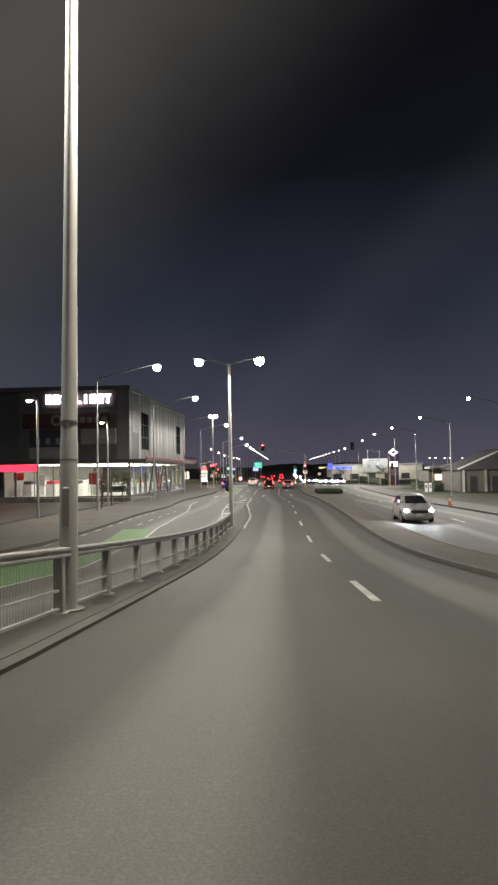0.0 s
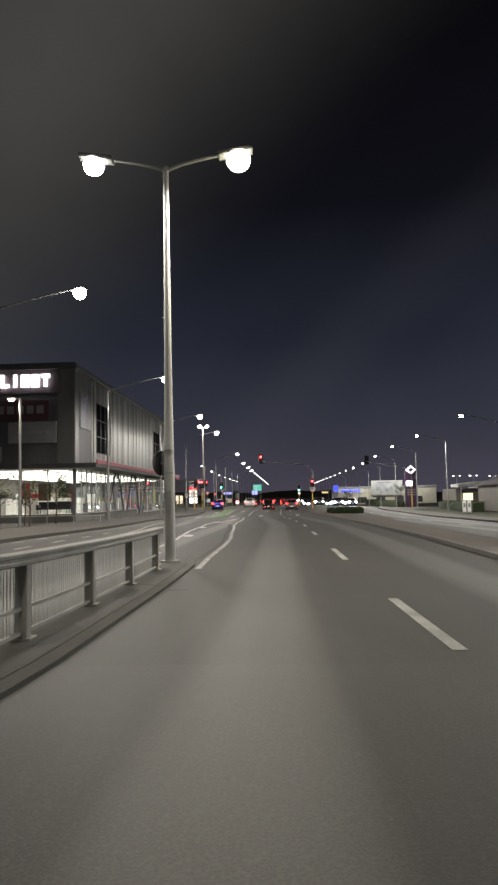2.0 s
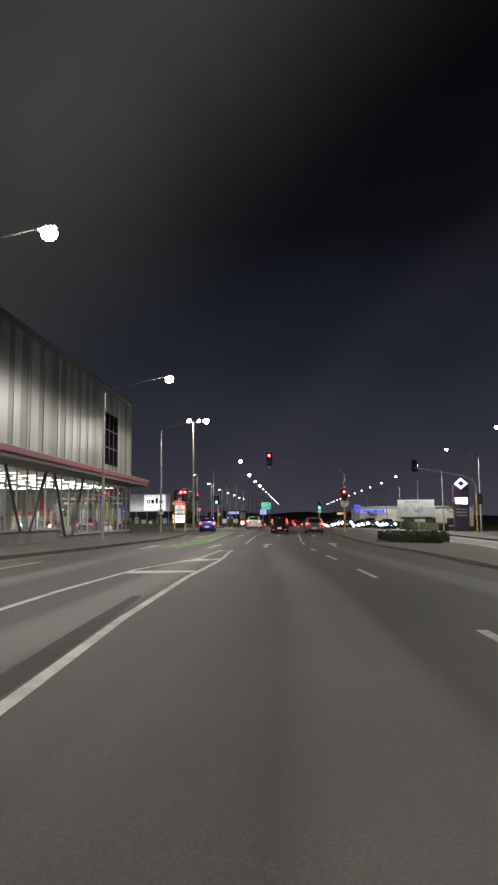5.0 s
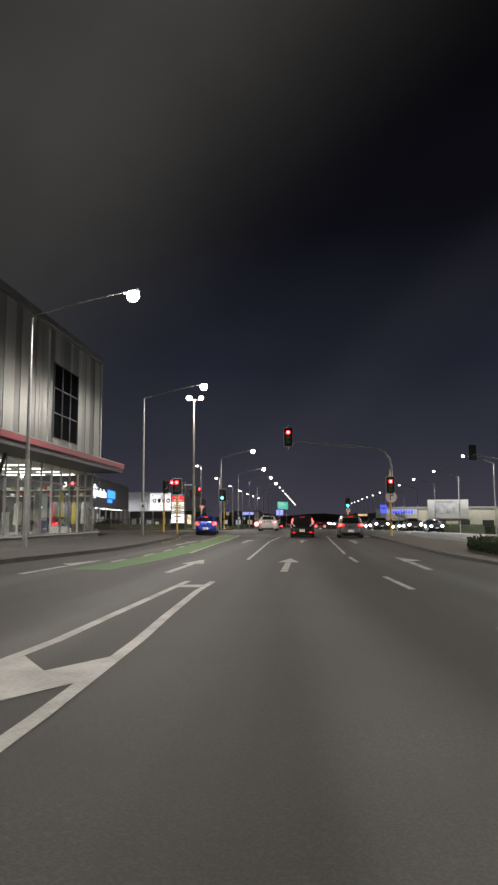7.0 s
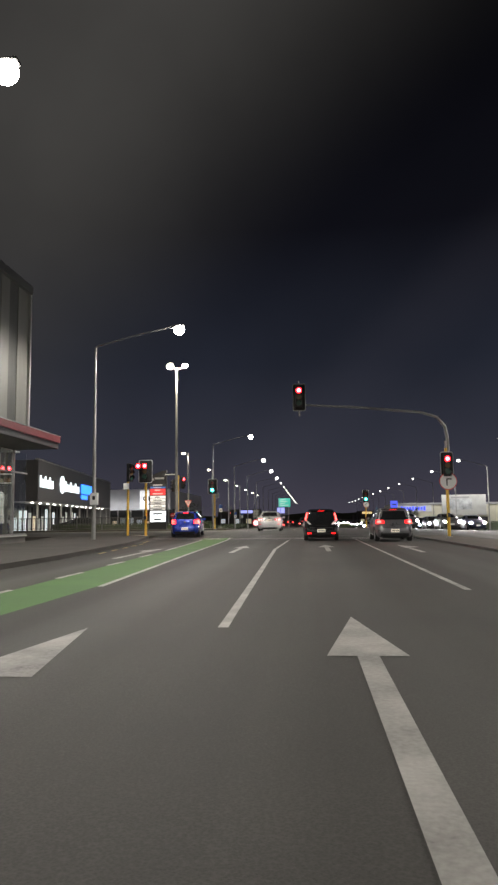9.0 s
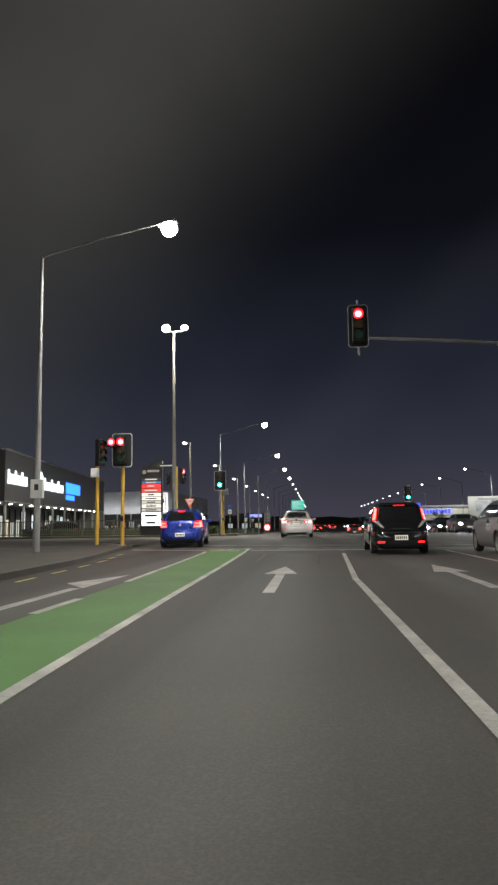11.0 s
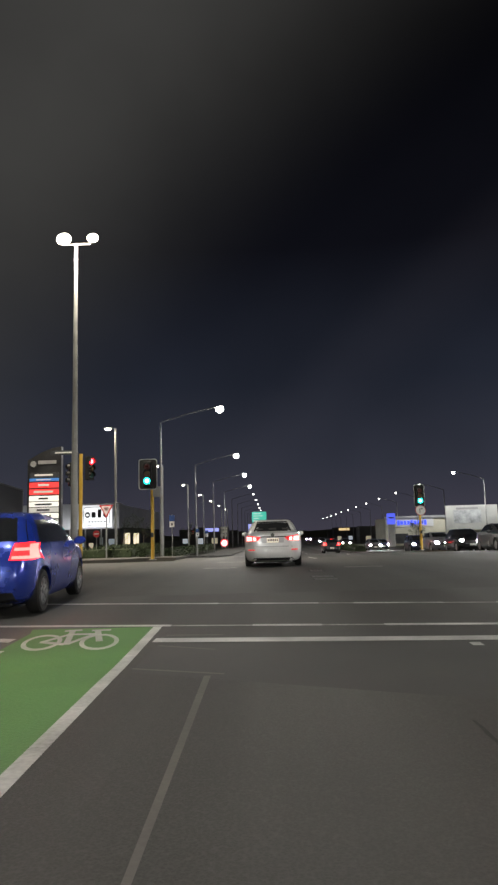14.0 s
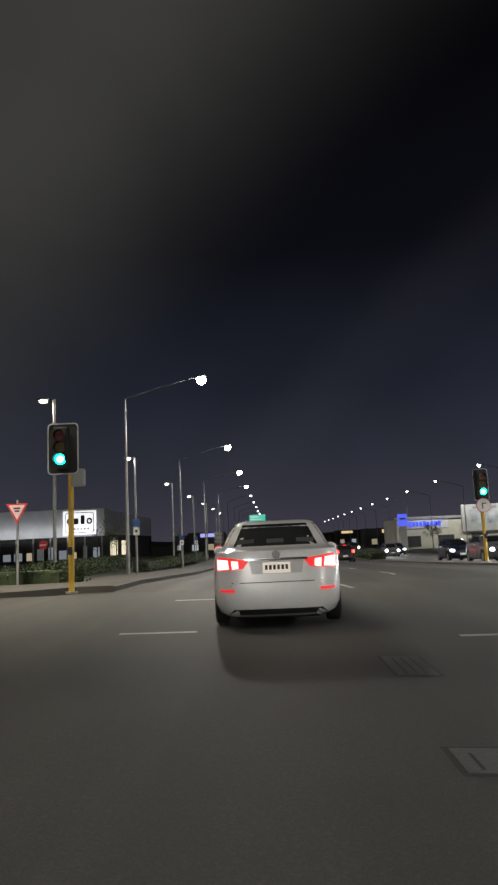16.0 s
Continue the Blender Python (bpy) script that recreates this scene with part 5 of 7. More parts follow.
# shop front glass and its mullions
for k in range(28):
    y = BY0 + 0.1 + 1.475 * k
    if y + 1.475 > BY1 + 0.1:
        break
    low = bz(y + 0.74)
    g = part("glass_pane", block(0.012, 1.43, BZ1 - low - 0.1, BX - 0.02, y + 0.74, (low + BZ1) / 2), GLASS, shop, "clear shop window pane")
    g.visible_shadow = False
    part("mullion", block(0.10, 0.07, BZ1 - low, BX, y, (low + BZ1) / 2, 0.01), PALE_STEEL if k % 3 == 1 else MULLION, shop)
for k in range(17):
    x = BX - 0.1 - 2.05 * k
    g = part("glass_pane", block(2.0, 0.012, BZ1 - BZ0 - 0.1, x - 1.02, BY0 + 0.03, (BZ0 + BZ1) / 2), GLASS, shop, "clear shop window pane")
    g.visible_shadow = False
    part("mullion", block(0.08 if k % 3 else 0.22, 0.1, BZ1 - BZ0, x, BY0, (BZ0 + BZ1) / 2, 0.01), MULLION, shop)
for ya, yb, zz in ((BY0, BY1, 3.35), (BY0, STEP_Y, BZ0 + 0.05), (STEP_Y, BY1, bz(0) + 0.05)):
    part("transom", block(0.08, yb - ya, 0.07, BX + 0.005, (ya + yb) / 2, zz, 0.01), MULLION, shop)
for ya, yb in ((BY0, STEP_Y), (STEP_Y, BY1)):
    part("sill", block(0.16, yb - ya - 0.02, 0.05, BX + 0.03, (ya + yb) / 2, bz((ya + yb) / 2) - 0.005, 0.01), PALE_STEEL, shop, "pale metal sill")
# splayed props under the canopy
for ya, yb in ((-36.5, -33.6), (-30.4, -32.6), (-29.0, -26.6), (-23.0, -25.2), (-21.5, -19.2)):
    bm = bmesh.new()
    tube(bm, [(BX + 0.35, ya, bz(ya)), (BX + 0.35, yb, BZ1)], 0.09, 8)
    part("prop", bm, FRAME_DARK, shop, "slanting dark steel prop")

# signs on the front wall: unreadable brand lettering as plain shapes
FY = BY0 - 0.05
sg = thing("shop_sign", 0, 0, 0, "white illuminated block lettering on the dark shop front", "shop sign")
part("backing", block(8.4, 0.06, 2.0, -17.2, BY0 + 0.1, 11.3), surface("sign_backing", (0.035, 0.03, 0.035), (0.06, 0.05, 0.058), 1, 20, 0.5), sg)
for k in range(9):
    x = -20.4 + 0.80 * k
    if k == 2:
        bm = bmesh.new()
        disc(bm, (x, FY - 0.1, 11.25), 0.5, 0.14, "y", 24)
        part("letter_block", bm, LETTER, sg)
        bm = bmesh.new()
        disc(bm, (x, FY - 0.19, 11.25), 0.36, 0.06, "y", 24)
        part("disc", bm, LETTER_RED, sg, "red disc")
        continue
    bm = bmesh.new()
    w = 0.26 if k == 5 else 0.66
    if k in (3, 8):
        box(bm, x, FY - 0.1, 11.62, w, 0.14, 0.26, 0.03)
        box(bm, x, FY - 0.1, 11.2, w * 0.42, 0.14, 0.85, 0.03)
    elif k == 4:
        box(bm, x - 0.2, FY - 0.1, 11.25, 0.26, 0.14, 1.0, 0.03)
        box(bm, x, FY - 0.1, 10.88, 0.66, 0.14, 0.26, 0.03)
    else:
        box(bm, x, FY - 0.1, 11.25, w, 0.14, 1.0, 0.05)
    part("letter_block", bm, LETTER, sg)
tg = thing("shop_sign", 0, 0, 0, "dim dark red sign band with grey lettering shapes", "shop sign")
part("backing", block(9.6, 0.08, 1.6, -18.6, BY0 + 0.09, 8.95), surface("maroon_band", (0.040, 0.012, 0.017), (0.065, 0.018, 0.024), 1, 20, 0.5), tg)
bm = bmesh.new()
disc(bm, (-19.6, FY - 0.02, 9.0), 0.62, 0.05, "y", 24)
part("roundel", bm, surface("sign_grey", (0.17, 0.165, 0.17), (0.25, 0.24, 0.245), 2, 20, 0.5), tg)
bm = bmesh.new()
disc(bm, (-19.6, FY - 0.05, 9.0), 0.34, 0.04, "y", 20)
part("roundel_centre", bm, surface("maroon_band", (0.040, 0.012, 0.017), (0.065, 0.018, 0.024), 1, 20, 0.5), tg)
for k in range(6):
    part("letter_block", block(0.55, 0.06, 0.62, -18.35 + 0.78 * k, FY - 0.02, 9.0, 0.02), MATS["sign_grey"], tg)
for x0, x1, z0, z1, c, lab in ((-22.6, -17.5, 4.95, 8.05, "navy", "dark poster board with pale lettering shapes"), (-17.0, -13.2, 6.4, 8.05, "pale", "grey poster board with faint lettering shapes")):
    t = thing("poster_board", 0, 0, 0, lab, "poster board", "poster boards on the shop front")
    mt = surface("poster_navy", (0.022, 0.026, 0.04), (0.036, 0.042, 0.06), 1, 20, 0.5) if c == "navy" else surface("poster_grey", (0.15, 0.15, 0.155), (0.22, 0.22, 0.225), 1, 20, 0.6)
    part("board", block(x1 - x0, 0.1, z1 - z0, (x0 + x1) / 2, BY0 + 0.05, (z0 + z1) / 2, 0.02), mt, t)
    if c == "navy":
        part("lower_half", block(x1 - x0, 0.1, 1.2, (x0 + x1) / 2, BY0 + 0.04, z0 + 0.6, 0.02), MATS["poster_grey"] if "poster_grey" in MATS else surface("poster_grey", (0.15, 0.15, 0.155), (0.22, 0.22, 0.225), 1, 20, 0.6), t)
        for k in range(4):
            part("letter_block", block(0.42, 0.04, 0.66, x0 + 0.95 + 1.07 * k, BY0 - 0.03, z0 + 1.85, 0.01), MATS["sign_grey"], t)
    else:
        part("lettering", block(2.6, 0.03, 0.25, (x0 + x1) / 2, BY0 - 0.02, (z0 + z1) / 2, 0.01), MATS["sign_grey"], t)
rb = thing("shop_sign", 0, 0, 0, "bright red lit shop fascia box", "shop sign")
part("light_box", block(11.0, 0.25, 0.70, -27.1, BY0 - 0.1, 3.95, 0.03), glow("red_fascia_lit", (1.0, 0.03, 0.07), 1.4), rb)

# ceiling panels of the shop, and goods inside
cl = thing("ceiling_light", -13.6, -43.2, BZ1 - 0.02, "long white ceiling light panel, lit", "ceiling light", "shop ceiling lights")
part("frame", block(1.5, 0.34, 0.05, 0, 0, -0.02), WHITE, cl)
part("diffuser", block(1.4, 0.26, 0.03, 0, 0, -0.055), PANEL_LIGHT, cl, "lit diffuser")
for i in range(6):
    for j in range(15):
        if i or j:
            copy_thing(cl, pose(-13.6 - 2.0 * i, -43.2 + 2.7 * j, BZ1 - 0.02))
for i in range(5):
    d = bpy.data.lights.new("shop_light", "AREA")
    d.shape, d.size, d.size_y, d.energy, d.color = "RECTANGLE", 9.0, 6.0, SHOP_WATTS * (1.0, 1.0, 0.8, 0.5, 0.4)[i], (1.0, 0.97, 0.90)
    ob = new("shop_light", d)
    ob.matrix_basis = pose(-18.0, -41 + 8.3 * i, BZ1 - 0.12)
random.seed(11)
CLOTHS = [surface("cloth_" + n, c, tuple(min(1, v * 1.6) for v in c), 3, 30, 0.9, bump=0.1) for n, c in (("red", (0.34, 0.03, 0.03)), ("cream", (0.42, 0.37, 0.28)), ("brown", (0.10, 0.06, 0.035)), ("grey", (0.05, 0.05, 0.055)), ("white", (0.5, 0.5, 0.48)), ("olive", (0.20, 0.19, 0.08)))]
for k in range(11):
    y = -43.5 + 3.2 * k
    t = thing("display_banner", BX - 0.6, y + random.uniform(-0.5, 0.5), bz(y), "coloured sale banner standing behind the shop window", "banner", "shop window banners")
    part("banner", block(0.05, 0.9, 1.5, 0, 0, 1.55, 0.02), CLOTHS[k % 6], t)
    part("stand", block(0.3, 0.5, 0.8, 0, 0, 0.4, 0.02), MULLION, t)
for x, w, h, z, c in ((-14.3, 1.0, 1.35, 1.75, 2), (-15.9, 0.85, 1.2, 1.85, 0), (-19.0, 1.3, 0.6, 2.4, 1), (-21.6, 0.9, 1.3, 1.7, 4), (-24.0, 1.1, 0.8, 2.2, 0)):
    t = thing("hanging_poster", x, BY0 + 0.6, BZ0 + z, "printed poster hung on two cords inside the shop window", "poster", "posters in the shop front")
    part("sheet", block(w, 0.03, h, 0, 0, 0, 0.01), CLOTHS[c], t)
    for s2 in (-1, 1):
        bm = bmesh.new()
        tube(bm, [(s2 * w * 0.4, 0, h / 2), (s2 * w * 0.4, 0, BZ1 - BZ0 - z)], 0.008, 6)
        part("cord", bm, MULLION, t)
bm = bmesh.new()
box(bm, 0, 0, 0.42, 2.6, 0.8, 0.16, 0.04)
box(bm, 0, 0.32, 0.72, 2.6, 0.16, 0.5, 0.05)
for s2 in (-1, 1):
    box(bm, s2 * 1.2, 0, 0.56, 0.18, 0.8, 0.36, 0.05)
sofa = thing("sofa", -13.9, BY0 + 1.5, BZ0 + 0.022, "black upholstered sofa on show inside the shop window", "sofa")
part("frame", bm, BLACK, sofa)
for sx in (-1.15, 1.15):
    for sy in (-0.3, 0.3):
        part("leg", block(0.06, 0.06, 0.36, sx, sy, 0.18, 0.01), MULLION, sofa)
for i in range(4):
    for j in range(9):
        t = thing("display_shelf", -15.8 - 2.6 * i, -42 + 3.9 * j, bz(-42 + 3.9 * j), "shop shelf unit stacked with folded goods", "shelf", "shop shelves")
        part("carcass", block(1.0, 2.2, 1.3, 0, 0, 0.65, 0.02), CLOTHS[4], t)
        part("goods", block(0.9, 2.0, 0.35, 0, 0, 1.48, 0.06), CLOTHS[(i * 3 + j) % 6], t)

def garment(x, y, z, mat, label, w=0.5, h=1.35):
    """A coat or dress hung on a stand: sloping shoulders, waist and flared hem."""
    t = thing("hung_garment", x, y, z, label, "garment", "garments in the shop window")
    bm = bmesh.new()
    rings = []
    for zz, rx, ry in ((0.55, 0.15, w * 0.50), (0.55 + h * 0.3, 0.14, w * 0.42), (0.55 + h * 0.6, 0.12, w * 0.30), (0.55 + h * 0.85, 0.13, w * 0.42), (0.55 + h * 0.96, 0.09, w * 0.30), (0.55 + h, 0.04, 0.06)):
        rings.append([bm.verts.new((rx * (1 + 0.18 * math.sin(a * 2.513)) * math.cos(a * math.tau / 20), ry * (1 + 0.10 * math.cos(a * 1.885)) * math.sin(a * math.tau / 20), zz)) for a in range(20)])
    for r0, r1 in zip(rings, rings[1:]):
        for q in range(20):
            bm.faces.new((r0[q], r0[(q + 1) % 20], r1[(q + 1) % 20], r1[q]))
    part("cloth", bm, mat, t, smooth=True)
    bm = bmesh.new()
    tube(bm, [(0, 0, 0.02), (0, 0, 0.55 + h + 0.06)], 0.018, 8)
    disc(bm, (0, 0, 0.015), 0.22, 0.03, "z", 20)
    part("stand", bm, MULLION, t)


YELLOW_CLOTH = surface("cloth_yellow", (0.62, 0.50, 0.04), (0.80, 0.66, 0.09), 3, 30, 0.9, bump=0.1)
garment(BX - 0.55, -9.3, bz(0) + 0.45, YELLOW_CLOTH, "bright yellow dress on a stand behind the shop window", 0.62, 1.5)
garment(BX - 0.85, -8.6, bz(0) + 0.35, CLOTHS[3], "dark grey coat on a stand behind the shop window", 0.6, 1.5)
rail_rnd = random.Random(21)
for k in range(16):
    gy = -22.0 + 1.02 * k
    if -9.9 < gy < -7.9:
        continue
    c = (4, 3, 0, 1, 2, 4, 5, 3)[rail_rnd.randrange(8)]
    garment(BX - rail_rnd.uniform(0.7, 1.9), gy, bz(gy) + 0.022, CLOTHS[c], ("red", "cream", "brown", "dark grey", "white", "olive")[c] + " coat on a stand behind the shop window", rail_rnd.uniform(0.45, 0.7), rail_rnd.uniform(1.1, 1.5))
for k in range(7):
    c = (4, 1, 4, 0, 3, 4, 5)[k]
    garment(-12.35 - 0.72 * k, -4.9 + 0.25 * (k % 2), bz(-5) + 0.022, YELLOW_CLOTH if k == 1 else CLOTHS[c], ("yellow" if k == 1 else ("red", "cream", "brown", "dark grey", "white", "olive")[c]) + " coat on a stand inside the shop", 0.5, 1.45)
for k in range(5):
    t = thing("wall_shelf", -12.7 - 1.3 * k, -4.25, bz(-5) + 2.45, "white wall shelf stacked with folded goods in the shop", "shelf", "end wall shelves")
    for j in range(2):
        part("board", block(1.1, 0.3, 0.04, 0, 0, 0.42 * j, 0.005), WHITE, t)
        for q in range(3):
            part("folded_goods", block(0.26, 0.24, 0.14 + 0.05 * ((k + q + j) % 3), -0.34 + 0.34 * q, 0, 0.42 * j + 0.11, 0.03), CLOTHS[(k * 2 + q + j) % 6], t)
for gy in (-9.3, -8.6):
    t = thing("display_plinth", BX - 0.7, gy, bz(gy) + 0.022, "low white display plinth behind the shop window", "plinth", "window display plinths")
    part("block", block(0.9, 0.66, 0.34 if gy > -9 else 0.43, 0, 0, 0.16 if gy > -9 else 0.205, 0.02), WHITE, t)
for gy in (-7.7, -12.6, -21.0, -29.4):
    t = thing("wall_panel", BX - 0.75, gy, bz(gy) + 0.022, "tall white freestanding display panel behind the shop window", "display panel", "window display panels")
    part("board", block(0.08, 0.75, 2.3, 0, 0, 1.17, 0.015), INNER, t)
    part("foot", block(0.45, 0.75, 0.06, 0, 0, 0.03, 0.01), MULLION, t)

# low hedge tree in front of the shop: thin street tree with sparse leaves
LEAF = surface("leaf_dark", (0.030, 0.045, 0.018), (0.065, 0.090, 0.035), 4, 30, 0.6, bump=0.1)
BARK = surface("bark", (0.05, 0.04, 0.03), (0.11, 0.09, 0.07), 6, 40, 0.9, bump=0.4)


def street_tree(x, y, h, spread, leaves, seed):
    rnd = random.Random(seed)
    t = thing("street_tree", x, y, gz(x, y) + 0.1, "young street tree with a thin trunk and sparse leaves", "tree", "street trees")
    bm = bmesh.new()
    tube(bm, [(0, 0, 0), (0.03, 0.02, h * 0.4), (-0.02, 0.03, h * 0.75), (0, 0, h * 0.95)], [0.06, 0.05, 0.032, 0.012], 8)
    ends = []
    for k in range(9):
        a, z0 = rnd.uniform(0, 6.28), h * rnd.uniform(0.38, 0.8)
        r = spread * rnd.uniform(0.5, 1.0)
        e = (r * math.cos(a), r * math.sin(a), z0 + h * rnd.uniform(0.12, 0.25))
        tube(bm, [(0, 0, z0), (e[0] * 0.5, e[1] * 0.5, z0 + (e[2] - z0) * 0.65), e], [0.022, 0.014, 0.006], 6)
        ends.append(e)
    part("trunk", bm, BARK, t, smooth=True)
    bm = bmesh.new()
    for k in range(leaves):
        e = rnd.choice(ends)
        f = rnd.uniform(0.45, 1.15)
        c = Vector((e[0] * f + rnd.gauss(0, 0.14), e[1] * f + rnd.gauss(0, 0.14), e[2] * (0.75 + 0.25 * f) + rnd.gauss(0, 0.16)))
        u = Vector((rnd.gauss(0, 1), rnd.gauss(0, 1), rnd.gauss(0, 0.6))).normalized() * rnd.uniform(0.05, 0.10)
        v = u.cross(Vector((rnd.gauss(0, 1), rnd.gauss(0, 1), rnd.gauss(0, 1)))).normalized() * u.length * 0.55
        vs = [bm.verts.new(c + q) for q in (-u, v, u, -v)]
        bm.faces.new(vs)
    part("crown", bm, LEAF, t, "sparse dark leaves")
    return t


for k, (x, y, h, s, n) in enumerate(((-11.2, -51.0, 3.3, 1.0, 700), (-10.6, -57.5, 2.8, 0.7, 220), (-12.6, -53.0, 2.9, 0.7, 200), (-9.9, -63.5, 2.7, 0.6, 180))):
    street_tree(x, y, h, s, n, 20 + k)
# bare retaining strip before the shop front
tagged(sheet("pavement", [(-120, -46), (-46, -46)], [(-120, -10.9), (-57, -11.6), (-46, -12.0)], -120, -46, 0.10, PLAIN_ASPHALT, skirt=0.15), "dark asphalt forecourt of the shop", "forecourt", kind="structure")

LETTER_SOFT = glow("sign_letter_cool", (0.86, 0.95, 1.0), 1.4)
# low rail before the shop front
lr = thing("low_rail", 0, 0, 0, "low pale steel rail on short posts before the shop front", "rail")
bm = bmesh.new()
tube(bm, [(-21, -48.2, gz(0, -48) + 0.62), (-8.6, -48.2, gz(0, -48) + 0.62)], 0.03, 8)
part("top_bar", bm, PALE_STEEL, lr)
for k in range(7):
    part("post", block(0.05, 0.05, 0.56, -20.6 + 1.95 * k, -48.2, gz(0, -48) + 0.36, 0.008), PALE_STEEL, lr)

# ---- dark retail centre beyond the cross street ----
ctr = thing("retail_centre", -29.5, 71.0, gz(-22, 60), "long dark retail building with lit blue and white signs over shop fronts", "building", rz=97.1, kind="structure")
# local x runs along the front towards the far end, local y points away from the road
part("wall", block(42.4, 12, 4.0, -21.2, 6.0, 5.7, 0.04), CLAD_DARK, ctr, "dark fascia wall")
part("lower_wall", block(42.4, 0.3, 3.7, -21.2, 3.35, 1.85), surface("shop_back_dark", (0.05, 0.05, 0.052), (0.10, 0.10, 0.104), 0.8, 12, 0.7), ctr, "dark wall under the canopy")
part("soffit", block(42.4, 3.2, 0.08, -21.2, 1.6, 3.66), surface("soffit_grey", (0.30, 0.30, 0.30), (0.42, 0.42, 0.42), 1, 12, 0.7), ctr)
part("parapet_cap", block(42.6, 0.4, 0.14, -21.2, 0.12, 7.76, 0.03), surface("pale_pier", (0.2, 0.2, 0.2), (0.3, 0.3, 0.3), 1, 20, 0.7), ctr)
part("end_pier", block(0.45, 3.6, 7.6, 0.05, 1.75, 3.8, 0.06), MATS["pale_pier"], ctr)
rnd = random.Random(31)
for k in range(24):
    x = -41.6 + 1.74 * k
    part("mullion", block(0.1, 0.12, 3.2, x, 3.1, 1.75), DARK_BAR, ctr)
    if rnd.random() < 0.62:
        h = rnd.uniform(1.8, 2.9)
        part("lit_window", block(1.35, 0.06, h, x + 0.87, 3.16, 0.3 + h / 2, 0.01), (glow("shop_window_cool", (0.85, 0.95, 1.0), 0.55), glow("shop_window_dim", (0.75, 0.8, 0.75), 0.16), glow("shop_window_warm", (1.0, 0.85, 0.6), 0.35))[rnd.choice((0, 0, 1, 1, 2))], ctr, "lit shop window")
for k in range(9):
    bm = bmesh.new()
    tube(bm, [(-41.0 + 5.0 * k, 0.4, 0), (-41.0 + 5.0 * k, 0.4, 3.65)], 0.11, 10)
    part("column", bm, PALE_STEEL, ctr)
for k in range(14):
    bm = bmesh.new()
    disc(bm, (-41.0 + 3.0 * k, 0.9, 3.59), 0.14, 0.05, "z", 12)
    part("downlight", bm, glow("downlight_lit", (1, 0.96, 0.88), 14.0), ctr, "lit round downlight")
for x0, x1, mt, lab in ((-22.3, -15.8, BLUE_BOX, "blue lit sign"), (-33.3, -23.6, LETTER_SOFT, "white lit sign"), (-42.0, -36.6, LETTER_SOFT, "white lit sign")):
    if mt is BLUE_BOX:
        part("light_box", block(x1 - x0, 0.12, 1.15, (x0 + x1) / 2, -0.07, 5.75, 0.02), mt, ctr, lab)
        part("light_box", block((x1 - x0) * 0.55, 0.12, 0.5, x0 + (x1 - x0) * 0.28, -0.07, 4.75, 0.02), mt, ctr, lab)
    else:
        n = 9
        if x0 == -33.3:
            bm = bmesh.new()
            disc(bm, (x0 + 0.7, -0.07, 5.75), 0.95, 0.12, "y", 24)
            part("roundel", bm, mt, ctr, lab)
            x0 += 1.9
        for k in range(n):
            w = (x1 - x0) / n
            part("letter_block", block(w * 0.46, 0.1, 0.8 if k % 3 else 1.15, x0 + w * (k + 0.5), -0.07, 5.5 + (0.15 if k % 3 == 0 else 0), 0.03), mt, ctr, lab)
# pedestrian fence along the cross street
FENCE = surface("fence_grey_steel", (0.07, 0.07, 0.07), (0.13, 0.13, 0.13), 2, 20, 0.6, metal=0.2)
fence = thing("pedestrian_fence", -32.0, 27.6, gz(-20, 27.6) + 0.1, "dark grey upright-bar pedestrian fence along the cross street", "fence")
sm = part("bar", block(0.035, 0.035, 1.0, 0, 0, 0.6), FENCE, fence)
for k in range(1, 130):
    same_mesh("bar", sm.data, fence, pose(0.15 * k, 0, 0))
for k in range(9):
    part("post", block(0.08, 0.08, 1.2, 2.4 * k + 0.075, 0, 0.6, 0.01), FENCE, fence)
for zz in (0.14, 1.12):
    part("rail", block(19.5, 0.05, 0.06, 9.7, 0, zz, 0.01), FENCE, fence)

# ---- furniture store with a white lit fascia, beyond on the same side ----
WFASCIA = surface("white_fascia", (0.58, 0.58, 0.60), (0.74, 0.74, 0.76), 0.4, 10, 0.6, bump=0.03)
st = thing("furniture_store", -32.0, 132.0, gz(-31, 132), "long store with a white floodlit fascia over dark windows", "building", kind="structure")
part("fascia", block(34, 3, 5.1, -17.0, 1.5, 7.1, 0.05), WFASCIA, st, "pale floodlit fascia")
part("side_fascia", block(0.3, 46, 4.6, -0.16, 26.0, 7.1, 0.05), WFASCIA, st, "pale side fascia")
part("sign_panel", block(6.1, 0.15, 4.3, -4.6, -0.09, 7.1, 0.03), glow("store_panel_lit", (0.97, 0.98, 1.0), 0.85), st, "bright white sign panel")
o, i2 = rounded(-7.3, 5.2, -1.9, 9.0, 0.5), rounded(-7.15, 5.35, -2.05, 8.85, 0.42)
bm = bmesh.new()
va, vb2 = [bm.verts.new((p, -0.185, q)) for p, q in o], [bm.verts.new((p, -0.185, q)) for p, q in i2]
for k in range(len(o)):
    j = (k + 1) % len(o)
    bm.faces.new((va[k], va[j], vb2[j], vb2[k]))
part("sign_outline", bm, DARK_BAR, st, "thin dark rounded outline")
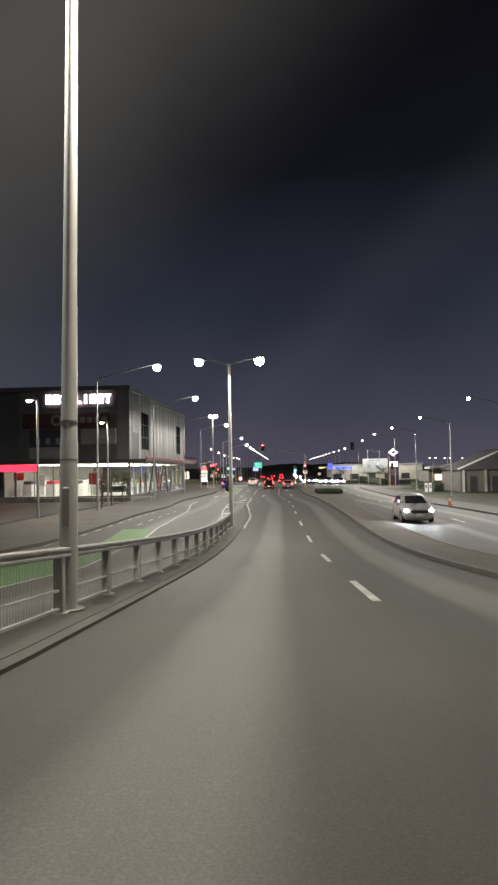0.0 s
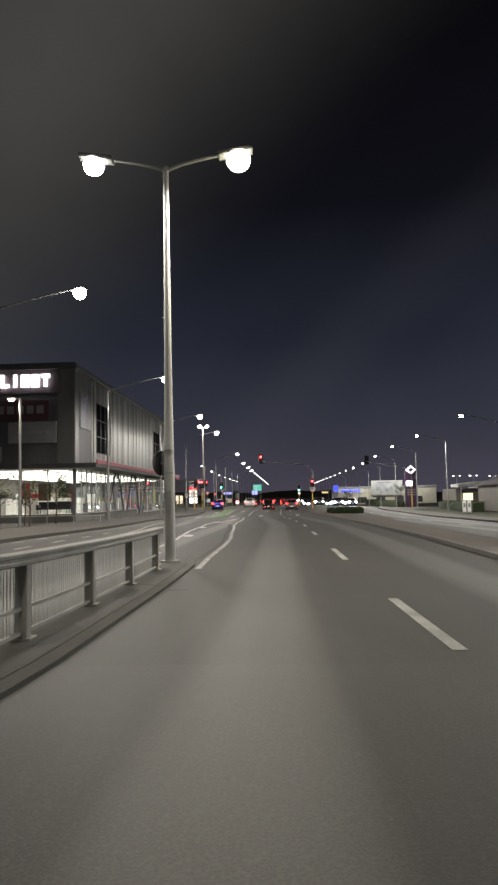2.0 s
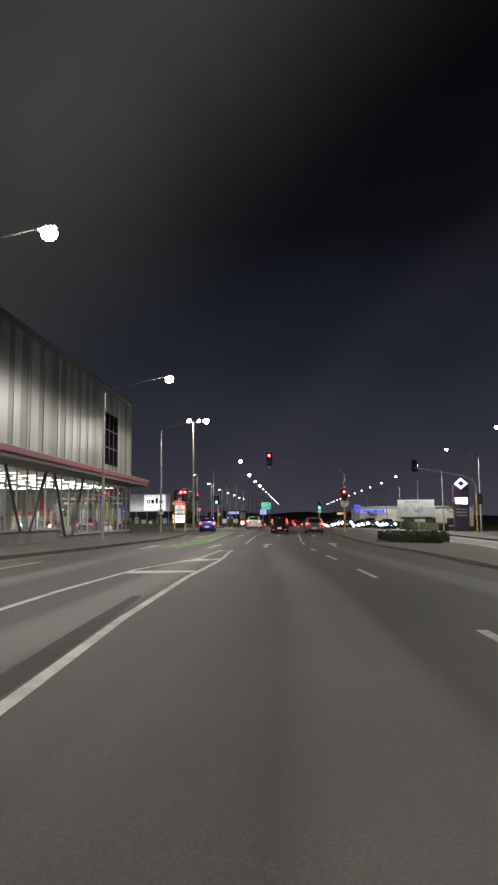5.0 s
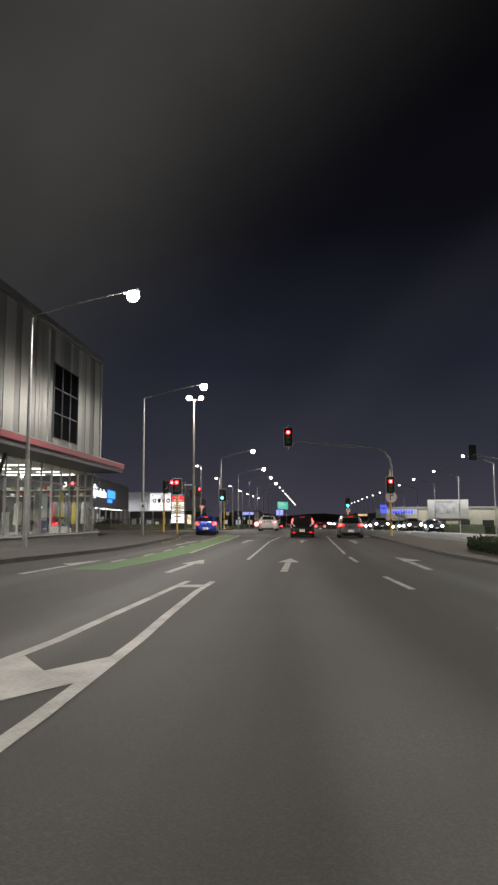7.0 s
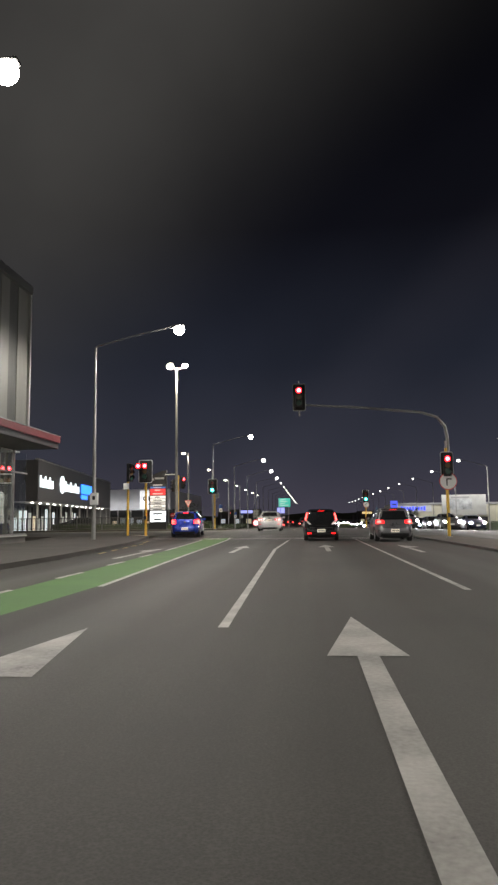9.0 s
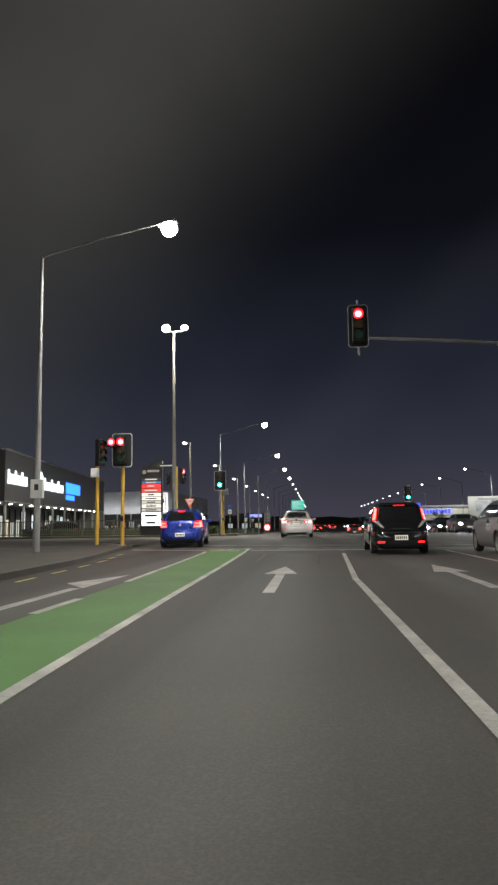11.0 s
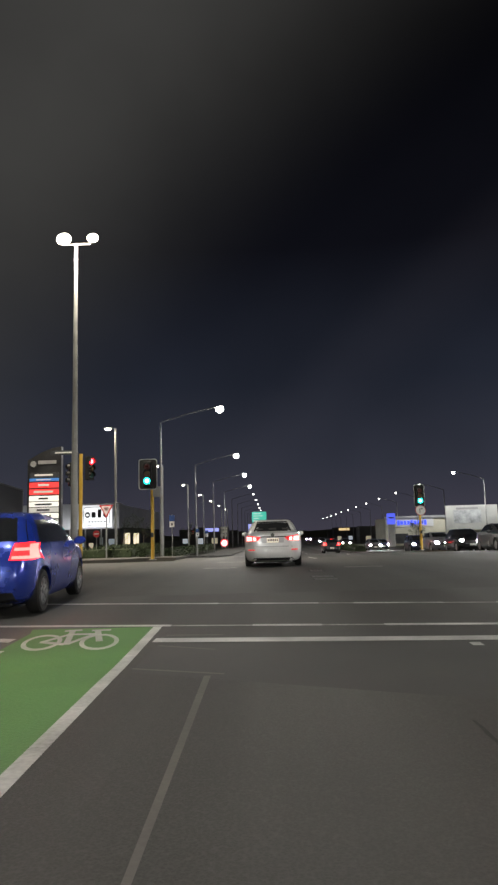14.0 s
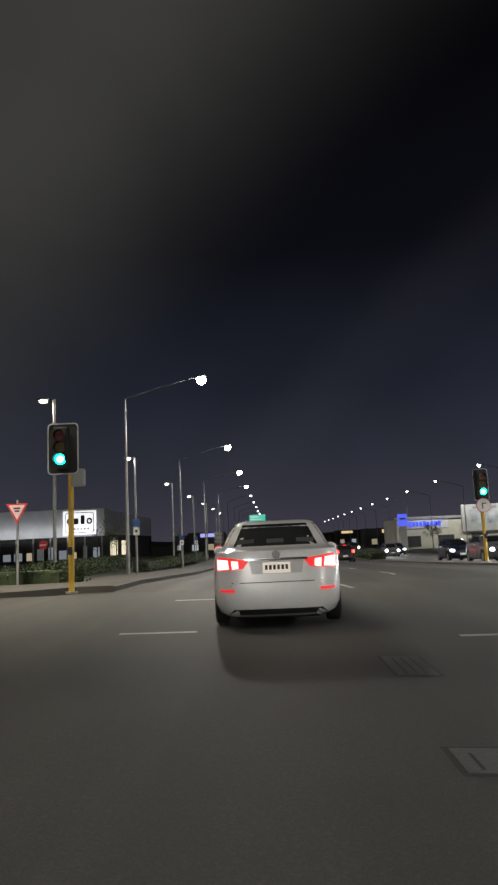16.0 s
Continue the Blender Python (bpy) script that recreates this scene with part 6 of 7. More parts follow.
for k, xx in enumerate((-6.45, -5.2, -4.0, -2.75)):
    bm = bmesh.new()
    if k in (0, 3):
        ro, ri = [[(xx + r * 0.9 * math.cos(a * math.tau / 20), 7.35 + r * math.sin(a * math.tau / 20)) for a in range(20)] for r in (0.62, 0.26)]
        va, vb2 = [bm.verts.new((p, -0.2, q)) for p, q in ro], [bm.verts.new((p, -0.2, q)) for p, q in ri]
        for a in range(20):
            b = (a + 1) % 20
            bm.faces.new((va[a], va[b], vb2[b], vb2[a]))
    if k == 1:
        box(bm, xx, -0.2, 7.35, 0.85, 0.08, 1.15, 0.12)
    elif k == 2:
        box(bm, xx, -0.2, 7.6, 0.75, 0.08, 1.7, 0.12)
    part("letter_block", bm, DARK_BAR, st)
bm = bmesh.new()
for k in range(6):
    box(bm, -6.1 + 0.62 * k, -0.19, 5.95, 0.36, 0.05, 0.42, 0.01)
part("lettering", bm, MATS["sign_grey"], st)
part("lower_wall", block(34, 2.4, 4.5, -17.0, 2.6, 2.25), surface("store_dark", (0.02, 0.02, 0.02), (0.05, 0.05, 0.05), 1, 15, 0.6), st, "dark glazed lower storey")
part("side_wall", block(0.3, 46, 4.7, -0.6, 26.0, 2.35), MATS["store_dark"], st, "dark glazed side wall")
part("back_wall", block(34, 0.3, 9.0, -17.0, 49.0, 4.5), MATS["store_dark"], st)
for k in range(10):
    part("column", block(0.25, 0.25, 4.5, -0.6 - 3.2 * k, 0.4, 2.25, 0.02), PALE_STEEL, st)
st_rnd = random.Random(12)
for k in range(15):
    h = st_rnd.uniform(1.2, 2.8)
    part("lit_window", block(st_rnd.uniform(0.5, 1.6), 0.08, h, -1.9 - 2.1 * k, 1.36, 0.5 + h / 2, 0.02), (glow("dim_window", (0.75, 0.85, 0.95), 0.16), glow("dim_window_warm", (1.0, 0.82, 0.6), 0.30), glow("dim_window_low", (0.6, 0.68, 0.7), 0.06))[(k * 2 + k // 4) % 3], st, "dimly lit window")
for k in range(7):
    part("lit_window", block(0.08, 2.6, 2.9, -0.42, 4.4 + 3.3 * k, 2.2, 0.02), glow("warm_window", (1.0, 0.86, 0.6), 0.9) if k % 3 else DARK_BAR, st, "warm lit showroom window" if k % 3 else "dark window")
for k in range(5):
    fl = part("floodlight", block(0.5, 0.3, 0.2, -2.4 - 6.4 * k, -1.6, 4.35, 0.03), BLACK, st, "floodlight shining up the fascia")
    part("bracket", block(0.08, 1.7, 0.08, -2.4 - 6.4 * k, -0.85, 4.3), BLACK, fl)
d = bpy.data.lights.new("fascia_light", "AREA")
d.shape, d.size, d.size_y, d.energy, d.color = "RECTANGLE", 26.0, 0.25, 230, (0.95, 0.97, 1.0)
ob = new("fascia_light", d)
ob.matrix_basis = look((-46.0, 130.2, gz(-31, 132) + 4.6), (-46.0, 132.6, gz(-31, 132) + 7.6))
# small tenants' sign on the verge: pale plates over a round lit board
lit = thing("sign_board", -8.9, 104.0, gz(-8.9, 104.0) + 0.1, "post sign, pale plates over a round red-rimmed lit board", "sign")
for sx in (-0.5, 0.5):
    bm = bmesh.new()
    tube(bm, [(sx, 0, 0), (sx, 0, 3.7)], 0.035, 8)
    part("post", bm, STEEL, lit)
for k in range(3):
    part("sign_plate", block(1.15, 0.03, 0.42, 0, -0.05, 3.45 - 0.55 * k, 0.01), surface("dull_sign_plate", (0.20, 0.20, 0.17), (0.32, 0.32, 0.28), 3, 25, 0.5), lit, "pale weathered plate")
bm = bmesh.new()
disc(bm, (0, -0.12, 1.15), 0.62, 0.10, "y", 24)
rdl = part("round_board", bm, glow("round_board_red", (0.9, 0.06, 0.07), 0.7), lit, "red rim")
bm = bmesh.new()
disc(bm, (0, -0.19, 1.10), 0.46, 0.04, "y", 24)
part("face", bm, glow("round_board_white", (1.0, 0.93, 0.92), 1.2), rdl, "lit white face")

# ---- buildings across the road ----
RB = surface("cream_render", (0.44, 0.42, 0.32), (0.58, 0.55, 0.44), 0.4, 10, 0.8, bump=0.05)
rs = thing("trade_store", 22.0, 136, gz(22, 136), "long cream trade store with a blue sign and a white billboard", "building", kind="structure")
part("wall", block(34, 14, 5.6, 17, 7, 2.8, 0.03), RB, rs, "cream rendered wall")
part("roof_edge", block(34.4, 0.5, 0.5, 17, -0.1, 5.7, 0.03), surface("roof_edge_grey", (0.2, 0.2, 0.2), (0.3, 0.3, 0.3), 1, 20, 0.6), rs)
part("fascia", block(9.5, 0.12, 1.7, 5.0, -0.08, 4.6, 0.03), surface("store_fascia", (0.5, 0.5, 0.5), (0.62, 0.62, 0.62), 0.6, 12, 0.6), rs, "pale fascia panel")
for k in range(9):
    part("letter_block", block(0.5, 0.12, 0.75 if k % 4 else 1.0, 2.6 + 0.68 * k, -0.2, 4.6, 0.02), glow("blue_sign_lit", (0.05, 0.08, 0.75), 1.0), rs, "blue lit letter")
bb = part("billboard", block(10.5, 0.3, 5.0, 17.5, -0.3, 5.3, 0.04), surface("billboard_white", (0.30, 0.30, 0.28), (0.42, 0.42, 0.39), 0.5, 12, 0.6), rs, "white billboard panel")
part("picture", block(5.6, 0.05, 2.6, 16.6, -0.48, 5.5), surface("billboard_picture", (0.16, 0.17, 0.17), (0.46, 0.47, 0.47), 0.9, 3.5, 0.6, bump=0.0), bb, "grey printed picture")
part("lettering", block(4.4, 0.05, 0.4, 16.6, -0.48, 7.15), MATS["sign_grey"], bb)
# added area lamp without a fitting, brightens billboard and store front
d = bpy.data.lights.new("billboard_fill", "AREA")
d.shape, d.size, d.size_y, d.energy = "RECTANGLE", 30.0, 0.4, 1700
ob = new("billboard_fill", d)
ob.matrix_basis = look((39.0, 130.6, 8.8), (39.0, 136, 3.2))
for k in range(5):
    part("window", block(3.0, 0.1, 2.0, 3 + 6.2 * k, -0.04, 1.4, 0.02), surface("store_dark", (0.02, 0.02, 0.02), (0.05, 0.05, 0.05), 1, 15, 0.6), rs)
ps = thing("pylon_sign", 21.8, 128, gz(21.8, 128), "blue and white lit pylon sign on a post", "pylon sign")
part("light_box", block(1.6, 0.4, 2.1, 0, 0, 5.3, 0.05), glow("pylon_blue", (0.08, 0.11, 0.75), 1.0), ps, "blue lit box")
part("lettering", block(1.0, 0.05, 0.3, 0, -0.23, 5.5), MATS["sign_grey"], ps)
part("leg", block(1.3, 0.35, 4.25, 0, 0, 2.12, 0.04), WHITE, ps, "white pylon leg")

tp = thing("totem_sign", 31.0, 47.0, gz(31, 47), "dark purple totem sign with a lit white diamond and panel", "totem sign")
part("frame", block(2.5, 0.5, 7.6, 0, 0, 3.8, 0.06), surface("purple_totem", (0.026, 0.012, 0.034), (0.05, 0.022, 0.06), 1, 20, 0.45), tp, "dark purple frame")
part("diamond", outline_slab([(-1.1, 7.75), (0, 8.7), (1.1, 7.75), (0, 6.85)], -0.5, -0.3), glow("diamond_lit", (0.9, 0.92, 1.0), 1.2), tp, "lit white diamond")
part("diamond_core", outline_slab([(-0.6, 7.75), (0, 8.2), (0.6, 7.75), (0, 7.3)], -0.56, -0.51), surface("purple_core", (0.05, 0.02, 0.06), (0.09, 0.035, 0.10), 1, 20, 0.45), tp)
part("light_box", block(1.95, 0.12, 1.05, 0, -0.3, 4.95, 0.03), glow("totem_panel_white", (0.92, 0.85, 1.0), 3.2), tp, "bright lit panel")
for k in range(3):
    part("lettering", block(1.7, 0.05, 0.2, 0, -0.28, 3.6 - 0.5 * k), MATS["sign_grey"], tp)

pub = thing("gabled_building", 33.5, -12.0, gz(35, -12), "dark low building with a gabled roof across the road", "building", kind="structure")
part("wall", block(14, 12, 3.4, 5, 6, 1.7, 0.03), surface("pub_wall", (0.10, 0.09, 0.08), (0.16, 0.145, 0.13), 0.5, 12, 0.8), pub)
part("roof", outline_slab([(-2.4, 3.4), (12.4, 3.4), (5.0, 6.6)], -0.4, 12.4), surface("pub_roof", (0.05, 0.045, 0.05), (0.09, 0.085, 0.09), 0.8, 20, 0.7), pub, "dark pitched roof")
for sx, ang in ((1.25, -23.4), (8.75, 23.4)):
    barge = part("bargeboard", block(8.1, 0.08, 0.24, 0, 0, 0, 0.02), WHITE, pub, "pale gable board")
    barge.matrix_basis = pose(sx, -0.46, 5.08, 0, ang, 0)
for k in range(5):
    part("pillar", block(0.34, 0.34, 3.3, -1.6 + 3.3 * k, -0.35, 1.65, 0.03), INNER if k % 2 else PALE_STEEL, pub, "pale square pillar")
for k in range(4):
    part("dark_door", block(1.1, 0.1, 2.3, 0.0 + 3.3 * k, -0.03, 1.25, 0.02), MATS["store_dark"], pub, "dark doorway")
shed = thing("low_building", 34.2, 22, gz(36, 22), "low roadside building with a flat pale canopy and warm lights", "building", kind="structure")
part("wall", block(16, 10, 3.0, 8, 6, 1.5, 0.03), MATS["pub_wall"], shed)
cano = part("canopy", block(4.8, 5, 0.5, 0, 0, 0, 0.05), PALE_STEEL, shed, "pale tilted canopy")
cano.matrix_basis = pose(2.0, 0.6, 3.75, 0, -6, 0)
part("roof_edge", block(11, 9, 0.3, 10.0, 5.5, 3.2, 0.03), MATS["roof_edge_grey"], shed)
for k in range(4):
    part("lit_window", block(1.6, 0.1, 1.2, 2.0 + 4.0 * k, 0.95, 1.6, 0.02), MATS["warm_window"], shed)
    part("column", block(0.2, 0.2, 3.5 if k < 2 else 3.0, (0.4, 3.6, 9.0, 14.0)[k], -0.9 if k < 2 else 1.3, 1.75 if k < 2 else 1.5, 0.02), PALE_STEEL, shed)

for k, (x, y) in enumerate(((26.35, -12.0), (27.0, -11.8))):
    t = thing("sign_board", x, y, gz(x, y), "white upright sign panel on a short base across the road", "sign", "white sign panels")
    part("panel", block(0.44, 0.1, 1.35, 0, 0, 0.82, 0.03), WHITE, t, "white panel")
    part("lettering", block(0.26, 0.01, 0.5, 0, -0.056, 0.95), MATS["sign_grey"], t)
    part("base", block(0.5, 0.3, 0.14, 0, 0, 0.07, 0.02), STEEL, t)
for x, y in ((39.7, 44.0), (43.2, 44.5), (48.2, 48.0)):
    t = thing("car_park_lamp", x, y, gz(x, y), "car park lamp post with two small lit heads", "lamp post", "car park lamps")
    bm = bmesh.new()
    tube(bm, [(0, 0, 0), (0, 0, 6.2)], [0.08, 0.05], 8)
    part("pole", bm, STEEL, t, smooth=True)
    part("crossbar", block(1.3, 0.06, 0.06, 0, 0, 6.2, 0.01), STEEL, t)
    for sx in (-0.65, 0.65):
        hd2 = part("head", block(0.4, 0.24, 0.1, sx, 0, 6.24, 0.02), STEEL, t)
        part("lens", block(0.32, 0.2, 0.12, sx, -0.02, 6.14, 0.04), LANTERN_FAR, hd2, "small lit lens")

# ---- hedges and planting ----
HEDGE = surface("hedge_leaves", (0.020, 0.032, 0.012), (0.050, 0.072, 0.028), 3, 30, 0.7, bump=0.2)


def hedge(x0, x1, y0, y1, h, n, seed, label):
    rnd = random.Random(seed)
    t = thing("hedge", x0, y0, gz(x0, y0), label, "hedge", "clipped hedges")
    w, d = x1 - x0, y1 - y0
    part("inner_growth", block(w * 0.9, d * 0.98, h * 0.86, w / 2, d / 2, h * 0.45, 0.08), HEDGE, t)
    bm = bmesh.new()
    for k in range(n):
        c = Vector((rnd.uniform(0, w), rnd.uniform(0, d), rnd.uniform(0.05, h)))
        s = rnd.randrange(4)
        if s == 0:
            c.x = rnd.gauss(0.02 * w, 0.03)
        elif s == 1:
            c.x = w * 0.98 + rnd.gauss(0, 0.03)
        elif s == 2:
            c.z = h * 0.92 + abs(rnd.gauss(0, 0.06))
        else:
            c.y = rnd.choice((0.0, d)) + rnd.gauss(0, 0.03)
        u = Vector((rnd.gauss(0, 1), rnd.gauss(0, 1), rnd.gauss(0, 1))).normalized() * rnd.uniform(0.04, 0.09)
        v = u.cross(Vector((rnd.gauss(0, 1), rnd.gauss(0, 1), rnd.gauss(0, 1)))).normalized() * u.length * 0.6
        bm.faces.new([bm.verts.new(c + q) for q in (-u, v, u, -v)])
    part("leaves", bm, HEDGE, t, "small dark leaves")


hedge(-23.0, -7.6, 28.9, 29.9, 0.62, 7000, 3, "clipped low hedge behind the give way sign")
hedge(-11.4, -10.3, 33.8, 50.0, 0.8, 5000, 4, "clipped low hedge along the footpath")
hedge(-11.4, -10.3, 56.0, 100.0, 0.8, 6000, 5, "clipped low hedge along the footpath")
hedge(9.0, 12.4, -27.0, -21.5, 0.5, 4500, 6, "low dark planting on the median")
hedge(7.2, 8.4, 66.0, 90.0, 0.7, 3500, 7, "low dark planting on the far median")
hedge(28.5, 30.0, -8.0, 12.0, 1.3, 3500, 8, "dark shrubs across the road")
hedge(30.0, 32.0, 60.0, 118.0, 1.6, 5000, 9, "dark shrubs across the road")
for k, (x, y, h, s, n) in enumerate(((24.5, 118.0, 4.5, 1.6, 1200), (26.0, 30.0, 4.0, 1.2, 700), (-17.6, 70.0, 4.6, 1.5, 260), (-14.0, 62.0, 4.2, 1.3, 220), (-19.5, 84.0, 4.6, 1.5, 300), (-13.8, 98.0, 4.6, 1.5, 300))):
    street_tree(x, y, h, s, n, 50 + k)
hills = thing("distant_hills", 0, 1100, -4, "black line of distant hills under the night sky", "hills", kind="structure")
bm = bmesh.new()
prev = None
rnd = random.Random(2)
for k in range(61):
    x = -900 + 30 * k
    h = 12 + 8 * noise.noise(Vector((x * 0.004, 0.3, 0))) + 5 * noise.noise(Vector((x * 0.02, 1.3, 0)))
    row = [bm.verts.new((x, 0, 0)), bm.verts.new((x, 40, h)), bm.verts.new((x, 90, 0))]
    if prev:
        bm.faces.new((prev[0], row[0], row[1], prev[1]))
        bm.faces.new((prev[1], row[1], row[2], prev[2]))
    prev = row
part("ridge", bm, EARTH, hills)

# ---- lit fronts far along the road ----
rnd = random.Random(9)
for k in range(12):
    s = -1 if k % 2 else 1
    y = 165 + 19 * k + rnd.uniform(-4, 4)
    x = rnd.uniform(-30, -17) if s < 0 else rnd.uniform(27, 38)
    w, h = rnd.uniform(9, 15), rnd.uniform(4, 6)
    t = thing("roadside_shop", x, y, gz(x, y), "distant dark shop with a lit sign and windows", "building", "distant shops", kind="structure")
    part("wall", block(w, 8, h, 0, 4, h / 2, 0.05), surface("far_wall", (0.06, 0.058, 0.055), (0.11, 0.105, 0.10), 0.4, 10, 0.8), t)
    part("light_box", block(w * 0.4, 0.2, 0.9, rnd.uniform(-2, 2), -0.12, h - 0.8, 0.03), (LIGHTBOX, glow("far_sign_violet", (0.42, 0.45, 1.0), 0.8), glow("far_sign_amber", (1.0, 0.72, 0.35), 0.7), glow("far_sign_red", (1.0, 0.1, 0.08), 1.3))[k % 4], t, "lit sign box")
    for j in range(2):
        part("lit_window", block(1.6, 0.1, 1.5, -w * 0.3 + w * 0.42 * j, -0.04, 1.3, 0.02), (glow("far_window_warm", (1.0, 0.86, 0.6), 0.22), glow("far_window_cool", (0.85, 0.92, 1.0), 0.3))[(k + j) % 2], t)
vb = thing("pylon_sign", -5.6, 150.0, gz(-5, 150), "small violet lit sign box on a post", "pylon sign")
part("light_box", block(2.0, 0.3, 1.5, 0, 0, 4.2, 0.04), glow("far_sign_violet", (0.42, 0.45, 1.0), 0.8), vb, "violet lit box")
bm = bmesh.new()
tube(bm, [(0, 0, 0), (0, 0, 3.5)], 0.1, 8)
part("post", bm, STEEL, vb)

# ---- a road cone on the far verge ----
cone = thing("road_cone", 18.9, -57.2, gz(18.9, -57.2) + 0.13, "orange traffic cone with a pale band on the verge", "traffic cone")
CONE = surface("cone_orange", (0.50, 0.09, 0.02), (0.66, 0.14, 0.035), 3, 25, 0.6, bump=0.03)
part("base", block(0.42, 0.42, 0.04, 0, 0, 0.02, 0.01), BLACK, cone, "black rubber base")
for nm, z0, z1, r0, r1, mt in (("body", 0.04, 0.40, 0.16, 0.10, CONE), ("band", 0.40, 0.58, 0.10, 0.07, WHITE), ("tip", 0.58, 0.80, 0.07, 0.03, CONE)):
    bm = bmesh.new()
    tube(bm, [(0, 0, z0), (0, 0, z1)], [r0, r1], 16)
    part(nm, bm, mt, cone, smooth=True)

# ---- vehicles ----
def car_paint(name, a, b, coat=0.8, metal=0.3, rough=0.35):
    return surface(name, a, b, 2.0, 60, rough, metal=metal, bump=0.0, coat=coat)


class Shell:
    """A body as a stack of rounded rings: rows of height, rear, front, half width."""

    def __init__(self, rows, power=5.0):
        self.rows, self.power = rows, power

    def ring(self, z):
        zs = [r[0] for r in self.rows]
        return [float(np.interp(z, zs, [r[i] for r in self.rows])) for i in (1, 2, 3)]

    def point(self, side, a, z, off=0.0):
        """A point on the rear or front (a is x) or a flank (a is y)."""
        r, f, w = self.ring(z)
        c, h, p = (r + f) / 2, (f - r) / 2, self.power
        if side in ("rear", "front"):
            k = max(0.0, 1 - min(1.0, abs(a) / w) ** p) ** (1 / p)
            s = -1 if side == "rear" else 1
            return Vector((a, c + s * (h * k + off), z))
        k = max(0.0, 1 - min(1.0, abs(a - c) / h) ** p) ** (1 / p)
        s = -1 if side == "left" else 1
        return Vector((s * (w * k + off), a, z))

    def mesh(self, sides=56):
        bm = bmesh.new()
        rings = []
        p = self.power
        for z, r, f, w in self.rows:
            c, h = (r + f) / 2, (f - r) / 2
            ring = []
            for k in range(sides):
                t = 2 * math.pi * (k + 0.5) / sides
                cs, sn = math.cos(t), math.sin(t)
                ring.append(bm.verts.new((w * math.copysign(abs(cs) ** (2 / p), cs), c + h * math.copysign(abs(sn) ** (2 / p), sn), z)))
            rings.append(ring)
        for a, b in zip(rings, rings[1:]):
            for k in range(sides):
                bm.faces.new((a[k], a[(k + 1) % sides], b[(k + 1) % sides], b[k]))
        bm.faces.new(rings[0][::-1])
        bm.faces.new(rings[-1])
        return bm

    def patch(self, side, quad, off=0.012, n=6, thick=0.02):
        """A curved plate on the shell inside four corners (a, z)."""
        bm = bmesh.new()
        outer, inner = [], []
        (a0, z0), (a1, z1), (a2, z2), (a3, z3) = quad
        for j in range(n + 1):
            v = j / n
            ro, ri = [], []
            for i in range(n + 1):
                u = i / n
                a = (a0 * (1 - u) + a1 * u) * (1 - v) + (a3 * (1 - u) + a2 * u) * v
                z = (z0 * (1 - u) + z1 * u) * (1 - v) + (z3 * (1 - u) + z2 * u) * v
                ro.append(bm.verts.new(self.point(side, a, z, off)))
                ri.append(bm.verts.new(self.point(side, a, z, off - thick)))
            outer.append(ro)
            inner.append(ri)
        for j in range(n):
            for i in range(n):
                bm.faces.new((outer[j][i], outer[j][i + 1], outer[j + 1][i + 1], outer[j + 1][i]))
        rim = [(0, i) for i in range(n)] + [(j, n) for j in range(n)] + [(n, i) for i in range(n, 0, -1)] + [(j, 0) for j in range(n, 0, -1)]
        for (j, i), (q, p) in zip(rim, rim[1:] + rim[:1]):
            bm.faces.new((outer[j][i], outer[q][p], inner[q][p], inner[j][i]))
        return bm


def wheel(parent, x, y, r, w, rim):
    """A tyre with a spoked rim; x gives the side."""
    s = -1 if x < 0 else 1
    wh = thing("wheel", x, y, r, "", "")
    for k in ("label", "category"):
        if k in wh:
            del wh[k]
    wh.parent = parent
    bm = bmesh.new()
    prof = [(-w / 2, r * 0.66), (-w / 2, r * 0.92), (-w * 0.36, r), (w * 0.36, r), (w / 2, r * 0.92), (w / 2, r * 0.66)]
    n = 28
    rings = [[bm.verts.new((px, pr * math.cos(2 * math.pi * k / n), pr * math.sin(2 * math.pi * k / n))) for k in range(n)] for px, pr in prof]
    for a, b in zip(rings, rings[1:] + rings[:1]):
        for k in range(n):
            bm.faces.new((a[k], a[(k + 1) % n], b[(k + 1) % n], b[k]))
    part("tyre", bm, RUBBER, wh, "black tyre", True)
    bm = bmesh.new()
    rings = [[bm.verts.new((s * px, pr * math.cos(2 * math.pi * k / n), pr * math.sin(2 * math.pi * k / n))) for k in range(n)] for px, pr in ((w * 0.45, r * 0.67), (w * 0.5, r * 0.64), (w * 0.2, r * 0.58))]
    for a, b in zip(rings, rings[1:]):
        for k in range(n):
            bm.faces.new((a[k], a[(k + 1) % n], b[(k + 1) % n], b[k]))
    for k in range(10):
        t = 2 * math.pi * k / 10
        m = Matrix.Rotation(t, 4, "X")
        box(bm, 0, 0, 0, 0.03, 0.04, r * 0.62, 0.0, Matrix.Translation((s * w * 0.34, 0, 0)) @ m @ Matrix.Translation((0, 0, r * 0.3)))
    disc(bm, (s * w * 0.33, 0, 0), r * 0.14, 0.06, "x", 14)
    part("rim", bm, rim, wh, "silver alloy rim")
    bm = bmesh.new()
    disc(bm, (s * w * 0.02, 0, 0), r * 0.6, 0.04, "x", 20)
    part("brake_disc", bm, BLACK, wh)


BODIES = {}


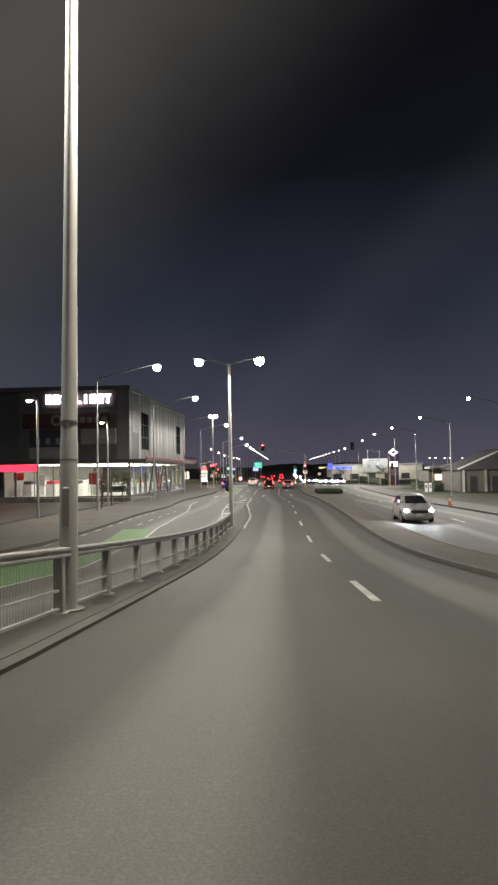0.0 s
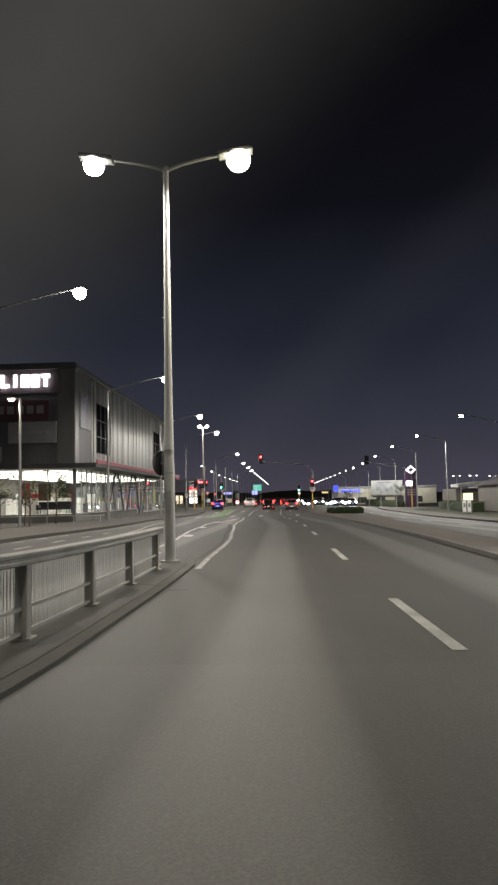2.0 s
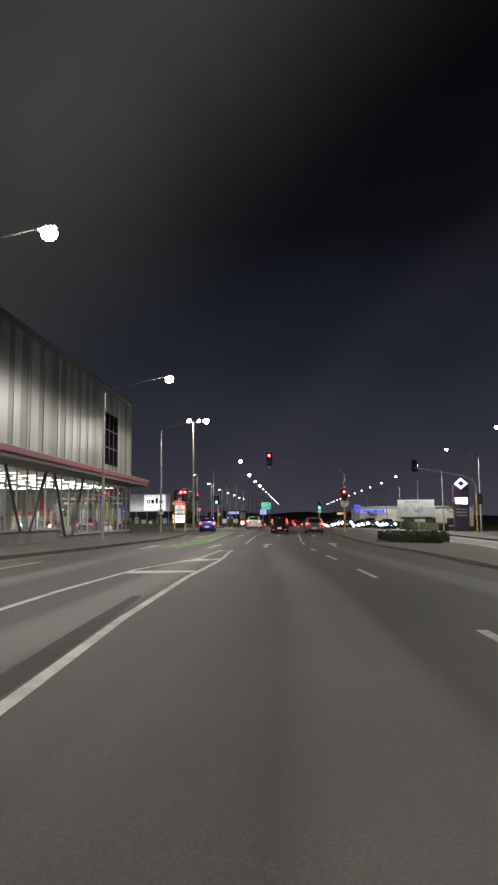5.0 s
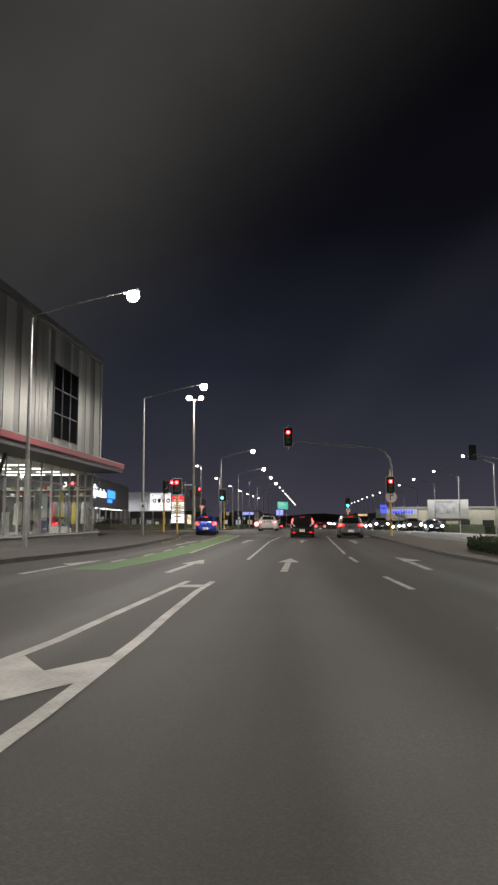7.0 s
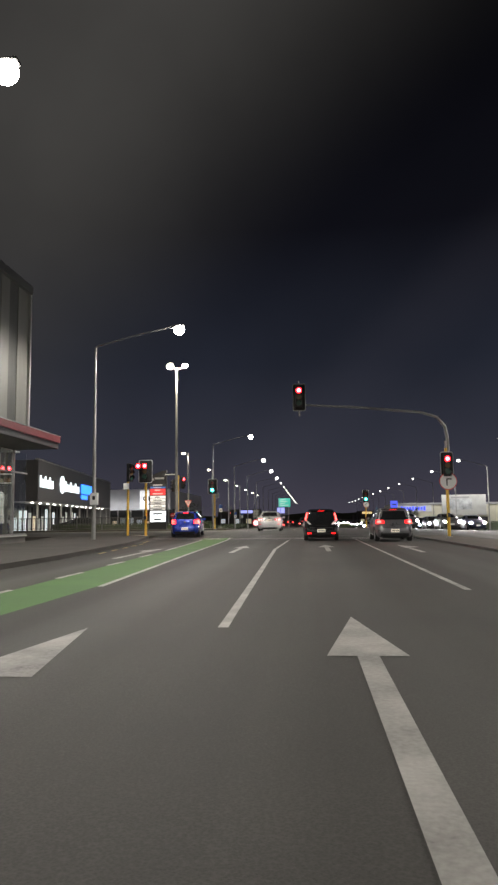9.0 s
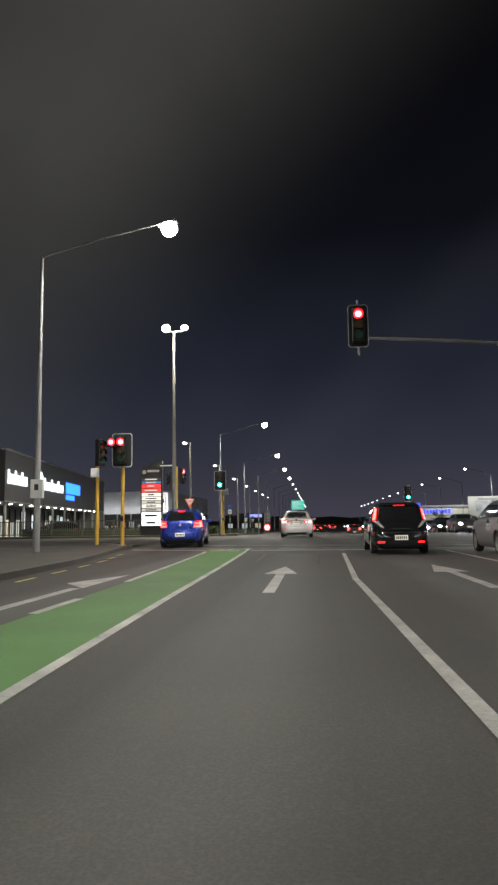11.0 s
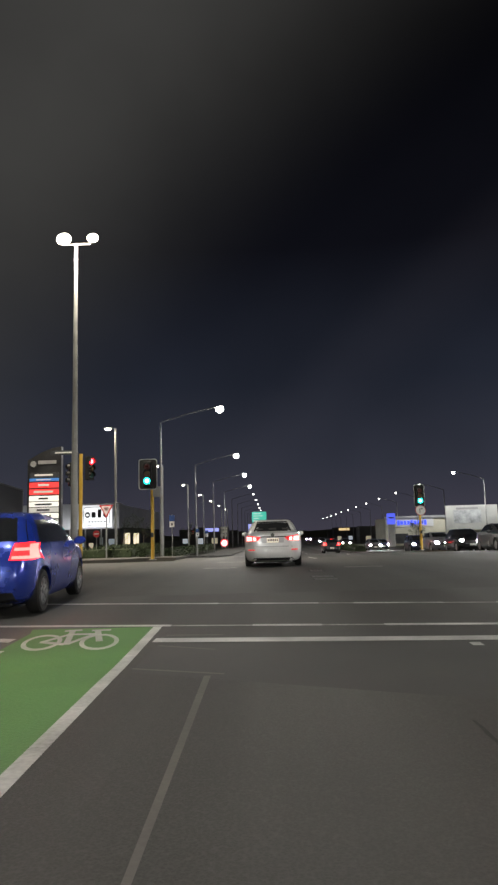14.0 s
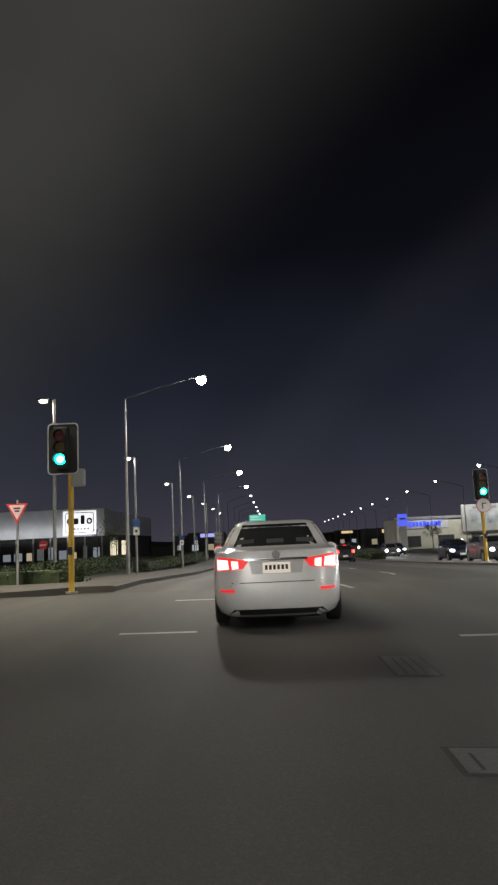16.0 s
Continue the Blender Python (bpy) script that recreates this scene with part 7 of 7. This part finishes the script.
def body_mesh(spec):
    """The painted body, once for each kind of car, with open wheel wells cut into its flanks."""
    if spec["key"] not in BODIES:
        ob = part("body", Shell(spec["rows"], spec["power"]).mesh(72), spec["paint"])
        W, r = spec["width"], spec["wheel"]
        bm = bmesh.new()
        for yy in spec["axles"]:
            for s in (-1, 1):
                disc(bm, (s * (W / 2 - 0.10), yy, r + 0.015), r * 1.14, 0.42, "x", 32)
        cutter = part("wheel_wells", bm, spec["paint"])
        mod = ob.modifiers.new("wells", "BOOLEAN")
        mod.operation, mod.solver, mod.object = "DIFFERENCE", "EXACT", cutter
        me = bpy.data.meshes.new_from_object(ob.evaluated_get(bpy.context.evaluated_depsgraph_get()))
        me.materials.clear()
        me.materials.append(spec["paint"])
        for p in me.polygons:
            p.use_smooth, p.material_index = True, 0
        me.set_sharp_from_angle(angle=radians(34))
        for o in (cutter, ob):
            bpy.data.objects.remove(o)
        BODIES[spec["key"]] = me
    me = BODIES[spec["key"]].copy()
    me.materials[0] = spec["paint"]
    return me


def car(spec, x, y, rz, label, category, group=""):
    """A car with its rear bumper at y, heading along +y before the turn."""
    z = gz(x, y) + 0.012
    slope = math.degrees(math.atan2(gz(x, y + 3.4) - gz(x, y + 0.9), 2.5)) if abs(rz) < 45 else math.degrees(math.atan2(gz(x, y - 3.4) - gz(x, y - 0.9), 2.5))
    t = new(spec["name"])
    t.matrix_basis = pose(x, y, z, 0, 0, rz) @ pose(0, 0, 0, slope, 0, 0)
    tagged(t, label, category, group)
    paint = spec["paint"]
    sh = Shell(spec["rows"], spec["power"])
    body = new("body", body_mesh(spec))
    body.parent = t
    L, W, r = spec["length"], spec["width"], spec["wheel"]
    for yy in (spec["axles"]):
        for s in (-1, 1):
            # the dark liner of the well: a half pipe with a back wall
            bm = bmesh.new()
            rings = [[bm.verts.new((s * px, yy + r * 1.125 * math.cos(math.pi * (k / 16 * 1.2 - 0.1)), r + 0.015 + r * 1.125 * math.sin(math.pi * (k / 16 * 1.2 - 0.1)))) for k in range(17)] for px in (W / 2 - 0.055, W / 2 - 0.30)]
            for k in range(16):
                bm.faces.new((rings[0][k], rings[0][k + 1], rings[1][k + 1], rings[1][k]))
            bm.faces.new(rings[1])
            part("wheel_arch", bm, BLACK, body, "dark wheel arch")
            wheel(t, s * (W / 2 - 0.128), yy, r, 0.20, spec.get("rim", ALLOY))
    for side, quad, nm in spec["glass"]:
        part(nm, sh.patch(side, quad, 0.006, 10), spec.get("glass_mat", CAR_GLASS_DARK), t, "dark tinted glass", True)
    for side, quad, nm, mt, off in spec["trim"]:
        part(nm, sh.patch(side, quad, off, 8, 0.04), mt or paint, t, "", True)
    for s in (-1, 1):
        yy, zz = spec["mirror"]
        bm = bmesh.new()
        rows = ((0.0, 0.075, 0.055), (0.035, 0.105, 0.072), (0.075, 0.095, 0.066), (0.105, 0.06, 0.045))
        rings = [[bm.verts.new((s * (W / 2 + 0.06) + hx * math.cos(2 * math.pi * k / 14), yy + dy, zz + hz * math.sin(2 * math.pi * k / 14))) for k in range(14)] for dy, hx, hz in rows]
        for ra, rb in zip(rings, rings[1:]):
            for k in range(14):
                bm.faces.new((ra[k], ra[(k + 1) % 14], rb[(k + 1) % 14], rb[k]))
        bm.faces.new(rings[0])
        bm.faces.new(rings[-1])
        box(bm, s * (W / 2 - 0.05), yy + 0.04, zz - 0.04, 0.12, 0.05, 0.035, 0.01)
        part("mirror", bm, paint, t, "door mirror", True)
        bm = bmesh.new()
        yh = spec["axles"][0] + 0.62
        for yd in (yh, yh + 0.95):
            p = sh.point("left" if s < 0 else "right", yd, 0.80)
            box(bm, p.x, yd, 0.80, 0.035, 0.17, 0.028, 0.008)
        part("door_handles", bm, paint, t)
    bm = bmesh.new()
    box(bm, 0, L / 2, 0.20, W * 0.62, L * 0.9, 0.12, 0.03)
    part("underbody", bm, BLACK, t)
    return t


CAR_GLASS_DARK = surface("dark_car_glass", (0.008, 0.009, 0.010), (0.016, 0.017, 0.019), 1.5, 20, 0.06, bump=0.0, coat=0.4)
LAMP_RED = surface("red_lamp_plastic", (0.20, 0.012, 0.012), (0.34, 0.03, 0.028), 5, 40, 0.15, bump=0.0, coat=0.6)


def plate_marks(t, sh, x, z):
    """A white number plate, given a glow of its own, with plain dark bars."""
    p = part("number_plate", sh.patch("rear", [(x - 0.182, z - 0.068), (x + 0.182, z - 0.068), (x + 0.182, z + 0.068), (x - 0.182, z + 0.068)], 0.022, 2, 0.015), PLATE_GLOW, t, "white number plate")
    bm = bmesh.new()
    yy = sh.point("rear", x, z, 0.026).y
    for k in range(6):
        box(bm, x - 0.135 + 0.054 * k, yy, z, 0.034, 0.004, 0.075)
    part("lettering", bm, DARK_BAR, p)


# the plate gives off a little light in place of light falling on it
PLATE_GLOW = glow("plate_glow", (0.92, 0.82, 0.68), 0.30)


def tails(t, sh, left_quad, core_quad, mt, core):
    """A pair of tail lamps, mirrored, each with its bright core."""
    for s in (-1, 1):
        q = [(s * a, z) for a, z in left_quad]
        lamp = part("tail_lamp", sh.patch("rear", q, 0.014, 6, 0.04), mt, t, "red tail lamp")
        for c in core_quad:
            part("lamp_core", sh.patch("rear", [(s * a, z) for a, z in c], 0.02, 4, 0.02), core, lamp, "brightly lit lamp core")


def third_brake(t, sh, z, w):
    part("high_brake_lamp", sh.patch("rear", [(-w, z - 0.016), (w, z - 0.016), (w, z + 0.016), (-w, z + 0.016)], 0.016, 4, 0.02), TAIL, t, "lit high brake lamp")


SEDAN = [(0.17, 0.16, 4.62, 0.78), (0.22, 0.07, 4.74, 0.85), (0.32, 0.015, 4.80, 0.893), (0.45, 0.0, 4.82, 0.908), (0.58, 0.015, 4.81, 0.912), (0.70, 0.05, 4.74, 0.910), (0.80, 0.075, 4.55, 0.905), (0.90, 0.10, 4.25, 0.897), (0.97, 0.12, 3.95, 0.885), (1.02, 0.15, 3.70, 0.865),
         (1.045, 0.30, 3.50, 0.835), (1.06, 0.55, 3.42, 0.80), (1.12, 0.74, 3.28, 0.775), (1.20, 0.90, 3.08, 0.745), (1.28, 1.08, 2.86, 0.71), (1.36, 1.30, 2.60, 0.665), (1.42, 1.52, 2.36, 0.615), (1.45, 1.68, 2.20, 0.56), (1.468, 1.82, 2.05, 0.45)]
SILVER = car_paint("silver_white_paint", (0.66, 0.66, 0.65), (0.78, 0.78, 0.77), 0.9, 0.1, 0.32)
# darker copy of the silver: recess shade round the plate put into colour
SILVER_SHADE = car_paint("silver_shade_paint", (0.40, 0.40, 0.395), (0.52, 0.52, 0.515), 0.6, 0.1, 0.4)
SALOON_RED = glow("saloon_lamp_red", (0.62, 0.020, 0.022), 0.8)
sedan_spec = dict(name="sedan_car", rows=SEDAN, length=4.82, width=1.82, paint=SILVER, wheel=0.325, axles=(1.02, 3.80), mirror=(3.05, 1.02), power=5.2, key="sedan",
                  glass=[("rear", [(-0.73, 1.085), (0.73, 1.085), (0.58, 1.405), (-0.58, 1.405)], "rear_window"), ("front", [(-0.72, 1.08), (0.72, 1.08), (0.58, 1.40), (-0.58, 1.40)], "windscreen"),
                         ("left", [(1.15, 1.09), (3.05, 1.09), (2.42, 1.40), (1.55, 1.40)], "side_window"), ("right", [(1.15, 1.09), (3.05, 1.09), (2.42, 1.40), (1.55, 1.40)], "side_window")],
                  trim=[("rear", [(-0.66, 0.20), (0.66, 0.20), (0.58, 0.275), (-0.58, 0.275)], "lower_bumper", BLACK, 0.008), ("rear", [(-0.42, 0.895), (0.42, 0.895), (0.40, 0.925), (-0.40, 0.925)], "boot_trim", CHROME, 0.020),
                        ("rear", [(-0.33, 0.725), (0.33, 0.725), (0.36, 0.89), (-0.36, 0.89)], "plate_recess", SILVER_SHADE, 0.004), ("rear", [(-0.60, 0.612), (0.60, 0.612), (0.60, 0.622), (-0.60, 0.622)], "boot_gap", BLACK, 0.004),
                        ("rear", [(-0.80, 0.575), (0.80, 0.575), (0.78, 0.60), (-0.78, 0.60)], "bumper_edge", SILVER, 0.022)])
cam_sedan = car(sedan_spec, -1.2, 15.0, 0, "silver-white saloon car with lit tail lamps, in the middle lane", "car", "cars at the crossroads")
shs = Shell(SEDAN, 5.2)
tails(cam_sedan, shs, [(0.875, 0.765), (0.44, 0.80), (0.36, 0.905), (0.87, 0.975)], [[(0.80, 0.785), (0.63, 0.80), (0.65, 0.915), (0.80, 0.925)], [(0.59, 0.795), (0.50, 0.805), (0.51, 0.895), (0.60, 0.905)]], SALOON_RED, SALOON_CORE)
for s in (-1, 1):
    part("reflector", shs.patch("rear", [(s * 0.76, 0.50), (s * 0.56, 0.50), (s * 0.56, 0.535), (s * 0.76, 0.535)], 0.016, 3, 0.02), REFLECTOR_GLOW, cam_sedan, "low red reflector, made to glow")
plate_marks(cam_sedan, shs, 0, 0.80)
bm = bmesh.new()
disc(bm, (0, shs.point("rear", 0, 0.965).y - 0.015, 0.965), 0.055, 0.02, "y", 16)
part("badge", bm, CHROME, cam_sedan)
# rear seat backs and headrests behind the window, lit from the road ahead
for x in (-0.42, 0.0, 0.42):
    part("headrest", block(0.24, 0.012, 0.10, x, shs.point("rear", x, 1.13).y - 0.012, 1.13, 0.004), surface("seat_cloth_grey", (0.05, 0.047, 0.045), (0.09, 0.085, 0.08), 3, 30, 0.7, bump=0.1), cam_sedan)
bm = bmesh.new()
tube(bm, [(0.52, 0.0, 0.215), (0.52, 0.35, 0.215)], 0.03, 10)
part("exhaust", bm, CHROME, cam_sedan)

MPV = [(0.18, 0.15, 3.98, 0.74), (0.24, 0.05, 4.06, 0.80), (0.35, 0.01, 4.10, 0.835), (0.5, 0.0, 4.11, 0.847), (0.645, 0.03, 4.09, 0.85), (0.762, 0.08, 4.00, 0.848), (0.852, 0.12, 3.86, 0.842), (0.924, 0.15, 3.66, 0.83), (0.978, 0.18, 3.48, 0.81), (1.05, 0.22, 3.28, 0.79), (1.158, 0.27, 3.04, 0.755), (1.275, 0.33, 2.76, 0.705), (1.374, 0.40, 2.50, 0.655), (1.446, 0.50, 2.24, 0.60), (1.482, 0.65, 2.05, 0.54), (1.5, 0.9, 1.85, 0.42)]
BLACKP = car_paint("black_paint", (0.006, 0.006, 0.007), (0.014, 0.014, 0.016), 1.0, 0.1, 0.12)
mpv_spec = dict(name="hatchback_car", rows=MPV, length=4.1, width=1.695, paint=BLACKP, wheel=0.31, axles=(0.78, 3.32), mirror=(2.95, 1.005), power=6.0, key="mpv",
                glass=[("rear", [(-0.62, 0.96), (0.62, 0.96), (0.57, 1.347), (-0.57, 1.347)], "rear_window"), ("front", [(-0.70, 1.014), (0.70, 1.014), (0.58, 1.41), (-0.58, 1.41)], "windscreen"),
                       ("left", [(0.62, 1.005), (3.0, 0.978), (2.3, 1.374), (0.72, 1.356)], "side_window"), ("right", [(0.62, 1.005), (3.0, 0.978), (2.3, 1.374), (0.72, 1.356)], "side_window")],
                trim=[("rear", [(-0.62, 0.2), (0.62, 0.2), (0.60, 0.36), (-0.60, 0.36)], "lower_bumper", BLACK, 0.012), ("rear", [(-0.70, 0.618), (0.70, 0.618), (0.70, 0.63), (-0.70, 0.63)], "bumper_gap", BLACK, 0.004),
                      ("rear", [(-0.26, 0.722), (0.26, 0.722), (0.26, 0.74), (-0.26, 0.74)], "hatch_trim", CHROME, 0.014), ("left", [(0.60, 0.96), (3.02, 0.938), (3.02, 0.951), (0.60, 0.973)], "belt_strip", CHROME, 0.012), ("right", [(0.60, 0.96), (3.02, 0.938), (3.02, 0.951), (0.60, 0.973)], "belt_strip", CHROME, 0.012), ("rear", [(-0.55, 1.41), (0.55, 1.41), (0.52, 1.45), (-0.52, 1.45)], "roof_spoiler", BLACKP, 0.06)])
shm = Shell(MPV, 6.0)


CLEAR_LENS = surface("clear_lamp_lens", (0.40, 0.36, 0.35), (0.58, 0.54, 0.53), 6, 60, 0.15, bump=0.1, coat=0.8)


def mpv(x, y, label, paint=None, low=False):
    sp = dict(mpv_spec)
    if paint:
        sp["paint"] = paint
    t = car(sp, x, y, 0, label, "car", "cars at the crossroads")
    if low:
        tails(t, shm, [(0.80, 0.78), (0.44, 0.807), (0.46, 0.933), (0.78, 0.96)], [[(0.76, 0.816), (0.58, 0.825), (0.58, 0.915), (0.74, 0.924)]], TAIL, BRAKE_CORE)
    for s in () if low else (-1, 1):
        lamp = part("tail_lamp", shm.patch("rear", [(s * 0.795, 0.978), (s * 0.62, 0.96), (s * 0.575, 1.338), (s * 0.69, 1.347)], 0.016, 8, 0.03), LAMP_RED, t, "tall red tail lamp", True)
        part("lamp_core", shm.patch("rear", [(s * 0.765, 0.987), (s * 0.70, 0.987), (s * 0.635, 1.311), (s * 0.675, 1.32)], 0.022, 6, 0.02), BRAKE_CORE, lamp, "lit curved light strip")
        part("clear_lens", shm.patch("rear", [(s * 0.56, 0.78), (s * 0.47, 0.753), (s * 0.63, 0.951), (s * 0.77, 0.964)], 0.016, 6, 0.03), CLEAR_LENS, t, "clear lower lamp lens", True)
        # no lamp: the reflector borrows the tail lamp's glow
        part("reflector", shm.patch("rear", [(s * 0.66, 0.33), (s * 0.47, 0.33), (s * 0.47, 0.375), (s * 0.66, 0.375)], 0.016, 3, 0.02), TAIL, t, "low red reflector, made to glow")
    plate_marks(t, shm, 0, 0.48)
    third_brake(t, shm, 1.415, 0.16)
    return t


mpv(2.25, -2.6, "glossy black compact people carrier with tall lit tail lamps")

HATCH = [(0.18, 0.16, 3.84, 0.72), (0.25, 0.05, 3.93, 0.79), (0.36, 0.01, 3.97, 0.828), (0.50, 0.0, 3.98, 0.84), (0.64, 0.03, 3.96, 0.842), (0.76, 0.07, 3.88, 0.838), (0.86, 0.11, 3.70, 0.83), (0.93, 0.14, 3.48, 0.815), (0.99, 0.18, 3.28, 0.79), (1.06, 0.25, 3.08, 0.765), (1.16, 0.34, 2.86, 0.725), (1.27, 0.46, 2.60, 0.675), (1.36, 0.58, 2.36, 0.62), (1.41, 0.68, 2.15, 0.57), (1.44, 0.85, 1.95, 0.48), (1.452, 1.1, 1.8, 0.36)]
BLUE = car_paint("blue_paint", (0.012, 0.035, 0.30), (0.022, 0.055, 0.42), 0.9, 0.35, 0.28)
hatch_spec = dict(name="hatchback_car", rows=HATCH, length=3.98, width=1.685, paint=BLUE, wheel=0.305, axles=(0.74, 3.2), mirror=(2.75, 0.98), power=5.4, key="hatch",
                  glass=[("rear", [(-0.68, 1.03), (0.68, 1.03), (0.56, 1.365), (-0.56, 1.365)], "rear_window"), ("front", [(-0.68, 1.0), (0.68, 1.0), (0.55, 1.36), (-0.55, 1.36)], "windscreen"),
                         ("left", [(0.66, 1.0), (2.8, 0.98), (2.2, 1.34), (0.85, 1.33)], "side_window"), ("right", [(0.66, 1.0), (2.8, 0.98), (2.2, 1.34), (0.85, 1.33)], "side_window")],
                  trim=[("rear", [(-0.60, 0.20), (0.60, 0.20), (0.56, 0.34), (-0.56, 0.34)], "lower_bumper", BLACK, 0.012), ("rear", [(-0.70, 0.63), (0.70, 0.63), (0.70, 0.64), (-0.70, 0.64)], "hatch_gap", BLACK, 0.004), ("rear", [(-0.78, 0.37), (0.78, 0.37), (0.76, 0.40), (-0.76, 0.40)], "bumper_edge", None, 0.02)])
shh = Shell(HATCH, 5.4)


def hatch(x, y, label, paint, braking, rz=0):
    sp = dict(hatch_spec)
    sp["paint"] = paint
    t = car(sp, x, y, rz, label, "car", "cars at the crossroads")
    tails(t, shh, [(0.82, 0.765), (0.50, 0.775), (0.54, 1.00), (0.765, 1.02)], [[(0.805, 0.785), (0.735, 0.785), (0.71, 0.985), (0.765, 0.995)], [(0.73, 0.785), (0.53, 0.79), (0.535, 0.83), (0.73, 0.825)], [(0.72, 0.90), (0.55, 0.90), (0.555, 0.94), (0.715, 0.94)]] if braking else [[(0.77, 0.75), (0.58, 0.76), (0.58, 0.86), (0.76, 0.875)]], TAIL if braking else LAMP_RED, BRAKE_CORE if braking else TAIL_CORE)
    plate_marks(t, shh, 0, 0.50)
    bm = bmesh.new()
    disc(bm, (0, shh.point("rear", 0, 0.86).y - 0.015, 0.86), 0.05, 0.02, "y", 16)
    part("badge", bm, CHROME, t)
    if braking:
        third_brake(t, shh, 1.375, 0.13)
    return t


hatch(-5.3, 3.2, "metallic blue small hatchback with its brake lamps lit", BLUE, True, 4)
GREYP = car_paint("grey_paint", (0.13, 0.13, 0.14), (0.19, 0.19, 0.20), 0.9, 0.4, 0.3)
mpv(5.45, -4.4, "grey sport utility car waiting at the limit line, brake lamps lit", GREYP, True)


def oncoming(x, y, label, paint, rows, spec, group, lit=True):
    """A car that faces the camera, head lamps lit."""
    sp = dict(spec)
    sp["paint"] = paint
    t = car(sp, x, y, 180, label, "car", group)
    sh = Shell(rows, spec["power"])
    for s in (-1, 1):
        lamp = part("head_lamp", sh.patch("front", [(s * 0.78, 0.60), (s * 0.48, 0.60), (s * 0.48, 0.73), (s * 0.74, 0.76)], 0.012, 5, 0.04), CAR_GLASS_DARK, t, "clear head lamp cover")
        part("lamp_core", sh.patch("front", [(s * 0.70, 0.62), (s * 0.54, 0.62), (s * 0.54, 0.72), (s * 0.70, 0.72)], 0.022, 3, 0.02), HEAD, lamp, "brightly lit head lamp")
    part("grille", sh.patch("front", [(-0.4, 0.52), (0.4, 0.52), (0.42, 0.68), (-0.42, 0.68)], 0.012, 4, 0.03), BLACK, t, "black grille")
    part("number_plate", sh.patch("front", [(-0.18, 0.38), (0.18, 0.38), (0.18, 0.5), (-0.18, 0.5)], 0.02, 2, 0.015), PLATE, t)
    return t


PALEP = car_paint("pale_silver_paint", (0.42, 0.43, 0.45), (0.55, 0.56, 0.58), 0.9, 0.4, 0.3)
oncoming(11.4, -78.0, "pale silver hatchback coming the other way with head lamps on", PALEP, HATCH, hatch_spec, "oncoming cars")
DARKP = car_paint("dark_grey_paint", (0.035, 0.036, 0.040), (0.06, 0.061, 0.066), 0.9, 0.3, 0.3)
NAVYP = car_paint("navy_paint", (0.010, 0.014, 0.035), (0.02, 0.026, 0.06), 0.9, 0.3, 0.3)
PL = [DARKP, BLACKP, GREYP, NAVYP, DARKP]
n = 0
for lane_x, y0 in ((10.9, 33.0), (14.3, 31.5), (17.0, 33.5)):
    for k in range(4):
        oncoming(lane_x, y0 + 7.2 * k, "car waiting in the oncoming queue with head lamps on", PL[n % 5], HATCH if n % 2 else SEDAN, hatch_spec if n % 2 else sedan_spec, "oncoming queue")
        n += 1
for lane_x, y in ((11.5, 84.0), (14.6, 97.0), (11.5, 118.0), (14.8, 150.0), (11.5, 176.0), (14.6, 205.0), (11.4, 240.0)):
    oncoming(lane_x, y, "distant oncoming car with bright head lamps", PL[n % 5], HATCH, hatch_spec, "oncoming cars")
    n += 1
for lane_x, y in ((4.6, 62.0), (-3.4, 88.0), (0.4, 120.0), (4.3, 150.0), (-3.6, 172.0), (0.4, 210.0), (4.4, 235.0)):
    hatch(lane_x, y, "distant car driving away with its tail lamps lit", PL[n % 5], True)
    n += 1

pk = car(hatch_spec | {"paint": BLACKP}, -21.0, 37.0, 97.0, "black hatchback parked before the dark shop fronts", "car", "parked cars")
tails(pk, shh, [(0.825, 0.70), (0.50, 0.72), (0.50, 0.92), (0.80, 0.935)], [], LAMP_RED, TAIL_CORE)
